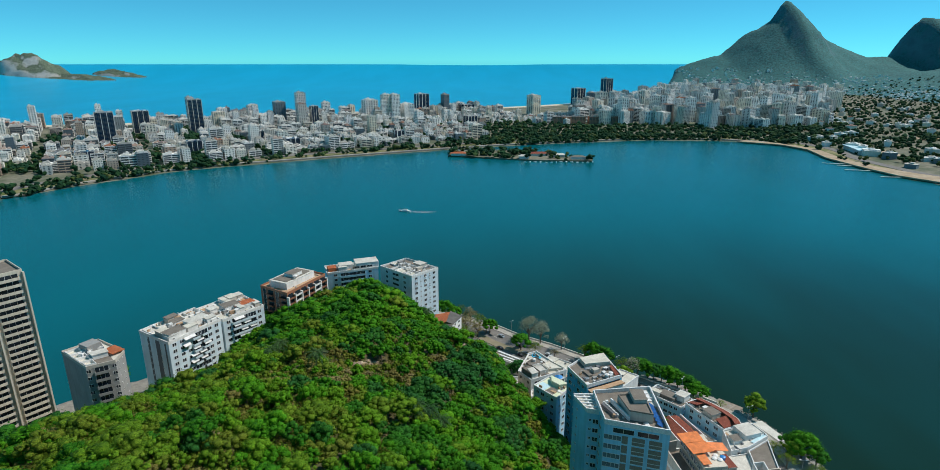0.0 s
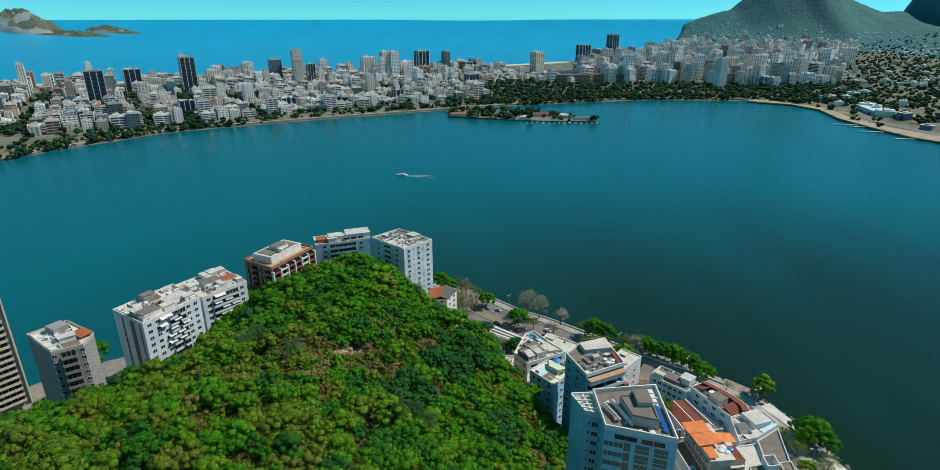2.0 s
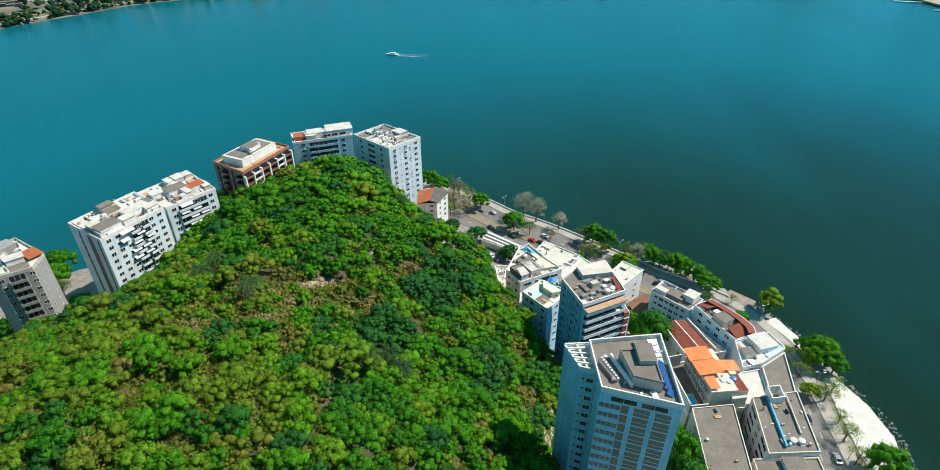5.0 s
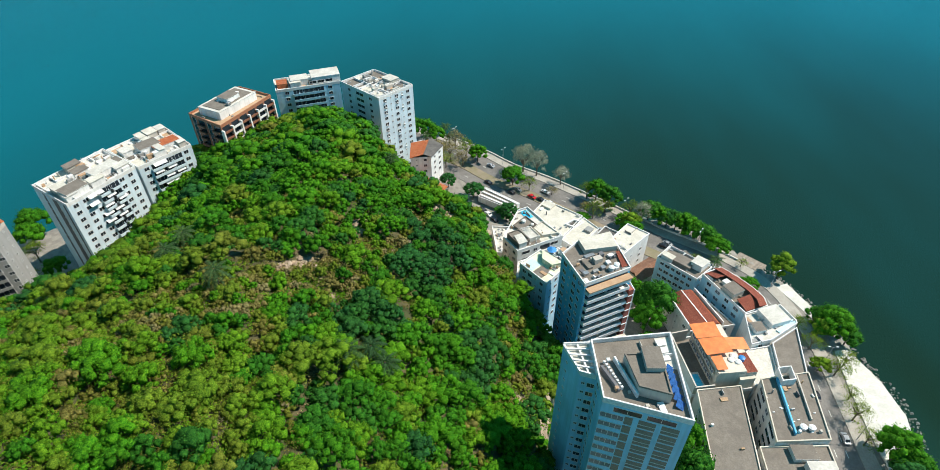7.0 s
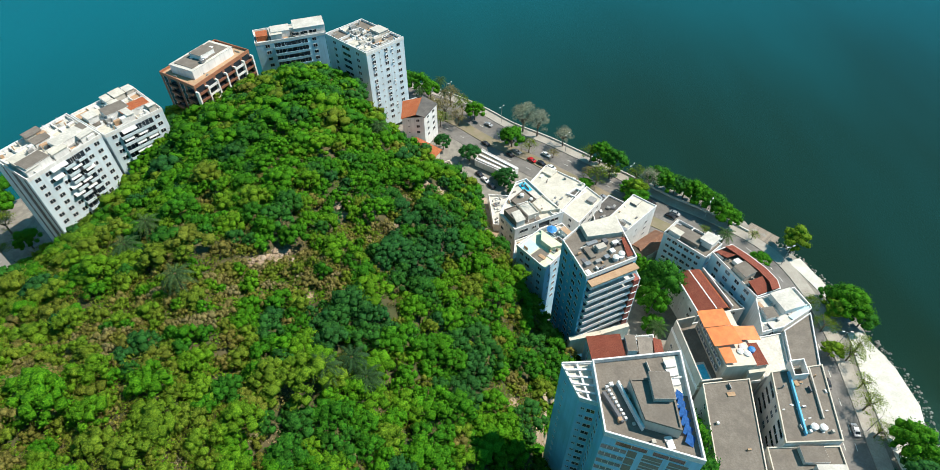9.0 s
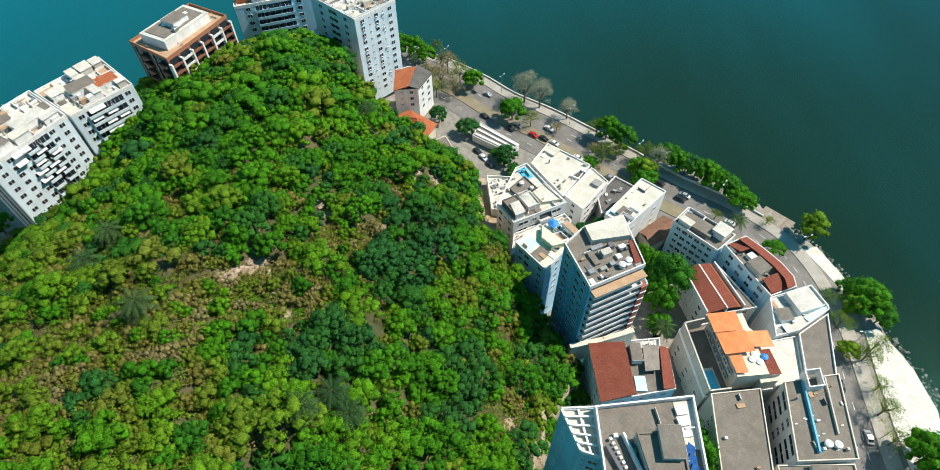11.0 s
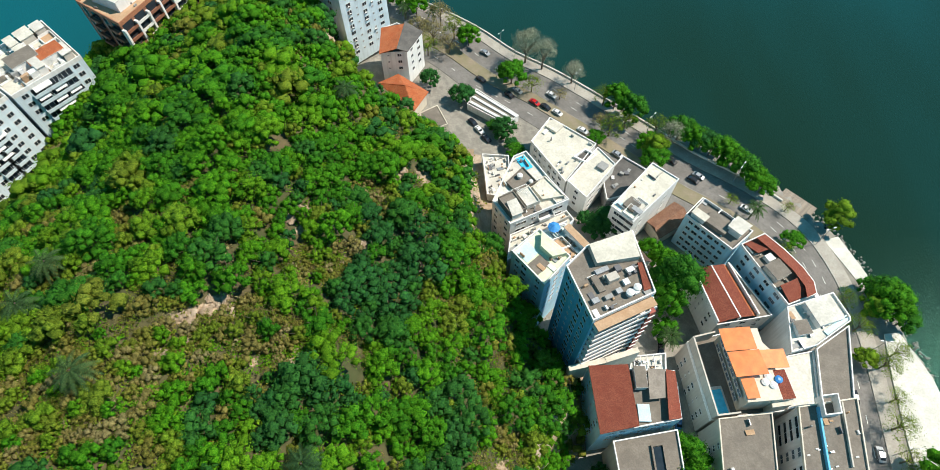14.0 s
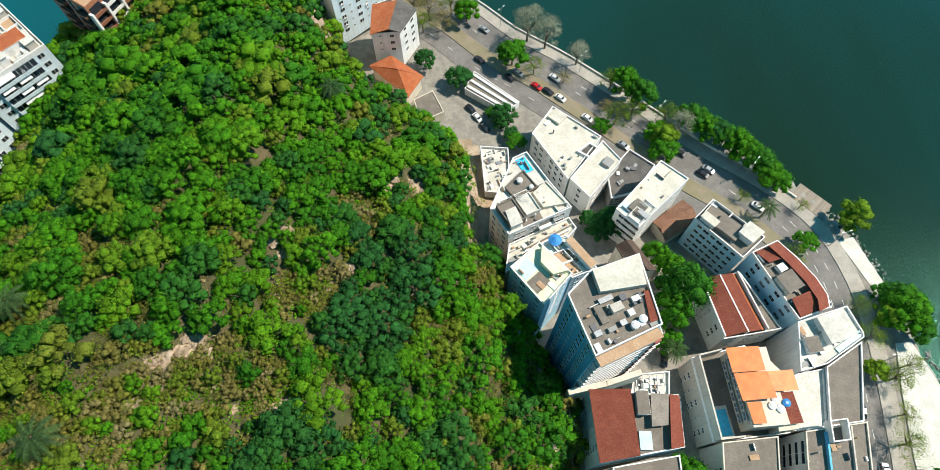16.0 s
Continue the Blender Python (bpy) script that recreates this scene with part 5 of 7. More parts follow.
# building with pale green and blue roofs
gh = building("apartment_building", [(33, 193.2), (39.9, 201.2), (32.4, 209.2), (25.3, 202.5)], 7, 37, M_BLUEW, R_GREEN, "pale blue building with light green and blue roof terraces", 3.0, 0.7,
              {3: (cols([W, D, S, W]), 0, 8), 0: (cols([S, W, S]), 0, 6)}, M_TRIM)
b = gh.location
for q, z, mtl, nm in ((((26.2, 202.6), (29, 199.4), (32, 202.4), (29.2, 205.6)), 29.45, R_BLUE, "blue_terrace"), (((29.2, 198.9), (31.6, 196), (34.8, 199.2), (32.3, 201.8)), 29.5, R_GREY, "grey_terrace"), (((32.4, 203.4), (35.2, 200.3), (38.8, 201.4), (32.8, 207.7)), 31.2, R_GREEN, "raised_roof")):
    bm = bmesh.new()
    prism(bm, [(x - b.x, y - b.y) for x, y in q], 28.5, z)
    part(nm, bm, mtl, gh)
gt = building("terrace_building", [(40.2, 201.0), (46.4, 203.7), (39.5, 212.5), (32.8, 209.6)], 6, 34.5, M_WHITE, R_MINT, "white building with a mint roof terrace", 3.0, 0.8, {0: (cols([W, W]), 0, 5)}, M_TRIM)
block(gt, 41.5, 43.3, 202.5, 211.5, 33.8, 36.2, M_WHITE, "long_shed", turn=38, cap=R_TERR)
um = thing("parasol", 36.4, 210.3, 33.85, "bright blue parasol on a roof terrace", "parasol")
bm = bmesh.new()
tube(bm, 0, 0, 0, 2.2, 0.05, 0.05, 6)
part("pole", bm, M_METAL, um)
bm = bmesh.new()
tube(bm, 0, 0, 2.0, 2.9, 1.7, 0.05, 8)
part("canopy", bm, plain("parasol_cloth", (0.03, 0.25, 0.62), 0.7), um)

# white building with a roof pool
w1 = building("apartment_building", [(25.3, 213), (41.5, 221.2), (36, 229), (30.3, 238), (26.6, 236), (20.6, 220.4)], 6, 33, M_WHITE, R_WHITE, "white building with grey and white roof terraces and a pool", 3.0, 0.8,
              {0: (cols(["wide_window", W, "pale_balcony", WW]), 0, 8), 5: (cols([W, S, W]), 0, 8)}, M_TRIM)
for q, z, mtl, nm in ((((22.0, 220.3), (25.6, 214.8), (29.6, 216.9), (26.2, 222.6)), 34.3, R_GREY, "raised_roof"), (((27.0, 222.6), (29.8, 218), (33.4, 219.8), (30.5, 224.9)), 33.7, R_WHITE, "raised_roof"), (((24.4, 226.5), (27, 223.2), (33, 226.8), (29.2, 232)), 33.0, R_GREY, "grey_terrace"),
                      (((31.5, 224.8), (34.2, 220.6), (40.3, 222), (35, 228.6)), 33.2, R_CREAM, "pale_terrace")):
    bm = bmesh.new()
    prism(bm, [(x - w1.location.x, y - w1.location.y) for x, y in q], 25.8, z - 6)
    ring(bm, [(x - w1.location.x, y - w1.location.y) for x, y in q], 0.25, z - 6, z - 5.6)
    part(nm, bm, mtl, w1)
bm = bmesh.new()
prism(bm, [(x - w1.location.x, y - w1.location.y) for x, y in ((27.2, 235.4), (29.6, 236.8), (32.1, 232.6), (29.7, 231.2))], 25.6, 26.45)
part("pool_water", bm, M_POOL, w1, "bright turquoise pool water")
tank(w1, 28.2, 228.4, 33.0, 0.8, 1.0)
tank(w1, 31.2, 226.6, 33.0, 0.6, 0.8)

# stepped terraces, yard and low house filling the gaps between the blocks
tb = building("terrace_building", [(24.6, 204.6), (32.2, 210.6), (39.6, 213.4), (43.2, 217.6), (41.4, 220.6), (25.6, 212.4)], 6, 28.5, M_BEIGE, R_CREAM, "stepped pale terraces between two white buildings", 3.0, 0.8, {}, M_TRIM)
for k in range(4):
    beam(tb, (27.0 + k * 0.9, 206.6 + k * 1.5), (39.6 + k * 0.8, 213.6 + k * 1.6), 28.0, 0.3, 1.0 + 0.3 * (k % 2), "terrace_wall", M_BEIGE if k % 2 else M_TRIM)
beam(tb, (31.5, 211.4), (40.2, 215.4), 27.8, 1.4, 0.35, "tiled_path", R_TERR)
yw = building("walled_yard", [(17.9, 256.2), (26.8, 255.6), (27.2, 246), (26.2, 238.8), (19.6, 239.4)], 3, 9.2, M_WHITE2, R_WHITE, "white walled yard crowded with building rubble", 3.0, 1.0, {}, M_TRIM, "yard")
dk = building("house", [(56.0, 217.6), (60.3, 218.9), (65.9, 210.5), (60.1, 208.9)], 4, 18, M_CREAM, R_DARK, "low house with a dark brown pitched roof", 3.0, 0.3)
T_DARK = tile_mat("dark_brown_tiles", (0.11, 0.065, 0.045), 50, (0.17, 0.11, 0.08))
slope_roof(dk, [(55.6, 217.6), (58.2, 218.4), (63.2, 209.6), (59.9, 208.5)], [17.8, 20.0, 20.0, 17.8], T_DARK)
slope_roof(dk, [(58.2, 218.4), (60.7, 219.2), (66.4, 210.4), (63.2, 209.6)], [20.0, 17.8, 17.8, 20.0], T_DARK)

# broad white building with a light well
WX = [(44.5, 241.4), (55.7, 257.2), (41, 268.7), (34.1, 258)]
w2 = building("apartment_building", WX, 3, 14, M_WHITE2, R_CREAM, "broad low white building with a light well in its roof", 3.0, 0.6, {3: (cols([W, W, S, W, W, W]), 0, 3), 0: (cols([W, D, W, D]), 0, 3)}, M_TRIM)
b = w2.location
hole = [(48.6, 251.4), (51.6, 249.5), (54.6, 252.2), (51.8, 254.1)]
bm = bmesh.new()
ring(bm, [(x - b.x, y - b.y) for x, y in inset(ccw(hole), -0.6)], 0.6, 10.2, 11.3)
part("light_well_kerb", bm, M_TRIM, w2)
bm = bmesh.new()
prism(bm, [(x - b.x, y - b.y) for x, y in hole], 10.3, 10.5)
part("light_well", bm, R_DARK, w2)
block(w2, 40.0, 44.5, 262.4, 266.6, 13.4, 14.4, R_CREAM, "raised_roof", turn=-40)
w2b = building("apartment_building", [(50.5, 234.9), (61, 248.2), (55.9, 255.2), (45, 241.2)], 3, 14.6, M_WHITE, R_CREAM, "white building with plain pale roof and wide windows", 3.0, 0.5, {3: (cols([W]), 0, 3), 0: (cols([WW, D, W]), 0, 3)}, M_TRIM)
block(w2b, 55.2, 58.2, 245.6, 248.4, 14.0, 15.2, M_GREY, "roof_hatch", turn=52)
w3 = building("apartment_building", [(58, 237.3), (65.5, 239.6), (72.7, 249.5), (65.3, 255.4), (57.5, 246)], 3, 10, M_GREY, R_DARK, "low grey building with a cluttered dark roof", 3.0, 0.7, {0: (cols([W, W]), 0, 2)}, M_TRIM)
for k in range(9):
    rr = random.Random(k)
    x, y = 62 + rr.uniform(-3, 5), 246 + rr.uniform(-4, 4)
    block(w3, x - 0.7, x + 0.7, y - 0.5, y + 0.5, 9.2, 9.5 + rr.random(), rr.choice([M_GREY, M_METAL, M_DGREY, M_TRIM]), "roof_plant", turn=k * 30)
w4 = building("apartment_building", [(62.2, 222.5), (78.2, 238.4), (71, 244.6), (56.4, 228.1)], 3, 20, M_WHITE, R_CREAM, "white block with a pale flat roof and terrace", 3.0, 0.5, {3: (cols([D, "strip_window"]), 0, 4), 0: (cols([W, S, W]), 1, 5)}, M_TRIM)
block(w4, 60.4, 64.6, 226.6, 230.4, 19.2, 20.6, R_GREY, "terrace_roof", turn=45)
bm = bmesh.new()
box(bm, -1.2, 1.2, -1.6, 1.6, 0, 0.3, 0, pose(58.9 - w4.location.x, 228.8 - w4.location.y, 16.4, 0, 0, 40))
part("pool_water", bm, R_BLUE, w4)
block(w4, 62.8, 64.4, 224.6, 227.8, 19.5, 20.9, M_METAL, "roof_plant", turn=45)

# low house with a faded tile roof
th = building("house", [(73.5, 224.4), (84.1, 231.7), (80.4, 238.3), (70.6, 230.6)], 3, 7.6, M_CREAM, T_BROWN, "low house with a faded brown tile roof", 3.0, 0.2)
slope_roof(th, [(73.3, 224.2), (84.3, 231.6), (82.4, 235), (71.9, 227.4)], [7.6, 7.6, 9.4, 9.4], T_BROWN)
slope_roof(th, [(71.9, 227.4), (82.4, 235), (80.4, 238.5), (70.3, 230.6)], [9.4, 9.4, 7.6, 7.6], T_BROWN)

# grey-roofed and curved buildings at the bend
r1 = building("apartment_building", [(89.7, 214.2), (97, 220.5), (84.6, 232.3), (78.5, 226.1)], 3, 19, M_BLUEW, R_DARK, "pale building with dark grey flat roof and many windows", 3.0, 0.6, {3: (cols([W, D, W, D, W, W]), 0, 5), 0: (cols([W, W]), 0, 5)}, M_TRIM)
block(r1, 83.6, 90.8, 220.4, 225.4, 18.4, 20.0, R_GREY, "raised_roof", turn=-44)
r2 = building("apartment_building", [(100, 196.3), (108.5, 199.7), (108.9, 203.2), (107.0, 208), (103.4, 213.6), (99.1, 218.7), (91.6, 215)], 3, 20.8, M_BLUEW, R_GREY, "curved apartment building with red tiled roof edge", 3.0, 0.6,
              {6: (cols([D, "curtain_window", D, "curtain_window"]), 0, 5)}, M_TRIM)
b = r2.location
outer = [(108.3, 199.9), (108.6, 203.2), (106.8, 207.8), (103.2, 213.3), (99.2, 218.2)]
for (x1, y1), (x2, y2) in zip(outer, outer[1:]):
    ix1, iy1, ix2, iy2 = x1 - 3.6, y1 - 2.0, x2 - 3.6, y2 - 2.0
    slope_roof(r2, [(x1, y1), (x2, y2), (ix2, iy2), (ix1, iy1)], [20.9, 20.9, 22.3, 22.3], T_RED)
slope_roof(r2, [(100.4, 196.9), (107.8, 199.8), (104.4, 204), (98.6, 201.4)], [20.9, 20.9, 22, 22], T_RED)
slope_roof(r2, [(92.4, 215), (99, 218), (99.6, 213.2), (95, 211.4)], [20.9, 20.9, 22, 22], T_RED)
block(r2, 96.4, 101.4, 203.6, 208.4, 20.2, 22.6, M_BEIGE, "stairhouse", turn=-62, cap=R_GREY)
block(r2, 97.2, 99.4, 209.2, 211.6, 20.2, 21.6, M_WHITE, "stairhouse", turn=-62)
rsb = building("house", [(81.8, 192.1), (97.3, 195.1), (89.3, 210.9), (77.9, 208.6)], 4, 16.4, M_WHITE, R_GREY, "white house with two long red tiled roofs", 3.0, 0.4, {0: (cols([W, D, W]), 0, 3), 3: (cols([W, S, W]), 0, 3)}, M_TRIM)
slope_roof(rsb, [(81.6, 192.4), (87.4, 193.6), (82.6, 209.2), (78, 208.3)], [16.6, 18.4, 18.4, 16.6], T_RED)
slope_roof(rsb, [(88.0, 193.6), (91.3, 194.2), (86.4, 209.9), (83.2, 209.3)], [18.2, 18.0, 18.0, 18.2], T_RED)
slope_roof(rsb, [(91.3, 194.2), (92.6, 194.5), (87.6, 210.2), (86.4, 209.9)], [18.0, 17.0, 17.0, 18.0], T_ORANGE)
for x0, y0, x1, y1 in ((87.6, 193.5, 82.9, 209.3), (92.9, 194.5, 87.9, 210.3), (81.5, 192.2, 77.8, 208.5)):
    u = Vector((x1 - x0, y1 - y0))
    bm = bmesh.new()
    box(bm, -u.length / 2, u.length / 2, -0.18, 0.18, 0, 2.2, 0, pose((x0 + x1) / 2 - rsb.location.x, (y0 + y1) / 2 - rsb.location.y, 12.2, 0, 0, math.degrees(math.atan2(u.y, u.x))))
    part("fire_wall", bm, M_TRIM, rsb)

# red-roofed building below the blue tower
rr = building("apartment_building", [(45, 160.3), (63.9, 164), (64.1, 175.3), (43.7, 175.8)], 7, 28, M_BLUEW, R_GREY, "pale blue building with red tiled roofs", 3.0, 0.5, {0: (cols([W, W, S, D, W, W]), 0, 3), 3: (cols([W, S, W]), 0, 5)}, M_TRIM)
slope_roof(rr, [(44.9, 160.2), (53.6, 161.9), (52.8, 176.2), (43.6, 176.1)], [28.2, 29.4, 29.4, 28.2], T_RED)
slope_roof(rr, [(60.5, 163.4), (63.8, 164.1), (64.1, 175.1), (61.6, 175.2)], [29.2, 28.2, 28.2, 29.2], T_RED)
slope_roof(rr, [(56.8, 168.0), (60.5, 168.4), (61.4, 175.2), (57.4, 175.3)], [29.2, 29.2, 29.2, 29.2], slab_mat("corrugated_roof", (0.2, 0.17, 0.14), (0.3, 0.26, 0.22), 0.7), "corrugated_roof")
beam(rr, (38.9, 175.4), (48.0, 177.6), 20.0, 1.3, 8.0, "ramp_wall", M_CREAM)
beam(rr, (47.8, 177.6), (56.2, 180.4), 20.0, 1.3, 8.0, "ramp_wall", M_CREAM)
block(rr, 54.0, 56.6, 170.6, 175.6, 27.6, 29.6, M_WHITE, "stairhouse", cap=R_GREY)
block(rr, 54.0, 56.8, 163.2, 167.2, 27.4, 28.2, R_BLUE, "glass_roof")
te = building("terrace_building", [(55.2, 176.4), (64.6, 176.4), (65.4, 182.6), (56.6, 181.6)], 6, 20, M_WHITE, R_WHITE, "low white terrace with plants and pergola", 3.0, 0.8)
for k in range(5):
    block(te, 56.4 + k * 1.7, 56.6 + k * 1.7, 177.2, 181.4, 21.4, 21.6, M_TRIM, "pergola_beam")
fl = building("apartment_building", [(49.9, 147), (64.3, 149.4), (64.2, 162.8), (48.8, 159.9)], 7, 23, M_BEIGE, R_GREY, "flat-roofed building with a long roof light", 3.0, 0.5, {0: (cols([W, W, W]), 0, 4)}, M_TRIM)
b = fl.location
bm = bmesh.new()
ring(bm, [(x - b.x, y - b.y) for x, y in ((57.6, 151.6), (60.6, 152.1), (60.4, 159.6), (57.4, 159.1))], 0.4, 15.4, 16.2)
part("roof_light_kerb", bm, R_GREY, fl)
bm = bmesh.new()
prism(bm, [(x - b.x, y - b.y) for x, y in ((58.1, 152.2), (60.1, 152.5), (59.9, 159), (57.9, 158.7))], 15.5, 15.75)
part("roof_light", bm, M_GLASS, fl)

# building with the orange awnings and a pool court
ob_ = building("apartment_building", [(74.6, 166.4), (93.1, 168.9), (93.6, 181), (86, 190), (72.3, 186.6)], 5, 18, M_BEIGE, R_GREY, "beige building with orange roof awnings and a pool court", 3.0, 1.0, {4: (cols([W, S, W, S, W]), 1, 5)}, M_TRIM)
b = ob_.location
bm = bmesh.new()
box(bm, -1.4, 1.4, -3.1, 3.1, 0, 0.25, 0, pose(77.6 - b.x, 171.0 - b.y, 12.15, 0, 0, 8))
part("pool_water", bm, M_POOL, ob_, "bright turquoise pool water")
bm = bmesh.new()
box(bm, -2.0, 2.0, -3.7, 3.7, 0, 0.18, 0, pose(77.5 - b.x, 171.2 - b.y, 12.1, 0, 0, 8))
part("pool_deck", bm, R_WHITE, ob_)
for (x0, y0), (x1, y1), h in (((74.8, 166.6), (72.6, 186.4), 17.0), ((72.6, 186.3), (78.4, 187.8), 17.0), ((74.8, 166.7), (80.8, 167.5), 16.2)):
    u = Vector((x1 - x0, y1 - y0))
    bm = bmesh.new()
    box(bm, -u.length / 2, u.length / 2, -0.2, 0.2, 11.5, h, 0, pose((x0 + x1) / 2 - b.x, (y0 + y1) / 2 - b.y, 0, 0, 0, math.degrees(math.atan2(u.y, u.x))))
    part("court_wall", bm, M_BEIGE, ob_)
bm = bmesh.new()
box(bm, -3.9, 4.6, -9.0, 9.2, 0, 7.6, 0, pose(84.4 - b.x, 178.3 - b.y, 12.0, 0, 0, 6))
part("upper_floor", bm, M_CREAM, ob_)
bm = bmesh.new()
prism(bm, [(x - b.x, y - b.y) for x, y in ((88.2, 168.5), (92.9, 169.2), (93.3, 180.8), (88.6, 186.2))], 12, 17.2)
part("side_wing", bm, M_CREAM, ob_)
facade(ob_, [(80.9, 169.0), (88, 170), (87, 186), (78.9, 187.0)], 3, 18.0, 3.2, 0, 2, cols([CW, CW, CW, CW, CW, CW]), M_CREAM, b)
for q, zs in ((((78.4, 181.2), (86.0, 181.8), (85.4, 187.6), (77.8, 187.2)), (25.6, 26.2, 26.2, 25.4)), (((79.4, 174.6), (87.2, 175.4), (86.2, 181.6), (78.6, 181.0)), (26.0, 26.6, 26.4, 25.6)), (((81.2, 169.6), (84.2, 169.8), (83.6, 174.6), (80.4, 174.3)), (25.4, 25.6, 26, 25.6)),
              (((87.4, 177.0), (93.4, 177.6), (93.0, 182.4), (86.4, 181.6)), (25.8, 25.0, 25.0, 25.8))):
    slope_roof(ob_, list(q), list(zs), M_TENT, "awning", 0.12)
block(ob_, 86.8, 93.0, 170.0, 177.0, 21.2, 23.6, M_BEIGE, "roof_room", turn=8, cap=T_RED)
for x, y, c in ((87.6, 175.4, M_TRIM), (88.4, 173.2, M_TRIM), (90.0, 174.6, M_TANK), (86.6, 173.9, M_TRIM)):
    tank(ob_, x, y, 23.7, 0.95, 1.2, c)
for k in range(4):
    block(ob_, 81.2 + k * 0.9, 81.3 + k * 0.9, 169.4, 172.6, 24.2, 24.35, M_TRIM, "pergola_beam")

# white complex by the avenue
wc = building("apartment_building", [(97.2, 183), (104.2, 185), (115, 191.9), (115.2, 193.2), (112.9, 200.1), (99.4, 195.6)], 3, 21, M_WHITE, R_WHITE, "bright white building with stepped flat roofs", 3.0, 0.7, {0: (cols([W]), 0, 4)}, M_TRIM)
block(wc, 104.4, 111.6, 190.6, 197.6, 20.2, 22.4, M_WHITE, "raised_roof", turn=18, cap=R_WHITE)
block(wc, 99.6, 103.2, 187.6, 191.4, 20.2, 21.8, M_WHITE, "stairhouse", turn=10, cap=R_GREY)
# pale blue strip standing in for the bluish shade below the white parapet
bm = bmesh.new()
box(bm, -4.4, 4.4, -0.7, 0.7, 0, 0.2, 0, pose(111.2 - wc.location.x, 190.8 - wc.location.y, 17.5, 0, 0, 33))
part("awning", bm, R_BLUE, wc)
building("apartment_building", [(101.8, 170.3), (110, 171.6), (114.8, 191.0), (104.4, 184.4)], 3, 20, M_WHITE2, R_GREY, "white-walled building with a brown-grey flat roof", 3.0, 0.6, {0: (cols([W, W]), 0, 4), 1: (cols([W, W, W, W]), 0, 5)}, M_TRIM)
building("apartment_building", [(93.7, 169.2), (101.5, 170.3), (104.1, 184.2), (97, 182.7), (94, 180.6)], 4, 19, M_WHITE2, R_WHITE, "white building with a stained white roof", 3.0, 0.6, {}, M_TRIM)

# long grey-roofed slabs
g1 = building("apartment_building", [(70.5, 126), (82, 126), (88.4, 167.6), (75.2, 166.0)], 5, 21, M_BEIGE, R_GREY, "long beige building with a stained grey-brown roof", 3.0, 0.4, {1: (cols([W, D, W, D, W, D, W, D, W]), 0, 5), 3: (cols([W, S, W, S, W, S]), 0, 5)}, M_CREAM)
g2 = building("apartment_building", [(90.6, 148.5), (105.2, 149.2), (108.8, 171.0), (94, 168.6)], 4, 23, M_WHITE2, R_GREY, "beige building with a stained grey-brown roof and roof court", 3.0, 0.5, {3: (cols(["strip_window", "curtain_window", "strip_window"]), 0, 6), 1: (cols([W, D, W, D]), 0, 6)}, M_CREAM)
b = g2.location
bm = bmesh.new()
ring(bm, [(x - b.x, y - b.y) for x, y in ((98.4, 166), (102.6, 166.6), (103, 171.4), (98.8, 170.8))], 0.3, 18.3, 21.4)
part("roof_court", bm, M_WHITE, g2)
block(g2, 97.2, 97.7, 150.5, 168.6, 22.4, 23.6, M_BLUE2, "dividing_wall", turn=-7)
block(g2, 103.4, 103.8, 155, 170, 22.4, 23.3, M_BEIGE, "dividing_wall", turn=-8)
for k in range(14):
    q = random.Random(k + 40)
    x, y = q.uniform(92.5, 106), q.uniform(151, 167)
    block(g2, x - 0.4, x + 0.4, y - 0.15, y + 0.15, 22.5, 22.75, M_TRIM, "roof_vent", turn=10)
tank(g2, 99.2, 152.6, 22.6, 0.95, 1.0)
tank(g2, 101.4, 152.4, 22.6, 0.95, 1.0)
g3 = building("apartment_building", [(84, 122), (102.6, 122), (105, 148.7), (86.6, 148.2)], 4, 21, M_WHITE2, R_GREY, "grey-roofed building with white roof rooms", 3.0, 0.5, {1: (cols([W, D, W, D]), 0, 5)}, M_CREAM)
block(g3, 96, 103, 138, 143, 20.2, 22.8, M_WHITE, "roof_room", cap=R_WHITE)
block(g3, 94, 100, 144, 148, 20.2, 22.0, M_WHITE, "roof_room", cap=R_GREY)

# house with tiled roof by the road, and its neighbour
hs = building("house", [(-19.2, 293.7), (-9.8, 294.8), (-4.9, 305.0), (-14.6, 310.2), (-19.8, 307.2)], 3, 19.2, M_WHITE, R_DARK, "white house with grey slope and orange tiled roof", 3.0, 0.3, {1: (cols([W, D]), 0, 4), 0: (cols([S, W]), 0, 3)}, M_WHITE)
slope_roof(hs, [(-19.6, 293.3), (-13.2, 294.1), (-11.4, 307.6), (-20.2, 307.2)], [19.2, 20.9, 20.9, 19.2], T_ORANGE)
slope_roof(hs, [(-13.2, 294.1), (-9.4, 294.4), (-4.5, 305.2), (-11.4, 308.9)], [20.9, 19.3, 19.3, 20.9], R_DARK, "slate_roof")
oh = building("house", [(-7.2, 275.4), (-2.8, 283.4), (-13.6, 291.6), (-19.6, 287.6)], 4, 10.4, M_CREAM, T_ORANGE, "small house with an orange hipped tile roof", 3.0, 0.2)
for a, c in (((-6.4, 274.4), (-1.8, 283.8)), ((-1.8, 283.8), (-13.6, 292.8)), ((-13.6, 292.8), (-20.8, 288)), ((-20.8, 288), (-6.4, 274.4))):
    slope_roof(oh, [a, c, (-10.4, 284), (-10.0, 283.4)], [10.2, 10.2, 13.2, 13.2], T_ORANGE)
building("garage", [(-1.6, 266.5), (5.6, 270.5), (1.4, 279.5), (-4.8, 275.5)], 4, 8, M_CREAM, R_GREY, "low garage with a pale flat roof", 3.0, 0.3)

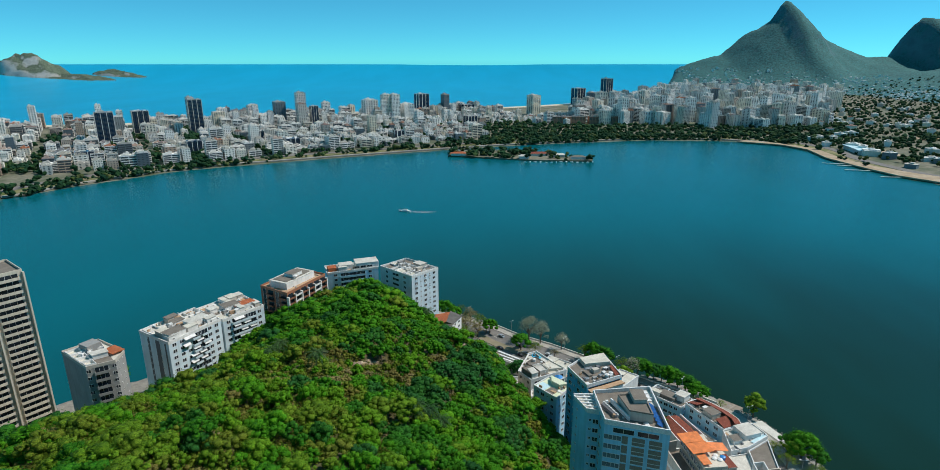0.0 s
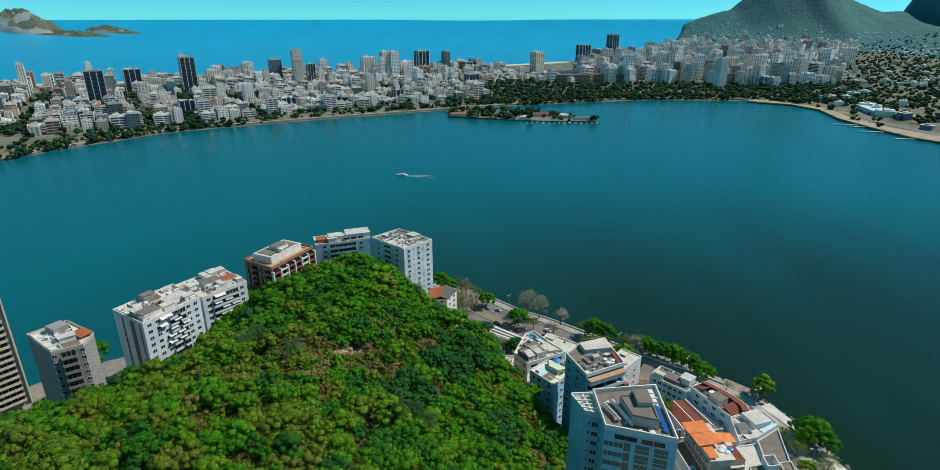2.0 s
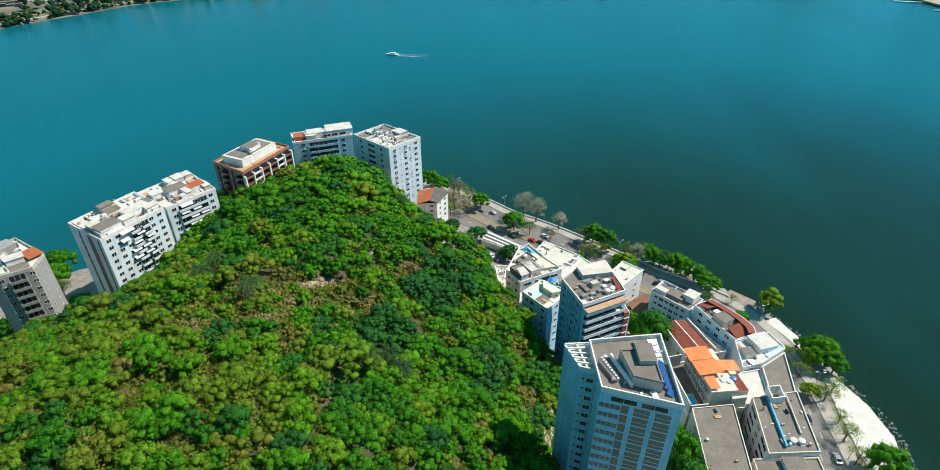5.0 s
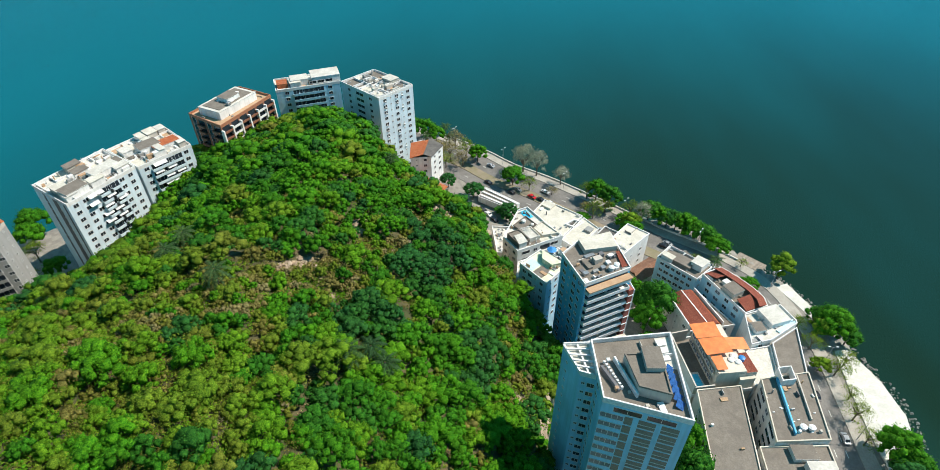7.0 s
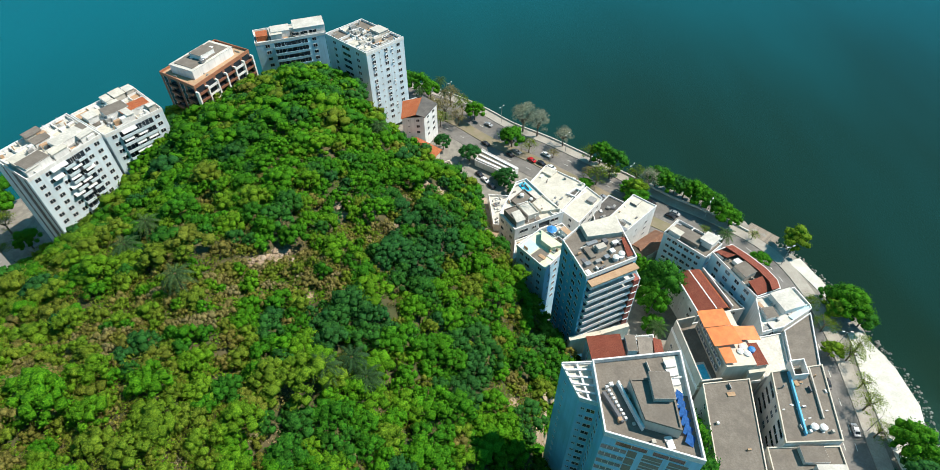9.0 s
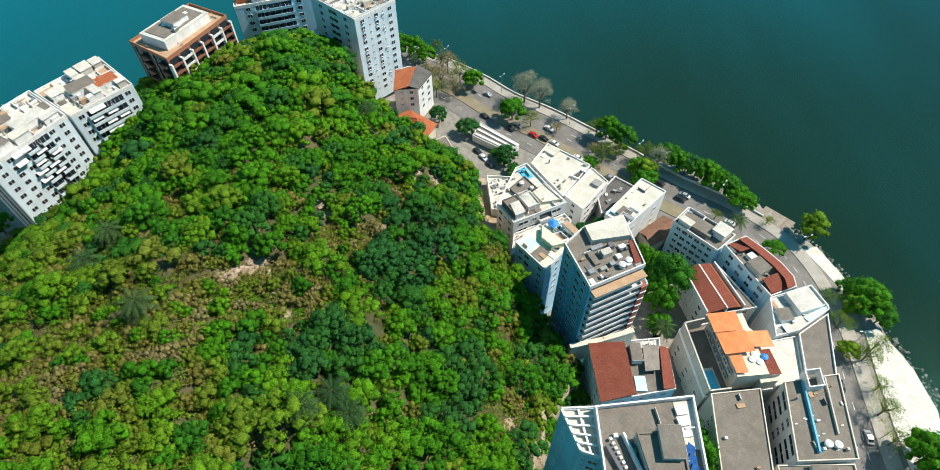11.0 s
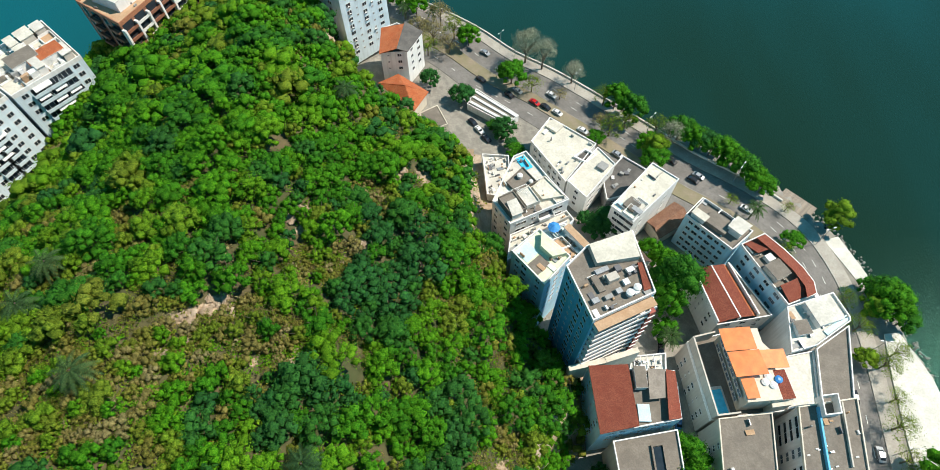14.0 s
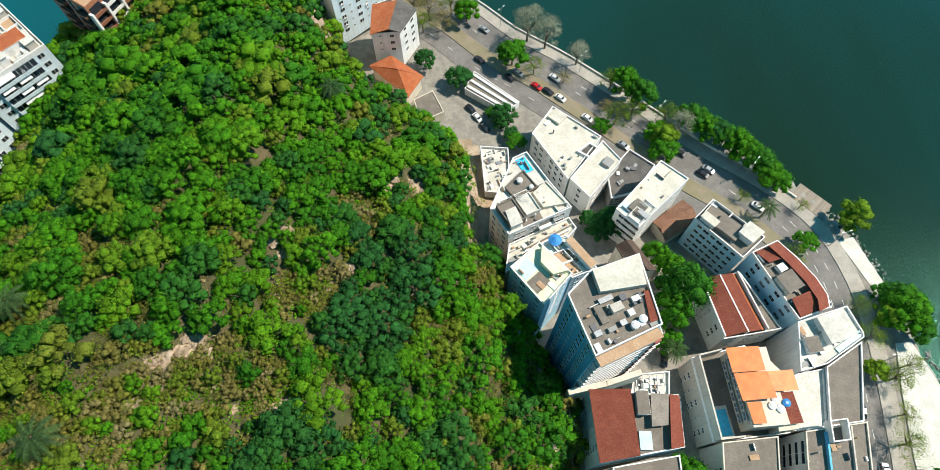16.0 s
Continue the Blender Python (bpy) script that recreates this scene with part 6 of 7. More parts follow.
# open shelter with pale beams beside the avenue
sh = building("shelter", [(26.6, 272.8), (31, 277.2), (15.4, 290.4), (12.2, 282.6)], 2.4, 5.6, M_WHITE2, R_GREY, "low white hall with pale roof beams", 3.0, 0.3, {}, M_TRIM, "hall")
for k in range(3):
    bm = bmesh.new()
    t0 = 0.12 + k * 0.38
    p, q = Vector((26.8, 273.2)).lerp(Vector((30.8, 276.9)), t0), Vector((12.6, 283)).lerp(Vector((15.4, 289.8)), t0)
    u = q - p
    c = (p + q) / 2
    box(bm, -u.length / 2, u.length / 2, -0.5, 0.5, 0, 0.4, 0, pose(c.x - sh.location.x, c.y - sh.location.y, 3.0, 0, 0, math.degrees(math.atan2(u.y, u.x))))
    part("roof_beam", bm, M_TRIM, sh)

# small things of lived-in roofs
def clutter(root, poly, z, n, seed, turn=0.0, high=1.2):
    g = random.Random(seed)
    xs_, ys_ = [p[0] for p in poly], [p[1] for p in poly]
    k = 0
    while k < n:
        x, y = g.uniform(min(xs_), max(xs_)), g.uniform(min(ys_), max(ys_))
        if not inside(inset(ccw(poly), 0.9), x, y):
            continue
        k += 1
        w, d, h = g.choice([(0.5, 0.5, 0.5), (1.0, 0.45, 0.7), (1.6, 0.25, 0.9), (0.7, 0.7, 1.0), (2.2, 1.2, 0.35), (0.35, 0.35, 1.4), (2.8, 0.18, 0.8)])
        block(root, x - w / 2, x + w / 2, y - d / 2, y + d / 2, z, z + h * g.uniform(0.6, high), g.choice([M_TRIM, M_GREY, M_METAL, M_BEIGE, M_WHITE, R_TERR, M_DGREY]), g.choice(["roof_box", "planter", "vent", "condenser"]), turn + g.choice([0, 90]))


clutter(w1, [(25.3, 213), (41.5, 221.2), (36, 229), (30.3, 238), (26.6, 236), (20.6, 220.4)], 32.25, 26, 1, 27)
clutter(yw, [(17.9, 256.2), (26.8, 255.6), (27.2, 246), (26.2, 238.8), (19.6, 239.4)], 8.25, 40, 41, 20, 1.0)
clutter(tb, [(24.6, 204.6), (32.2, 210.6), (39.6, 213.4), (43.2, 217.6), (41.4, 220.6), (25.6, 212.4)], 27.75, 22, 42, 27)
clutter(gh, [(33, 193.2), (39.9, 201.2), (32.4, 209.2), (25.3, 202.5)], 36.35, 12, 2, 45)
clutter(gt, [(40.2, 201.0), (46.4, 203.7), (39.5, 212.5), (32.8, 209.6)], 33.75, 16, 3, 38)
clutter(w2, WX, 13.45, 10, 4, 50)
clutter(w4, [(62.2, 222.5), (78.2, 238.4), (71, 244.6), (56.4, 228.1)], 19.55, 9, 5, 45)
clutter(r1, [(89.7, 214.2), (97, 220.5), (84.6, 232.3), (78.5, 226.1)], 18.45, 7, 6, 45)
clutter(r2, [(100, 196.3), (104.5, 199.7), (99, 212), (91.6, 215)], 20.25, 14, 7, 30)
clutter(wc, [(97.2, 183), (104.2, 185), (115, 191.9), (115.2, 193.2), (112.9, 200.1), (99.4, 195.6)], 20.35, 14, 8, 20)
clutter(mt, [(40.7, 177.7), (54.5, 184.4), (51.5, 192), (37.5, 190.4)], 51.15, 16, 9, 26)
clutter(nt, [(34.2, 127), (49.3, 122.3), (50.2, 142.5), (34, 140.5)], 71.95, 14, 10, 8)
clutter(te, [(55.2, 176.4), (64.6, 176.4), (65.4, 182.6), (56.6, 181.6)], 19.25, 18, 12, 0)
clutter(g2, [(90.6, 148.5), (105.2, 149.2), (108.8, 171.0), (94, 168.6)], 22.55, 10, 13, 8)
clutter(g1, [(70.5, 126), (82, 126), (88.4, 167.6), (75.2, 166.0)], 20.65, 5, 14, 8)

def terraces(root, quad, z, nu, nv, seed, floors=None, rooms=0.2):
    """Divides a flat roof into terraces with low walls, some with a small room."""
    g = random.Random(seed)
    b = root.location
    A, B, C, E = [Vector(q) for q in quad]

    def at(u, v):
        return A.lerp(B, u).lerp(E.lerp(C, u), v)
    us = [0.03 + 0.94 * k / nu + (g.uniform(-0.25, 0.25) / nu if 0 < k < nu else 0) for k in range(nu + 1)]
    for i in range(nu):
        cut = [0.04] + [0.04 + 0.92 * k / nv + g.uniform(-0.2, 0.2) / nv for k in range(1, nv)] + [0.96]
        for j in range(nv):
            q = [at(us[i], cut[j]), at(us[i + 1], cut[j]), at(us[i + 1], cut[j + 1]), at(us[i], cut[j + 1])]
            loc = [(v.x - b.x, v.y - b.y) for v in q]
            bm = bmesh.new()
            up = g.uniform(0.06, 0.2)
            prism(bm, loc, z - b.z, z - b.z + up)
            part("terrace_floor", bm, g.choice(floors or [R_CREAM, R_WHITE, R_GREY, R_TERR, R_CREAM]), root)
            r = g.random()
            if r < rooms:
                bm = bmesh.new()
                rm = inset(ccw(loc), 0.5)
                h = g.uniform(2.0, 2.9)
                prism(bm, rm, z - b.z, z - b.z + h)
                part("roof_room", bm, g.choice([M_WHITE, M_WHITE, M_BEIGE]), root)
                bm = bmesh.new()
                prism(bm, inset(ccw(loc), 0.25), z - b.z + h, z - b.z + h + 0.2)
                part("room_roof", bm, g.choice([R_WHITE, R_GREY, R_WHITE, R_CREAM]), root)
            elif r < 0.75:
                bm = bmesh.new()
                ring(bm, loc, 0.18, z - b.z, z - b.z + g.uniform(0.7, 1.2))
                part("terrace_wall", bm, M_WHITE if g.random() < 0.75 else M_TRIM, root)
                if g.random() < 0.3:
                    c = (q[0] + q[2]) / 2
                    for k in range(5):
                        block(root, c.x - 1.4 + k * 0.6, c.x - 1.28 + k * 0.6, c.y - 1.3, c.y + 1.3, z + 2.1, z + 2.25, M_TRIM, "pergola_beam", 45)


terraces(r1, [(89.7, 214.2), (97, 220.5), (84.6, 232.3), (78.5, 226.1)], 18.45, 2, 3, 31, [R_GREY, R_DARK, R_GREY], 0.15)
terraces(w4, [(62.2, 222.5), (68, 228.5), (62, 234.5), (56.4, 228.1)], 19.5, 2, 2, 33, [R_WHITE, R_CREAM], 0.1)
terraces(gt, [(40.2, 201.0), (46.4, 203.7), (39.5, 212.5), (32.8, 209.6)], 33.72, 2, 3, 35, [R_MINT, R_TERR, R_CREAM], 0.0)
terraces(w1, [(25.3, 213), (41.5, 221.2), (35.5, 229.5), (22.3, 222.5)], 32.2, 4, 2, 36, [R_WHITE, R_GREY, R_CREAM], 0.12)
# ---- row of apartment buildings behind the wood ----
l0 = building("apartment_tower", [(-206, 194), (-184, 223.5), (-200, 236), (-222, 206)], 6, 78, M_CREAM, R_GREY, "tall cream tower with long rows of balconies", 2.85, 1.0, {0: (cols(["long_balcony", "long_balcony", "long_balcony"], 0.0, 1.0), 0, 24), 1: (cols([W, S, W]), 0, 20)}, M_CREAM)
b = l0.location
for u in (0.0, 0.335, 0.665, 1.0):
    bm = bmesh.new()
    p = Vector((-206, 194)).lerp(Vector((-184, 223.5)), u)
    box(bm, -0.3, 0.3, -1.5, 0.1, 0, 71, 0, pose(p.x - b.x, p.y - b.y, 0, 0, 0, 53.3))
    part("fin_wall", bm, M_CREAM, l0)
block(l0, -208, -198, 208, 219, 77, 80.5, M_CREAM, "lift_house", turn=53)
l1 = building("apartment_building", [(-142.6, 191.7), (-134.9, 197.1), (-136, 205), (-152, 214.5), (-160, 204)], 6, 51, M_GREY, R_CREAM, "grey building with dark balconies and orange roof patch", 3.0, 0.9,
              {0: ([(0.5, "balcony"), (0.06, W), (0.94, W)], 0, 12), 1: (cols([S, S]), 0, 10)}, M_BEIGE)
bm = bmesh.new()
box(bm, -3.4, 3.4, -2.4, 2.4, 0, 0.3, 0, pose(-140 - l1.location.x, 204.8 - l1.location.y, 45.0, 0, 0, -30))
part("tiled_patch", bm, T_ORANGE, l1, "orange tiled roof patch")
block(l1, -153, -147.5, 204, 209.5, 50.2, 53.2, M_GREY, "lift_house", turn=-28)
for k in range(7):
    q = random.Random(k + 7)
    x, y = -153 + q.uniform(0, 8), 200 + q.uniform(0, 7)
    block(l1, x - 0.9, x + 0.9, y - 0.6, y + 0.6, 50.1, 50.5 + q.random() * 1.5, q.choice([M_TRIM, M_BEIGE, M_METAL]), "roof_plant", turn=k * 40)
for nm, P, z1, lb, ss in (("a", [(-127.4, 220.9), (-115.2, 244.8), (-133, 257.2), (-146, 232.4)], 46, "long white building with windows, awnings and cluttered roof terraces", {0: (cols([D, D, D, "balcony", "balcony", D, D], 0.03, 0.97), 0, 12), 3: (cols([S, S]), 0, 8)}),
                          ("b", [(-114.6, 245.6), (-101.3, 262.3), (-119.1, 277.6), (-132.4, 258)], 45, "white building with dark balconies and an orange roof patch", {0: (cols([D, "balcony", "balcony", "balcony", D], 0.03, 0.97), 0, 12), 1: (cols([W, S, W]), 0, 10)})):
    lb_ = building("apartment_building", P, 5, z1, M_COOL, R_CREAM, lb, 3.0, 1.0, ss, M_WHITE2)
    q = random.Random(11 if nm == "a" else 12)
    c = Vector((sum(p[0] for p in P) / 4, sum(p[1] for p in P) / 4))
    for k in range(46):
        e = Vector(P[0]).lerp(Vector(P[1]), q.uniform(0.06, 0.94)).lerp(Vector(P[3]).lerp(Vector(P[2]), 0.5), q.uniform(0.08, 0.85))
        w, d, h = q.uniform(0.8, 3.0), q.uniform(0.7, 2.0), q.uniform(0.4, 2.6)
        block(lb_, e.x - w / 2, e.x + w / 2, e.y - d / 2, e.y + d / 2, z1 - 0.95, z1 - 0.9 + h, q.choice([M_WHITE, M_TRIM, M_BEIGE, M_GREY, R_TERR, M_WHITE, R_GREY]), "roof_plant", turn=58 if nm == "a" else 50)
    terraces(lb_, P, z1 - 0.96, 5, 4, 50 if nm == "a" else 53, None, 0.22)
    e = Vector(P[0]).lerp(Vector(P[2]), 0.2 if nm == "a" else 0.42)
    block(lb_, e.x - 4, e.x + 4, e.y - 3, e.y + 3, z1 - 0.9, z1 + 1.9, M_WHITE, "penthouse", turn=62 if nm == "a" else 50, cap=R_GREY)
    e = Vector(P[1]).lerp(Vector(P[3]), 0.3)
    block(lb_, e.x - 5, e.x + 5, e.y - 2.6, e.y + 2.6, z1 - 0.9, z1 + 1.7, M_WHITE, "penthouse", turn=62 if nm == "a" else 50, cap=R_WHITE if nm == "a" else T_ORANGE)
    q = random.Random(3)
    for k in range(10):
        facade(lb_, P, 0, z1 - 1 - 3.0 * (1 + k % 5), 3.0, 0, 1, [(q.uniform(0.3, 0.75), "awning")], M_WHITE, lb_.location)
# dark recessed strips on the end wall of the long white building
LONGA = [o for o in bpy.data.objects if o.get("label", "").startswith("long white building")][0]
for u, w in ((0.3, 1.6), (0.62, 3.2), (0.88, 1.0)):
    p = Vector((-146, 232.4)).lerp(Vector((-127.4, 220.9)), u)
    bm = bmesh.new()
    box(bm, -w / 2, w / 2, -0.05, 0.06, 0, 39.5, 0, pose(p.x - LONGA.location.x, p.y - LONGA.location.y, 0, 0, 0, -31.7 + 180))
    part("wall_strip", bm, M_DGREY, LONGA, "dark grey wall strip")
l3 = building("apartment_building", [(-93.7, 275.2), (-81, 303.5), (-97.7, 312), (-111, 286)], 5, 46, M_BROWN, R_TERR, "brown and white apartment building with terraces and penthouse", 3.0, 1.0,
              {0: (cols(["rail_balcony", "pale_balcony", "rail_balcony"] * 2, 0.0, 1.0), 0, 12), 3: (cols(["glass_strip", "rail_balcony", "glass_strip", "rail_balcony"], 0.02, 0.98), 0, 12)}, plain("terracotta_rail", (0.36, 0.15, 0.08), 0.7))
b = l3.location
for u in (0.0, 0.167, 0.333, 0.5, 0.667, 0.833, 1.0):
    bm = bmesh.new()
    p = Vector((-93.7, 275.2)).lerp(Vector((-81, 303.5)), u)
    box(bm, -0.35, 0.35, -1.35, 0.1, 0, 38.6, 0, pose(p.x - b.x, p.y - b.y, 0, 0, 0, 66))
    part("pier", bm, M_WHITE, l3, "white pier")
block(l3, -107, -85.5, 287.6, 299.6, 45, 48.5, M_WHITE, "penthouse", turn=64, cap=R_WHITE)
block(l3, -105.6, -86.9, 288.8, 298.4, 48.6, 48.9, R_GREY, "penthouse_deck", turn=64)
block(l3, -99, -92, 290.5, 296.5, 48.9, 50.6, M_WHITE, "lift_house", turn=64, cap=R_GREY)
for k in range(9):
    q = random.Random(k + 77)
    x, y = -96 + q.uniform(-4, 4), 293.5 + q.uniform(-7, 7)
    block(l3, x - 0.9, x + 0.9, y - 0.7, y + 0.7, 48.9, 49.2 + q.random(), q.choice([M_TRIM, M_GREY, M_METAL]), "roof_plant", turn=64)
l4 = building("apartment_building", [(-84, 319), (-55.5, 329.5), (-60, 342), (-88.5, 331.5)], 4, 40.5, M_BLUEW, R_CREAM, "pale grey building with white penthouse", 3.0, 0.9, {0: (cols([D, "balcony", "long_balcony", "balcony", D]), 0, 10)}, M_WHITE)
block(l4, -70, -56.5, 328.5, 337.5, 39.7, 43.4, M_WHITE, "penthouse", turn=20, cap=R_WHITE)
block(l4, -79, -71, 325.5, 331.5, 39.7, 42.8, M_WHITE, "penthouse", turn=20, cap=R_WHITE)
block(l4, -85, -80, 322.5, 328, 39.7, 42, T_ORANGE, "terrace_room", turn=20)
facade(l4, [(-70.5, 325.0), (-57.6, 329.9), (-60, 337), (-73, 332)], 0, 39.7, 3.0, 0, 1, cols([WW, WW, WW]), M_WHITE, l4.location)
l5 = building("apartment_tower", [(-32.6, 303.2), (-18.6, 317.5), (-39, 334.5), (-52.8, 320.6)], 4, 44.5, M_COOL, R_GREY, "white apartment block with small dark windows and a cluttered roof", 3.0, 1.0,
              {0: (cols([D, S, D, S, D]), 0, 12), 3: (cols([D, "strip_window", D]), 0, 11)}, M_WHITE2)
facade(l5, [(-32.6, 303.2), (-18.6, 317.5), (-39, 334.5), (-52.8, 320.6)], 0, 44.5 - 1 - 3.4, -3.0, 0, 11, [(0.17, "air_conditioner"), (0.5, "air_conditioner"), (0.66, "air_conditioner")], M_WHITE, l5.location, 0.45)
for k in range(36):
    q = random.Random(k + 201)
    e = Vector((-32.6, 303.2)).lerp(Vector((-18.6, 317.5)), q.uniform(0.1, 0.9)).lerp(Vector((-46, 327.5)), q.uniform(0.05, 0.85))
    w, d = q.uniform(0.8, 3), q.uniform(0.6, 1.8)
    block(l5, e.x - w / 2, e.x + w / 2, e.y - d / 2, e.y + d / 2, 43.5, 43.8 + q.random() * 2, q.choice([M_TRIM, M_BEIGE, M_METAL, M_WHITE, M_GREY]), "roof_plant", turn=45)
terraces(l4, [(-84, 319), (-55.5, 329.5), (-60, 342), (-88.5, 331.5)], 39.62, 5, 2, 61, [R_CREAM, R_TERR, R_GREY, R_WHITE], 0.1)
terraces(l5, [(-32.6, 303.2), (-18.6, 317.5), (-39, 334.5), (-52.8, 320.6)], 43.52, 3, 4, 64, [R_GREY, R_CREAM, R_TERR, R_GREY], 0.16)
terraces(l1, [(-142.6, 191.7), (-134.9, 197.1), (-150, 213), (-159, 203)], 50.12, 2, 4, 66, [R_CREAM, R_GREY], 0.15)
clutter(l3, [(-93.7, 275.2), (-81, 303.5), (-97.7, 312), (-111, 286)], 45.05, 16, 16, 66)
clutter(l4, [(-84, 319), (-55.5, 329.5), (-60, 342), (-88.5, 331.5)], 39.65, 14, 15, 20)
clutter(l5, [(-32.6, 303.2), (-18.6, 317.5), (-39, 334.5), (-52.8, 320.6)], 43.55, 34, 21, 45, 1.6)
for o_ in [o for o in bpy.data.objects if o.get("label", "").startswith("long white building") or o.get("label", "").startswith("white building with dark balconies")]:
    if o_.location.y < 245:
        clutter(o_, [(-127.4, 220.9), (-115.2, 244.8), (-133, 257.2), (-146, 232.4)], 45.05, 60, 22, 62, 1.8)
    else:
        clutter(o_, [(-114.6, 245.6), (-101.3, 262.3), (-119.1, 277.6), (-132.4, 258)], 44.05, 44, 23, 52, 1.8)

# ---- trees ----
def ball(cuts):
    """A rounded cube of four-cornered faces."""
    bm = bmesh.new()
    bmesh.ops.create_cube(bm, size=2.0)
    if cuts:
        bmesh.ops.subdivide_edges(bm, edges=bm.edges[:], cuts=cuts, use_grid_fill=True)
    bm.verts.ensure_lookup_table()
    v = np.array([p.co.normalized()[:] for p in bm.verts])
    f = [tuple(p.index for p in q.verts) for q in bm.faces]
    bm.free()
    return v, f


BALL_V, BALL_F = ball(1)
CUBE = ball(0)


def crown(seed, r, h, lobes, leaves, size, sparse=False, small=0.3, heart=None):
    """A crown of many rounded tufts over a dome, ruffled with leaves: vertices and four-cornered faces."""
    g = np.random.RandomState(seed)
    co, fa = [], []
    n = 0
    hv, hf = heart or (BALL_V, [f for f in BALL_F if np.mean([BALL_V[i][2] for i in f]) > -0.6])
    for k in range(lobes):
        a, q = k * 2.4 + g.uniform(-0.5, 0.5), math.sqrt((k + 0.3) / lobes)
        z = math.sqrt(max(0, 1 - 0.92 * q * q))
        x, y, z = 0.76 * r * q * math.cos(a), 0.76 * r * q * math.sin(a), h * (0.22 + 0.52 * z * g.uniform(0.74, 1.14))
        s = r * small * g.uniform(0.7, 1.5)
        if not sparse:
            v = hv * g.uniform(0.72, 1.08, len(hv))[:, None] * s * (1, 1, 0.9) + (x, y, z)
            co += list(v)
            fa += [tuple(i + n for i in f) for f in hf]
            n += len(v)
        for i in range(leaves):
            d = g.normal(size=3)
            d[2] = abs(d[2]) - 0.2
            d /= np.linalg.norm(d)
            c = np.array((x, y, z)) + d * s * (g.uniform(0.3, 1.15) if sparse else g.uniform(0.85, 1.34)) * (1, 1, 0.9)
            nn = d + g.normal(size=3) * 0.5 + np.array((0, 0, 0.3))
            u = np.cross(nn, g.normal(size=3))
            u /= np.linalg.norm(u)
            v = np.cross(nn, u)
            v /= np.linalg.norm(v)
            w, l = size * g.uniform(0.4, 0.75), size * g.uniform(0.6, 1.15)
            co += [c - v * l * 0.5, c + u * w * 0.5, c + v * l * 0.5, c - u * w * 0.5]
            fa.append((n, n + 1, n + 2, n + 3))
            n += 4
    return np.array(co), np.array(fa)


# broad crowns, smaller ones, thin dry ones
KINDS = [crown(k, 3.5, 6.0, 19, 26, 0.36, small=0.24, heart=CUBE) for k in range(6)] + [crown(20 + k, 3.0, 5.0, 13, 26, 0.34, small=0.29, heart=CUBE) for k in range(4)] + [crown(40 + k, 3.0, 3.4, 14, 24, 0.28, k > 2, 0.23, CUBE) for k in range(4)]
COARSE = [crown(k, 3.5, 6.0, 15, 13, 0.46, small=0.28, heart=CUBE) for k in range(6)] + [crown(20 + k, 3.0, 5.0, 11, 15, 0.44, small=0.32, heart=CUBE) for k in range(4)] + [crown(40 + k, 3.0, 3.4, 10, 12, 0.4, k > 2, 0.28, CUBE) for k in range(4)]
# the largest crowns, with leaves as small as on the others
LARGE = [crown(60 + k, 3.5, 6.0, 30, 24, 0.24, small=0.19, heart=CUBE) for k in range(3)]
KINDS, COARSE = KINDS + LARGE, COARSE + COARSE[:3]
# stretches of the wood that look alike: brown scrub, olive, dark bluish, lime and lush green
ZONES = [(-47, 159, 13, "b"), (-37, 166, 9, "b"), (-22, 170, 9, "b"), (-16, 189, 7, "b"), (-9, 211, 6, "b"), (-116, 234, 13, "b"), (23, 153, 6, "b"), (-60, 138, 10, "b"),
         (4, 199, 9, "t"), (-4, 182, 8, "t"), (-15, 158, 8, "t"), (6, 177, 5, "l"), (25, 189, 5, "l"), (17, 143, 5, "l"), (-44, 181, 11, "g"), (-45, 236, 36, "g"), (-12, 217, 9, "g"), (8, 240, 12, "g"),
         (19, 201, 8, "o"), (-26, 268, 9, "o"), (-22, 232, 6, "o"), (10, 187, 6, "o"), (-60, 125, 34, "o"), (-95, 165, 26, "o")]


def zone_at(x, y):
    e = 1 + 0.45 * noise.noise((x * 0.11, y * 0.11, 4.0))
    for zx, zy, q, what in ZONES:
        if math.hypot(x - zx, y - zy) < q * e:
            return what
    return "m"


rs = np.random.RandomState(11)
TREES = []
cell = {}
for k in range(42000):
    x, y = rs.uniform(-215, 42), rs.uniform(66, 338)
    if not inside(HILL, x, y) or x < -45 - y * 0.75 or any(inside(f, x, y) for f in FOOT):
        continue
    what = zone_at(x, y)
    p = rs.rand()
    if what == "b":
        r = rs.uniform(0.45, 0.8) if p < 0.85 else rs.uniform(0.8, 1.1)
    elif what == "o":
        r = rs.uniform(0.6, 1.0) if p < 0.6 else rs.uniform(1.0, 1.4)
    else:
        r = rs.uniform(0.7, 1.05) if p < 0.5 else (rs.uniform(1.05, 1.5) if p < 0.82 else rs.uniform(1.5, 2.15))
    if any(math.hypot(x - a, y - c) < q + r for a, c, q in CLEAR):
        continue
    if 262 < y < 298 and x > -30 and gap(HILL, np.array([x]), np.array([y]))[0] < 2.0 + 2.4 * r:
        continue
    if 205 < y < 258 and x > 4 and gap(HILL, np.array([x]), np.array([y]))[0] < 4.0 + 2.2 * r:
        continue
    key = (int(x // 6), int(y // 6))
    near = [t for i in (-1, 0, 1) for j in (-1, 0, 1) for t in cell.get((key[0] + i, key[1] + j), [])]
    if any(math.hypot(x - t[0], y - t[1]) < (1.2 if what == "b" else 1.42) * (r + t[2]) for t in near):
        continue
    cell.setdefault(key, []).append((x, y, r))
    TREES.append((x, y, r, what))
tz = ground([v[0] for v in TREES], [v[1] for v in TREES])
co, fa, ti, n = [], [], [], 0
single = []
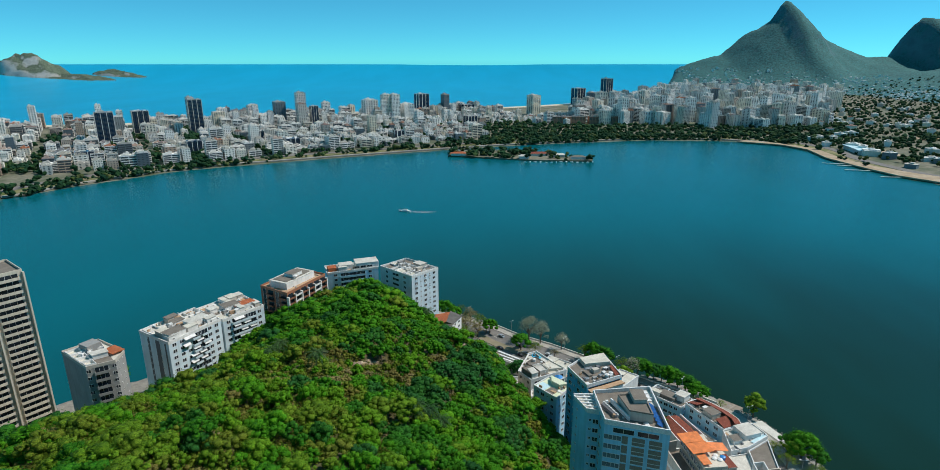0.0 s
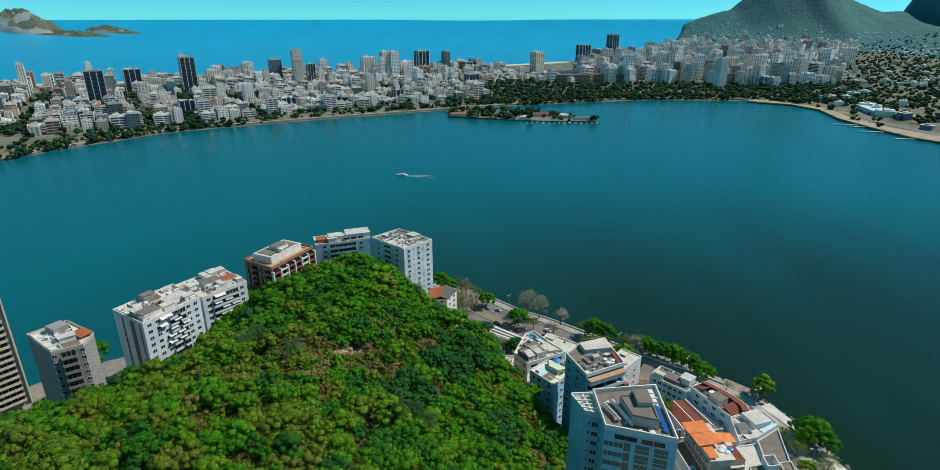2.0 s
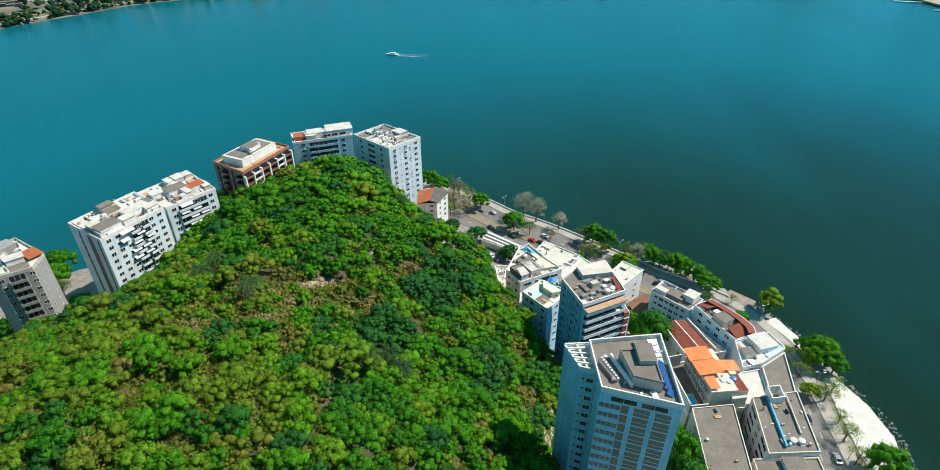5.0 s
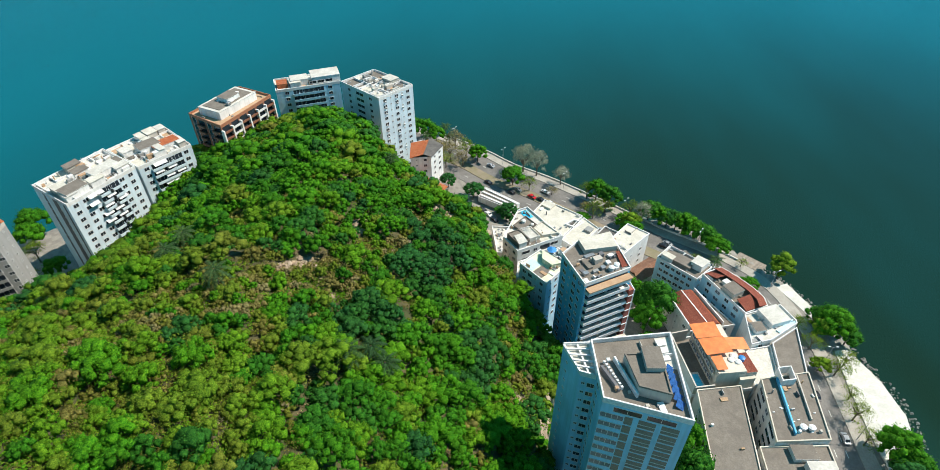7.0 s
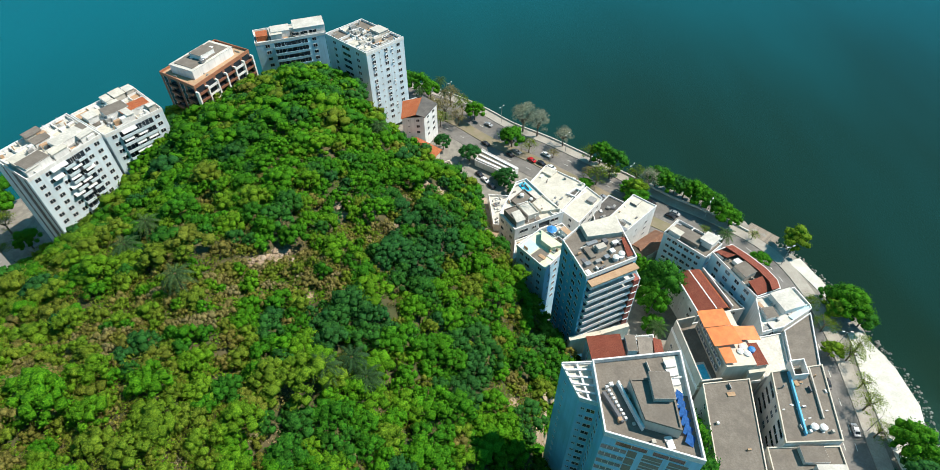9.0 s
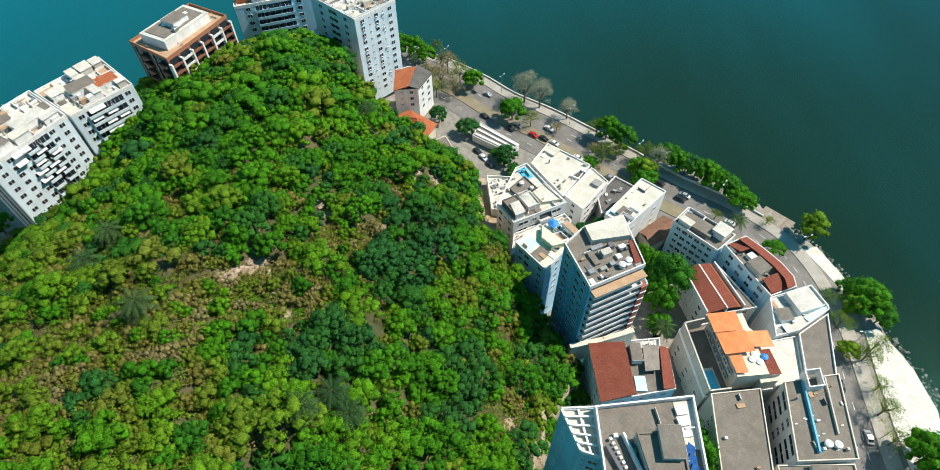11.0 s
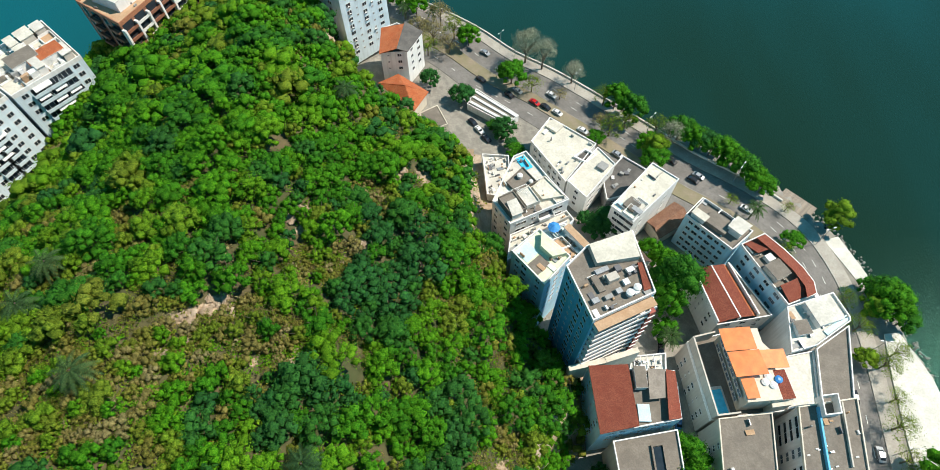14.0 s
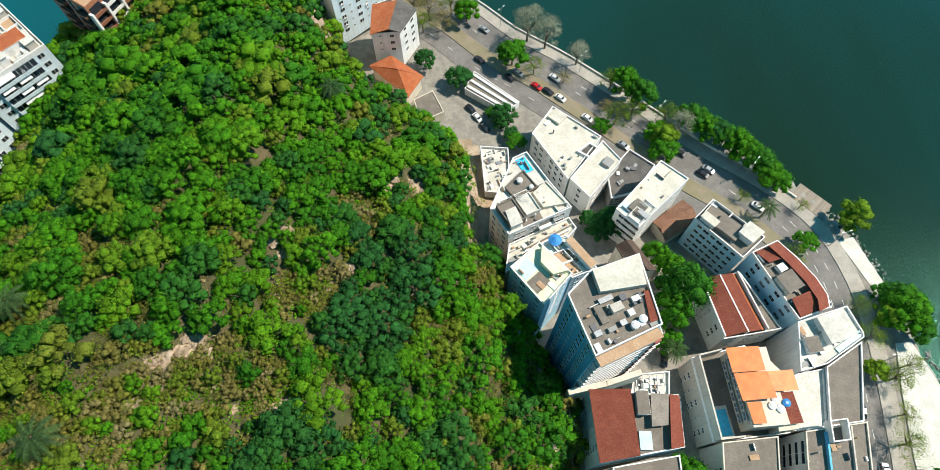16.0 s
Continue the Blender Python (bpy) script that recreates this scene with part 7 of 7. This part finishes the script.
for k, (x, y, r, what) in enumerate(TREES):
    v = rs.rand()
    hue = noise.noise((x * 0.06, y * 0.06, 21.0))
    dry = noise.noise((x * 0.03, y * 0.03, 3.1)) + np.interp(x, [-130, -60, -15, 10], [0.4, 0.2, -0.05, -0.15]) - np.interp(y, [100, 180, 230, 300], [-0.2, -0.05, 0.25, 0.35])
    green = np.clip(0.34 + 0.4 * hue + rs.normal() * 0.1, 0.06, 0.6)
    if what == "b":
        t = rs.uniform(0.8, 0.97) if v < 0.6 else (rs.uniform(0.64, 0.8) if v < 0.9 else green)
    elif what == "o":
        t = rs.uniform(0.6, 0.76) if v < 0.6 else (rs.uniform(0.78, 0.9) if v < 0.78 else green)
    elif what == "t":
        t = rs.uniform(0.02, 0.13) if v < 0.8 else green * 0.6
    elif what == "l":
        t = rs.uniform(0.44, 0.56)
    elif what == "g":
        t = np.clip(0.31 + 0.34 * hue + rs.normal() * 0.1, 0.1, 0.56) if v < 0.74 else (rs.uniform(0.04, 0.15) if v < 0.87 else rs.uniform(0.6, 0.78))
    elif dry > 0.22:
        t = rs.uniform(0.8, 0.93) if v < 0.2 else (rs.uniform(0.62, 0.78) if v < 0.66 else green)
    else:
        t = rs.uniform(0.66, 0.88) if v < 0.16 else (rs.uniform(0.03, 0.14) if v < 0.3 else (rs.uniform(0.56, 0.68) if v < 0.42 else green))
    kind = rs.randint(10, 14) if t > 0.72 else (rs.randint(6, 10) if r < 1.0 else (rs.randint(0, 6) if r < 1.45 else rs.randint(14, 17)))
    c, f = (COARSE if y > 228 or y < 95 or x < -95 else KINDS)[kind]
    a = rs.uniform(0, 6.28)
    s = r * rs.uniform(0.92, 1.12)
    tall = (0.45 + 0.5 * s) * rs.uniform(0.85, 1.2)
    if 168 < y < 212 and -36 < x < 22 and len(single) < 230 and t < 0.72:
        single.append((x, y, tz[k] - 0.4, a, s, tall, kind, t))
        continue
    R = np.array([[math.cos(a) * s, -math.sin(a) * s, 0], [math.sin(a) * s, math.cos(a) * s, 0], [0, 0, tall]])
    co.append(c @ R.T + (x, y, tz[k] - 0.4))
    fa.append(f + n)
    ti.append(np.full(len(c), t))
    n += len(c)
raw_mesh("forest", np.concatenate(co), np.concatenate(fa), M_LEAF, kind="stuff", label="dense mixed green and brown woodland on the hill", category="forest", smooth=True, tint=np.concatenate(ti))

# low scrub between the trees
SCRUB = []
for k in range(5):
    g = np.random.RandomState(90 + k)
    c, f = [], []
    for i in range(40):
        a, q = g.uniform(0, 6.28), 1.9 * math.sqrt(g.uniform(0, 1))
        p = np.array((q * math.cos(a), q * math.sin(a), g.uniform(0.2, 1.5) * (1.15 - q / 2.4)))
        nn = np.array((0, 0, 1.0)) + g.normal(size=3) * 0.5
        u = np.cross(nn, g.normal(size=3))
        u /= np.linalg.norm(u)
        v = np.cross(nn, u)
        v /= np.linalg.norm(v)
        w, l = g.uniform(0.1, 0.2), g.uniform(0.14, 0.3)
        c += [p - u * w - v * l * 0.8, p + u * w * 0.8 - v * l, p + u * w + v * l * 0.7, p - u * w * 0.7 + v * l]
        f.append((4 * i, 4 * i + 1, 4 * i + 2, 4 * i + 3))
    SCRUB.append((np.array(c), np.array(f)))
xs, ys = rs.uniform(-150, 40, 16000), rs.uniform(88, 262, 16000)
ok = within(HILL, xs, ys) & (xs > -40 - ys * 0.7)
for fp in FOOT:
    ok &= ~within(fp, xs, ys)
for a, c, q in CLEAR:
    ok &= np.hypot(xs - a, ys - c) > q
dense = np.array([zone_at(a, c) in "bo" for a, c in zip(xs, ys)])
ok &= dense | (np.arange(len(xs)) % 5 == 0)
xs, ys = xs[ok][:4200], ys[ok][:4200]
zs = ground(xs, ys)
co, fa, ti, n = [], [], [], 0
for k in range(len(xs)):
    c, f = SCRUB[k % 5]
    a, s = rs.uniform(0, 6.28), rs.uniform(0.75, 1.35)
    R = np.array([[math.cos(a) * s, -math.sin(a) * s, 0], [math.sin(a) * s, math.cos(a) * s, 0], [0, 0, s]])
    co.append(c @ R.T + (xs[k], ys[k], zs[k] - 0.1))
    fa.append(f + n)
    d = noise.noise((xs[k] * 0.04, ys[k] * 0.04, 5.0))
    ti.append(np.full(len(c), np.clip(0.72 + 0.35 * d + rs.normal() * 0.12, 0.2, 1.0)))
    n += len(c)
raw_mesh("scrub", np.concatenate(co), np.concatenate(fa), M_LEAF, kind="stuff", label="low olive and brown scrub under the trees", category="scrub", smooth=False, tint=np.concatenate(ti))

CROWNS = {}


def crown_mesh(key, data, mat, t=None):
    if key not in CROWNS:
        c, f = data
        ob = raw_mesh("crown", c, f, mat, smooth=True, tint=np.full(len(c), t if t is not None else 0.3))
        CROWNS[key] = ob.data
        bpy.data.objects.remove(ob)
    return CROWNS[key]


def tree(x, y, z, data, key, mat, label, size=1.0, tall=1.0, turn=0.0, name="tree", group="", t=None, stem=1.0, bare=False):
    root = thing(name, x, y, z, label, "tree", group)
    root.rotation_euler = (0, 0, turn)
    h = data[0][:, 2].max()
    bm = bmesh.new()
    rr_ = random.Random(int(x * 13 + y * 7))
    limb(bm, (0, 0, -0.3), (0, 0, stem + h * 0.35 * tall), 0.22 * size, 0.14 * size, 7)
    for k in range(10 if bare else 5):
        a = k * 2.4 + rr_.random()
        q = size * rr_.uniform(1.3, 2.3)
        limb(bm, (0, 0, stem + h * tall * rr_.uniform(0.12, 0.32)), (q * math.cos(a), q * math.sin(a), stem + h * tall * rr_.uniform(0.5, 0.85)), 0.11 * size, 0.03, 5)
    part("trunk", bm, M_BARK, root)
    cr = new("crown", crown_mesh(key, data, mat, t))
    cr.parent = root
    cr.location = (0, 0, stem - 0.6)
    cr.scale = (size, size, tall)
    return root


for x, y, z, a, s, tall, kind, t in single:
    q = min(9, int(t * 12))
    tree(x, y, z, KINDS[kind], ("wood", kind, q), M_LEAF, "leafy woodland tree with a rounded green crown" if t < 0.6 else "yellowish woodland tree with a thin crown", s, tall, a, "woodland_tree", "trees of the wood", (q + 0.5) / 12, 0.6)

BIG = [crown(70 + k, 4.2, 7.0, 34, 34, 0.36, small=0.21, heart=CUBE) for k in range(4)]
SPARSE = [crown(80 + k, 3.8, 7.0, 20, 64, 0.3, True, 0.3) for k in range(2)]
PALE = [crown(90 + k, 3.2, 8.0, 22, 80, 0.27, True, 0.3) for k in range(2)]
LONG = [crown(85, 3.6, 8.0, 28, 34, 0.36, small=0.22)]
k = 0
for x, y, s, tall, what in (
        (28.9, 296.8, 1.05, 0.9, "g"), (34.6, 308.5, 1.4, 1.0, "w"), (41.0, 305.0, 1.2, 1.0, "w"), (52.0, 297.4, 0.95, 0.9, "w"), (36.5, 292.5, 0.8, 0.8, "b"), (63.5, 271, 0.95, 0.9, "b"), (58.5, 268.2, 0.6, 0.6, "g"), (78.5, 262.5, 0.95, 0.85, "p"), (84, 267, 1.0, 1.0, "w"), (131.5, 233.5, 1.1, 0.9, "p"), (127, 206, 0.7, 0.7, "b"), (133.2, 203, 0.9, 0.8, "p"), (126.4, 187.5, 0.7, 0.7, "p"), (135.4, 189, 0.8, 0.8, "b"), (138, 207, 1.0, 0.9, "g"), (66.9, 284.5, 0.95, 1.05, "g"), (69.5, 275, 0.9, 0.8, "b"), (9.9, 286.5, 0.85, 0.8, "k"), (77, 257.5, 0.95, 0.8, "g"),
        (92, 266.2, 0.9, 0.9, "g"), (98, 262.6, 0.9, 0.9, "g"), (104, 256, 0.95, 0.9, "g"), (109.5, 249, 0.9, 0.8, "g"), (112.5, 221.5, 0.75, 0.6, "b"), (116.5, 226, 0.7, 0.6, "g"),
        (137.5, 203.5, 1.2, 0.9, "g"), (134.5, 209, 0.7, 0.8, "g"), (131.1, 185.5, 0.85, 0.8, "b"), (128.8, 168.5, 0.9, 0.8, "b"), (127.8, 196.9, 0.8, 0.7, "b"), (131, 176, 0.7, 0.7, "b"), (133, 155, 1.2, 1.0, "g"), (131, 146, 1.1, 0.9, "k"), (135.5, 150, 1.0, 0.9, "g"), (128, 160, 0.8, 0.8, "b"),
        (25.6, 270.5, 0.85, 0.7, "k"), (29.5, 260.6, 0.6, 0.6, "g"), (-2.0, 294.8, 0.7, 0.9, "k"), (74.0, 206, 1.35, 1.35, "g"), (70.0, 200.5, 1.0, 1.3, "g"), (73.0, 213, 0.9, 1.2, "g"), (57, 229, 0.9, 1.1, "k"), (53.6, 227, 0.75, 1.0, "k"), (69.5, 218.5, 0.8, 1.0, "g"), (51.2, 230.8, 0.6, 0.9, "k"), (24.6, 268.2, 0.5, 0.6, "k"), (28, 264, 0.5, 0.6, "k"), (31, 260.6, 0.45, 0.5, "g"), (-2, 318, 1.1, 1.0, "d"), (4.5, 313.5, 0.9, 0.9, "d"), (21.5, 273, 0.45, 0.5, "g"),
        (69.5, 192.9, 0.7, 0.8, "g"), (23.5, 210.5, 0.85, 1.2, "g"), (19.5, 207, 0.8, 1.2, "g"), (67.8, 158.5, 1.0, 1.6, "g"), (66.8, 150.5, 1.1, 1.9, "g"), (67.0, 142.5, 1.15, 1.9, "g"), (88.8, 158, 0.5, 1.3, "g"), (88.4, 163, 0.5, 1.2, "k"),
        (47.2, 154, 0.55, 0.9, "k"), (-178.7, 258, 1.2, 1.1, "g"), (-176.4, 250.7, 1.1, 1.0, "g"), (-168, 240, 1.0, 1.0, "b"), (-162, 226, 0.9, 0.8, "b"), (-155, 232, 0.9, 0.9, "g"), (88, 270, 1.0, 0.9, "g"), (95, 265.5, 0.9, 0.9, "k"), (101, 259.8, 1.0, 0.9, "g"), (107, 253.5, 0.95, 0.9, "g"), (112, 246.5, 0.8, 0.8, "g"), (80, 271.5, 0.9, 0.9, "b"), (72, 279, 1.0, 1.0, "g"), (63, 286, 0.9, 0.9, "b"), (76.5, 265, 0.8, 0.7, "g"), (141, 199, 0.8, 0.8, "g"), (-16, 340, 1.1, 1.0, "g"), (-10.2, 336, 0.9, 1.0, "g"), (0.2, 330, 1.0, 1.1, "d"), (6, 322, 1.0, 1.0, "b"), (12, 318, 0.9, 0.9, "g"), (-23, 344, 1.0, 1.0, "g"),
        (-8, 322, 1.0, 1.0, "d"), (-4, 312, 0.9, 0.9, "b"), (-172, 216, 1.0, 1.0, "g"), (-166, 210, 0.9, 1.0, "g"), (-92, 318, 0.9, 1.0, "g"), (-120, 284, 1.0, 1.0, "g"), (118.5, 239, 0.5, 0.6, "b"), (101, 242, 0.5, 0.5, "b"), (61, 277, 0.6, 0.5, "d"), (47, 289, 0.6, 0.5, "d")):
    k += 1
    s *= 1.55
    z = float(ground(x, y))
    if what in "gk":
        j = k % 4
        tree(x, y, z, BIG[j], ("big", j, what, k % 3), M_LEAF, "broad green street tree with a dense crown" if what == "g" else "dark green street tree with a dense crown", s, s * tall, k * 1.7, "street_tree", "street trees", {"g": 0.16 + 0.08 * (k % 3), "k": 0.04}[what], 2.2)
    elif what == "p":
        tree(x, y, z, LONG[0], ("pale", 0), M_LEAF, "pale willowy tree at the water's edge", s, s * tall, k * 1.7, "street_tree", "street trees", 0.66, 1.5)
    elif what == "w":
        tree(x, y, z, PALE[k % 2], ("white", k % 2), M_LEAF_PALE, "pale silvery tree on the promenade", s, s * tall, k * 1.7, "street_tree", "street trees", None, 1.8, True)
    else:
        j = k % 2
        tree(x, y, z, SPARSE[j], ("dry", j, what), M_LEAF, "thin grey tree with few leaves" if what == "d" else "sparse brownish green street tree", s, s * tall, k * 1.7, "street_tree", "street trees", 0.96 if what == "d" else 0.7, 2.0, True)


def palm(x, y, z, h, label, size=1.0):
    root = thing("palm_tree", x, y, z, label, "palm tree", "palms")
    bm = bmesh.new()
    limb(bm, (0, 0, -0.3), (0.2, 0.1, h), 0.2, 0.14, 7)
    part("trunk", bm, M_BARK, root)
    bm = bmesh.new()
    for i in range(24):
        a, lift = i * 2.4, 0.8 - 0.05 * i
        L = 3.6 * size
        side = Vector((-math.sin(a), math.cos(a), 0))
        out = Vector((math.cos(a), math.sin(a), 0))

        def spine(u):
            return Vector((0.2, 0.1, h)) + out * (L * u) + Vector((0, 0, lift * L * u - 0.7 * u * u * L))
        for j in range(15):
            u = 0.1 + 0.9 * j / 15
            p, q = spine(u), spine(u + 0.05)
            w = 0.75 * size * math.sin(math.pi * (0.16 + 0.8 * u))
            for sg in (-1, 1):
                tip = q + side * (sg * w) + out * (0.3 * w) - Vector((0, 0, 0.45 * w))
                bm.faces.new([bm.verts.new(v) for v in ((p, q, tip) if sg > 0 else (q, p, tip))])
    cr = mesh_ob("crown", bm, M_LEAF_PALM, root)
    return root


M_LEAF_PALM = leaf_mat("palm_leaves", "object", [(0.0, (0.03, 0.09, 0.03)), (1.0, (0.06, 0.12, 0.04))])
for x, y in ((-66, 172), (-66.5, 182), (-15.8, 142), (-8.6, 143.2), (-12, 147), (-47, 158), (-20, 245)):
    palm(x, y, float(ground(x, y)), 6.5, "tall palm standing in the wood", 1.0)
for x, y in ((-15, 334), (-6, 346), (69.8, 190), (106, 236), (-3, 332), (10, 320)):
    palm(x, y, float(ground(x, y)), 7, "palm beside the avenue", 1.0)

# bare rocks in the clearings
for k, (x, y, q) in enumerate(CLEAR[:10] * 3):
    g = random.Random(k)
    bm = bmesh.new()
    bmesh.ops.create_icosphere(bm, subdivisions=3, radius=1.0)
    for v in bm.verts:
        v.co *= 0.8 + 0.25 * noise.noise(v.co * 4.0) + 0.5 * noise.noise(v.co * 1.3 + Vector((k, 0, 0)))
        v.co.z *= 0.5
    s = g.uniform(0.6, 1.6)
    xx, yy = x + g.uniform(-2.4, 2.4), y + g.uniform(-2.4, 2.4)
    ob = mesh_ob("boulder", bm, M_ROCK, smooth=False)
    ob.location, ob.scale, ob.rotation_euler = (xx, yy, float(ground(xx, yy)) + 0.2), (s, s, s), (0, 0, k)
    tagged(ob, label="bare pale brown rock in the wood", category="rock", group="rocks of the wood")

# ---- cars, lamps ----
def car_proto(name, paint_m, label, van=False):
    root = new(name)
    tagged(root, label=label, category="car", group="cars on the avenue")
    prof = [(-2.1, 0.45), (-2.15, 0.85), (-1.6, 0.98), (-0.95, 1.45), (0.55, 1.45), (1.15, 0.98), (2.0, 0.82), (2.1, 0.45)]
    if van:
        prof = [(-2.2, 0.45), (-2.2, 1.75), (-1.9, 1.85), (0.9, 1.85), (1.5, 1.1), (2.2, 0.95), (2.25, 0.45)]
    bm = bmesh.new()
    L = [[bm.verts.new((x, s * (0.86 if z < 1.1 else 0.72), z)) for x, z in prof] for s in (-1, 1)]
    n = len(prof)
    for i in range(n - 1):
        bm.faces.new((L[0][i], L[0][i + 1], L[1][i + 1], L[1][i]))
    bm.faces.new((L[0][n - 1], L[0][0], L[1][0], L[1][n - 1]))
    bm.faces.new(L[0][::-1])
    bm.faces.new(L[1])
    bmesh.ops.recalc_face_normals(bm, faces=bm.faces[:])
    bmesh.ops.bevel(bm, geom=bm.edges[:], offset=0.06, segments=2, affect="EDGES")
    part("body", bm, paint_m, root)
    bm = bmesh.new()
    for x0, z0, x1, z1 in (((-1.58, 0.99, -0.97, 1.44), (0.57, 1.44, 1.13, 0.99)) if not van else ((0.93, 1.82, 1.48, 1.14),)):
        d = Vector((-(z1 - z0), 0, x1 - x0)).normalized() * 0.02
        d = d if d.z > 0 else -d
        vs = [bm.verts.new(Vector(c) + d) for c in ((x0, -0.64, z0), (x1, -0.64, z1), (x1, 0.64, z1), (x0, 0.64, z0))]
        bm.faces.new(vs)
    part("windscreen", bm, M_GLASS, root)
    for s in (-1, 1):
        bm = bmesh.new()
        box(bm, -0.9, 0.6, s * 0.775 - 0.03, s * 0.775 + 0.03, 1.05, 1.36)
        part("side_window", bm, M_GLASS, root)
    for x in (-1.35, 1.35):
        for s in (-1, 1):
            bm = bmesh.new()
            tube(bm, 0, 0, -0.1, 0.1, 0.32, 0.32, 12)
            w = part("wheel", bm, M_TYRE, root)
            w.matrix_local = Matrix.Translation((x, s * 0.8, 0.32)) @ Matrix.Rotation(math.pi / 2, 4, "X")
            bm = bmesh.new()
            tube(bm, 0, 0, -0.11, 0.11, 0.19, 0.19, 10)
            part("rim", bm, M_METAL, w)
    return root


CARS = {"w": car_proto("car", M_CARW, "white car on the asphalt"), "s": car_proto("car", M_SILVER, "silver car on the asphalt"), "k": car_proto("car", M_BLACK, "black car on the asphalt"), "r": car_proto("car", M_RED, "red car on the asphalt"), "b": car_proto("car", M_CARB, "dark blue car on the asphalt"),
        "v": car_proto("van", M_CARW, "white van on the asphalt", True)}
first = set()
for what, x, y, turn in (("s", 18.8, 313.4, -42), ("k", 17.2, 298.5, -40), ("r", 37.5, 286.6, -42), ("k", 41.5, 284.4, -42), ("w", 45.7, 281.6, -42), ("w", 54.5, 273, -42), ("s", 58.5, 269.5, -42), ("k", 90.5, 251.2, -38), ("w", 106, 239.4, -40), ("k", 14.4, 275.6, -50), ("w", 16.8, 271.8, -52), ("k", 19.4, 267.6, -52),
                         ("k", 28, 290.5, -42), ("s", 31.2, 292.6, -42), ("s", 65.8, 262, -42), ("s", 92.6, 252.9, -38), ("w", 44.1, 290.6, -42), ("k", 84.3, 259.4, -40), ("k", 121.5, 177.1, 82), ("s", 123.4, 162, 84), ("k", 68.6, 188.7, 80), ("k", 69.9, 193.6, 60), ("b", 70.2, 168.6, 84), ("v", 70.6, 176.8, 84), ("w", 68.5, 160, 84),
                         ("w", 118.5, 186, 96), ("s", 119.4, 208, 104), ("k", 28.5, 301, -42)):
    z = 1.87 if gap(EDGE, np.array([x]), np.array([y]), False)[0] < 24 else float(ground(x, y)) + 0.05
    m = pose(x, y, z, 0, 0, turn)
    if what not in first:
        first.add(what)
        CARS[what].matrix_basis = m
    else:
        copy_thing(CARS[what], m)


def lamp(x, y, turn):
    root = thing("street_lamp", x, y, 2.0, "tall grey street lamp with a double head", "street lamp", "street lamps")
    root.rotation_euler = (0, 0, radians(turn))
    bm = bmesh.new()
    tube(bm, 0, 0, 0, 9, 0.12, 0.07, 8)
    part("pole", bm, M_METAL, root)
    for s in (-1, 1):
        bm = bmesh.new()
        limb(bm, (0, 0, 8.9), (s * 1.3, 0, 9.3), 0.05, 0.04)
        arm = part("arm", bm, M_METAL, root)
        bm = bmesh.new()
        box(bm, s * 1.3 - 0.4, s * 1.3 + 0.4, -0.16, 0.16, 9.25, 9.4)
        part("lamp_head", bm, M_TRIM, arm)


for i in range(6, len(EDGE) - 10, 6):
    p, q = Vector(EDGE[i]), Vector(EDGE[i + 1])
    u = (q - p).normalized()
    c = p - Vector((u.y, -u.x)) * 0.8
    lamp(c.x, c.y, math.degrees(math.atan2(u.y, u.x)) + 90)

# the wood goes on over the rest of the hill
gr = np.random.RandomState(31)
bx, by = gr.uniform(-245, 38, 5200), gr.uniform(-148, 70, 5200)
ok = within(HILL, bx, by)
bx, by = bx[ok][:2300], by[ok][:2300]
bz = ground(bx, by)
clumps("hill_wood", list(zip(bx, by, bz)), 5.0, M_LEAF, "dense woodland over the back of the hill", "forest", 3)
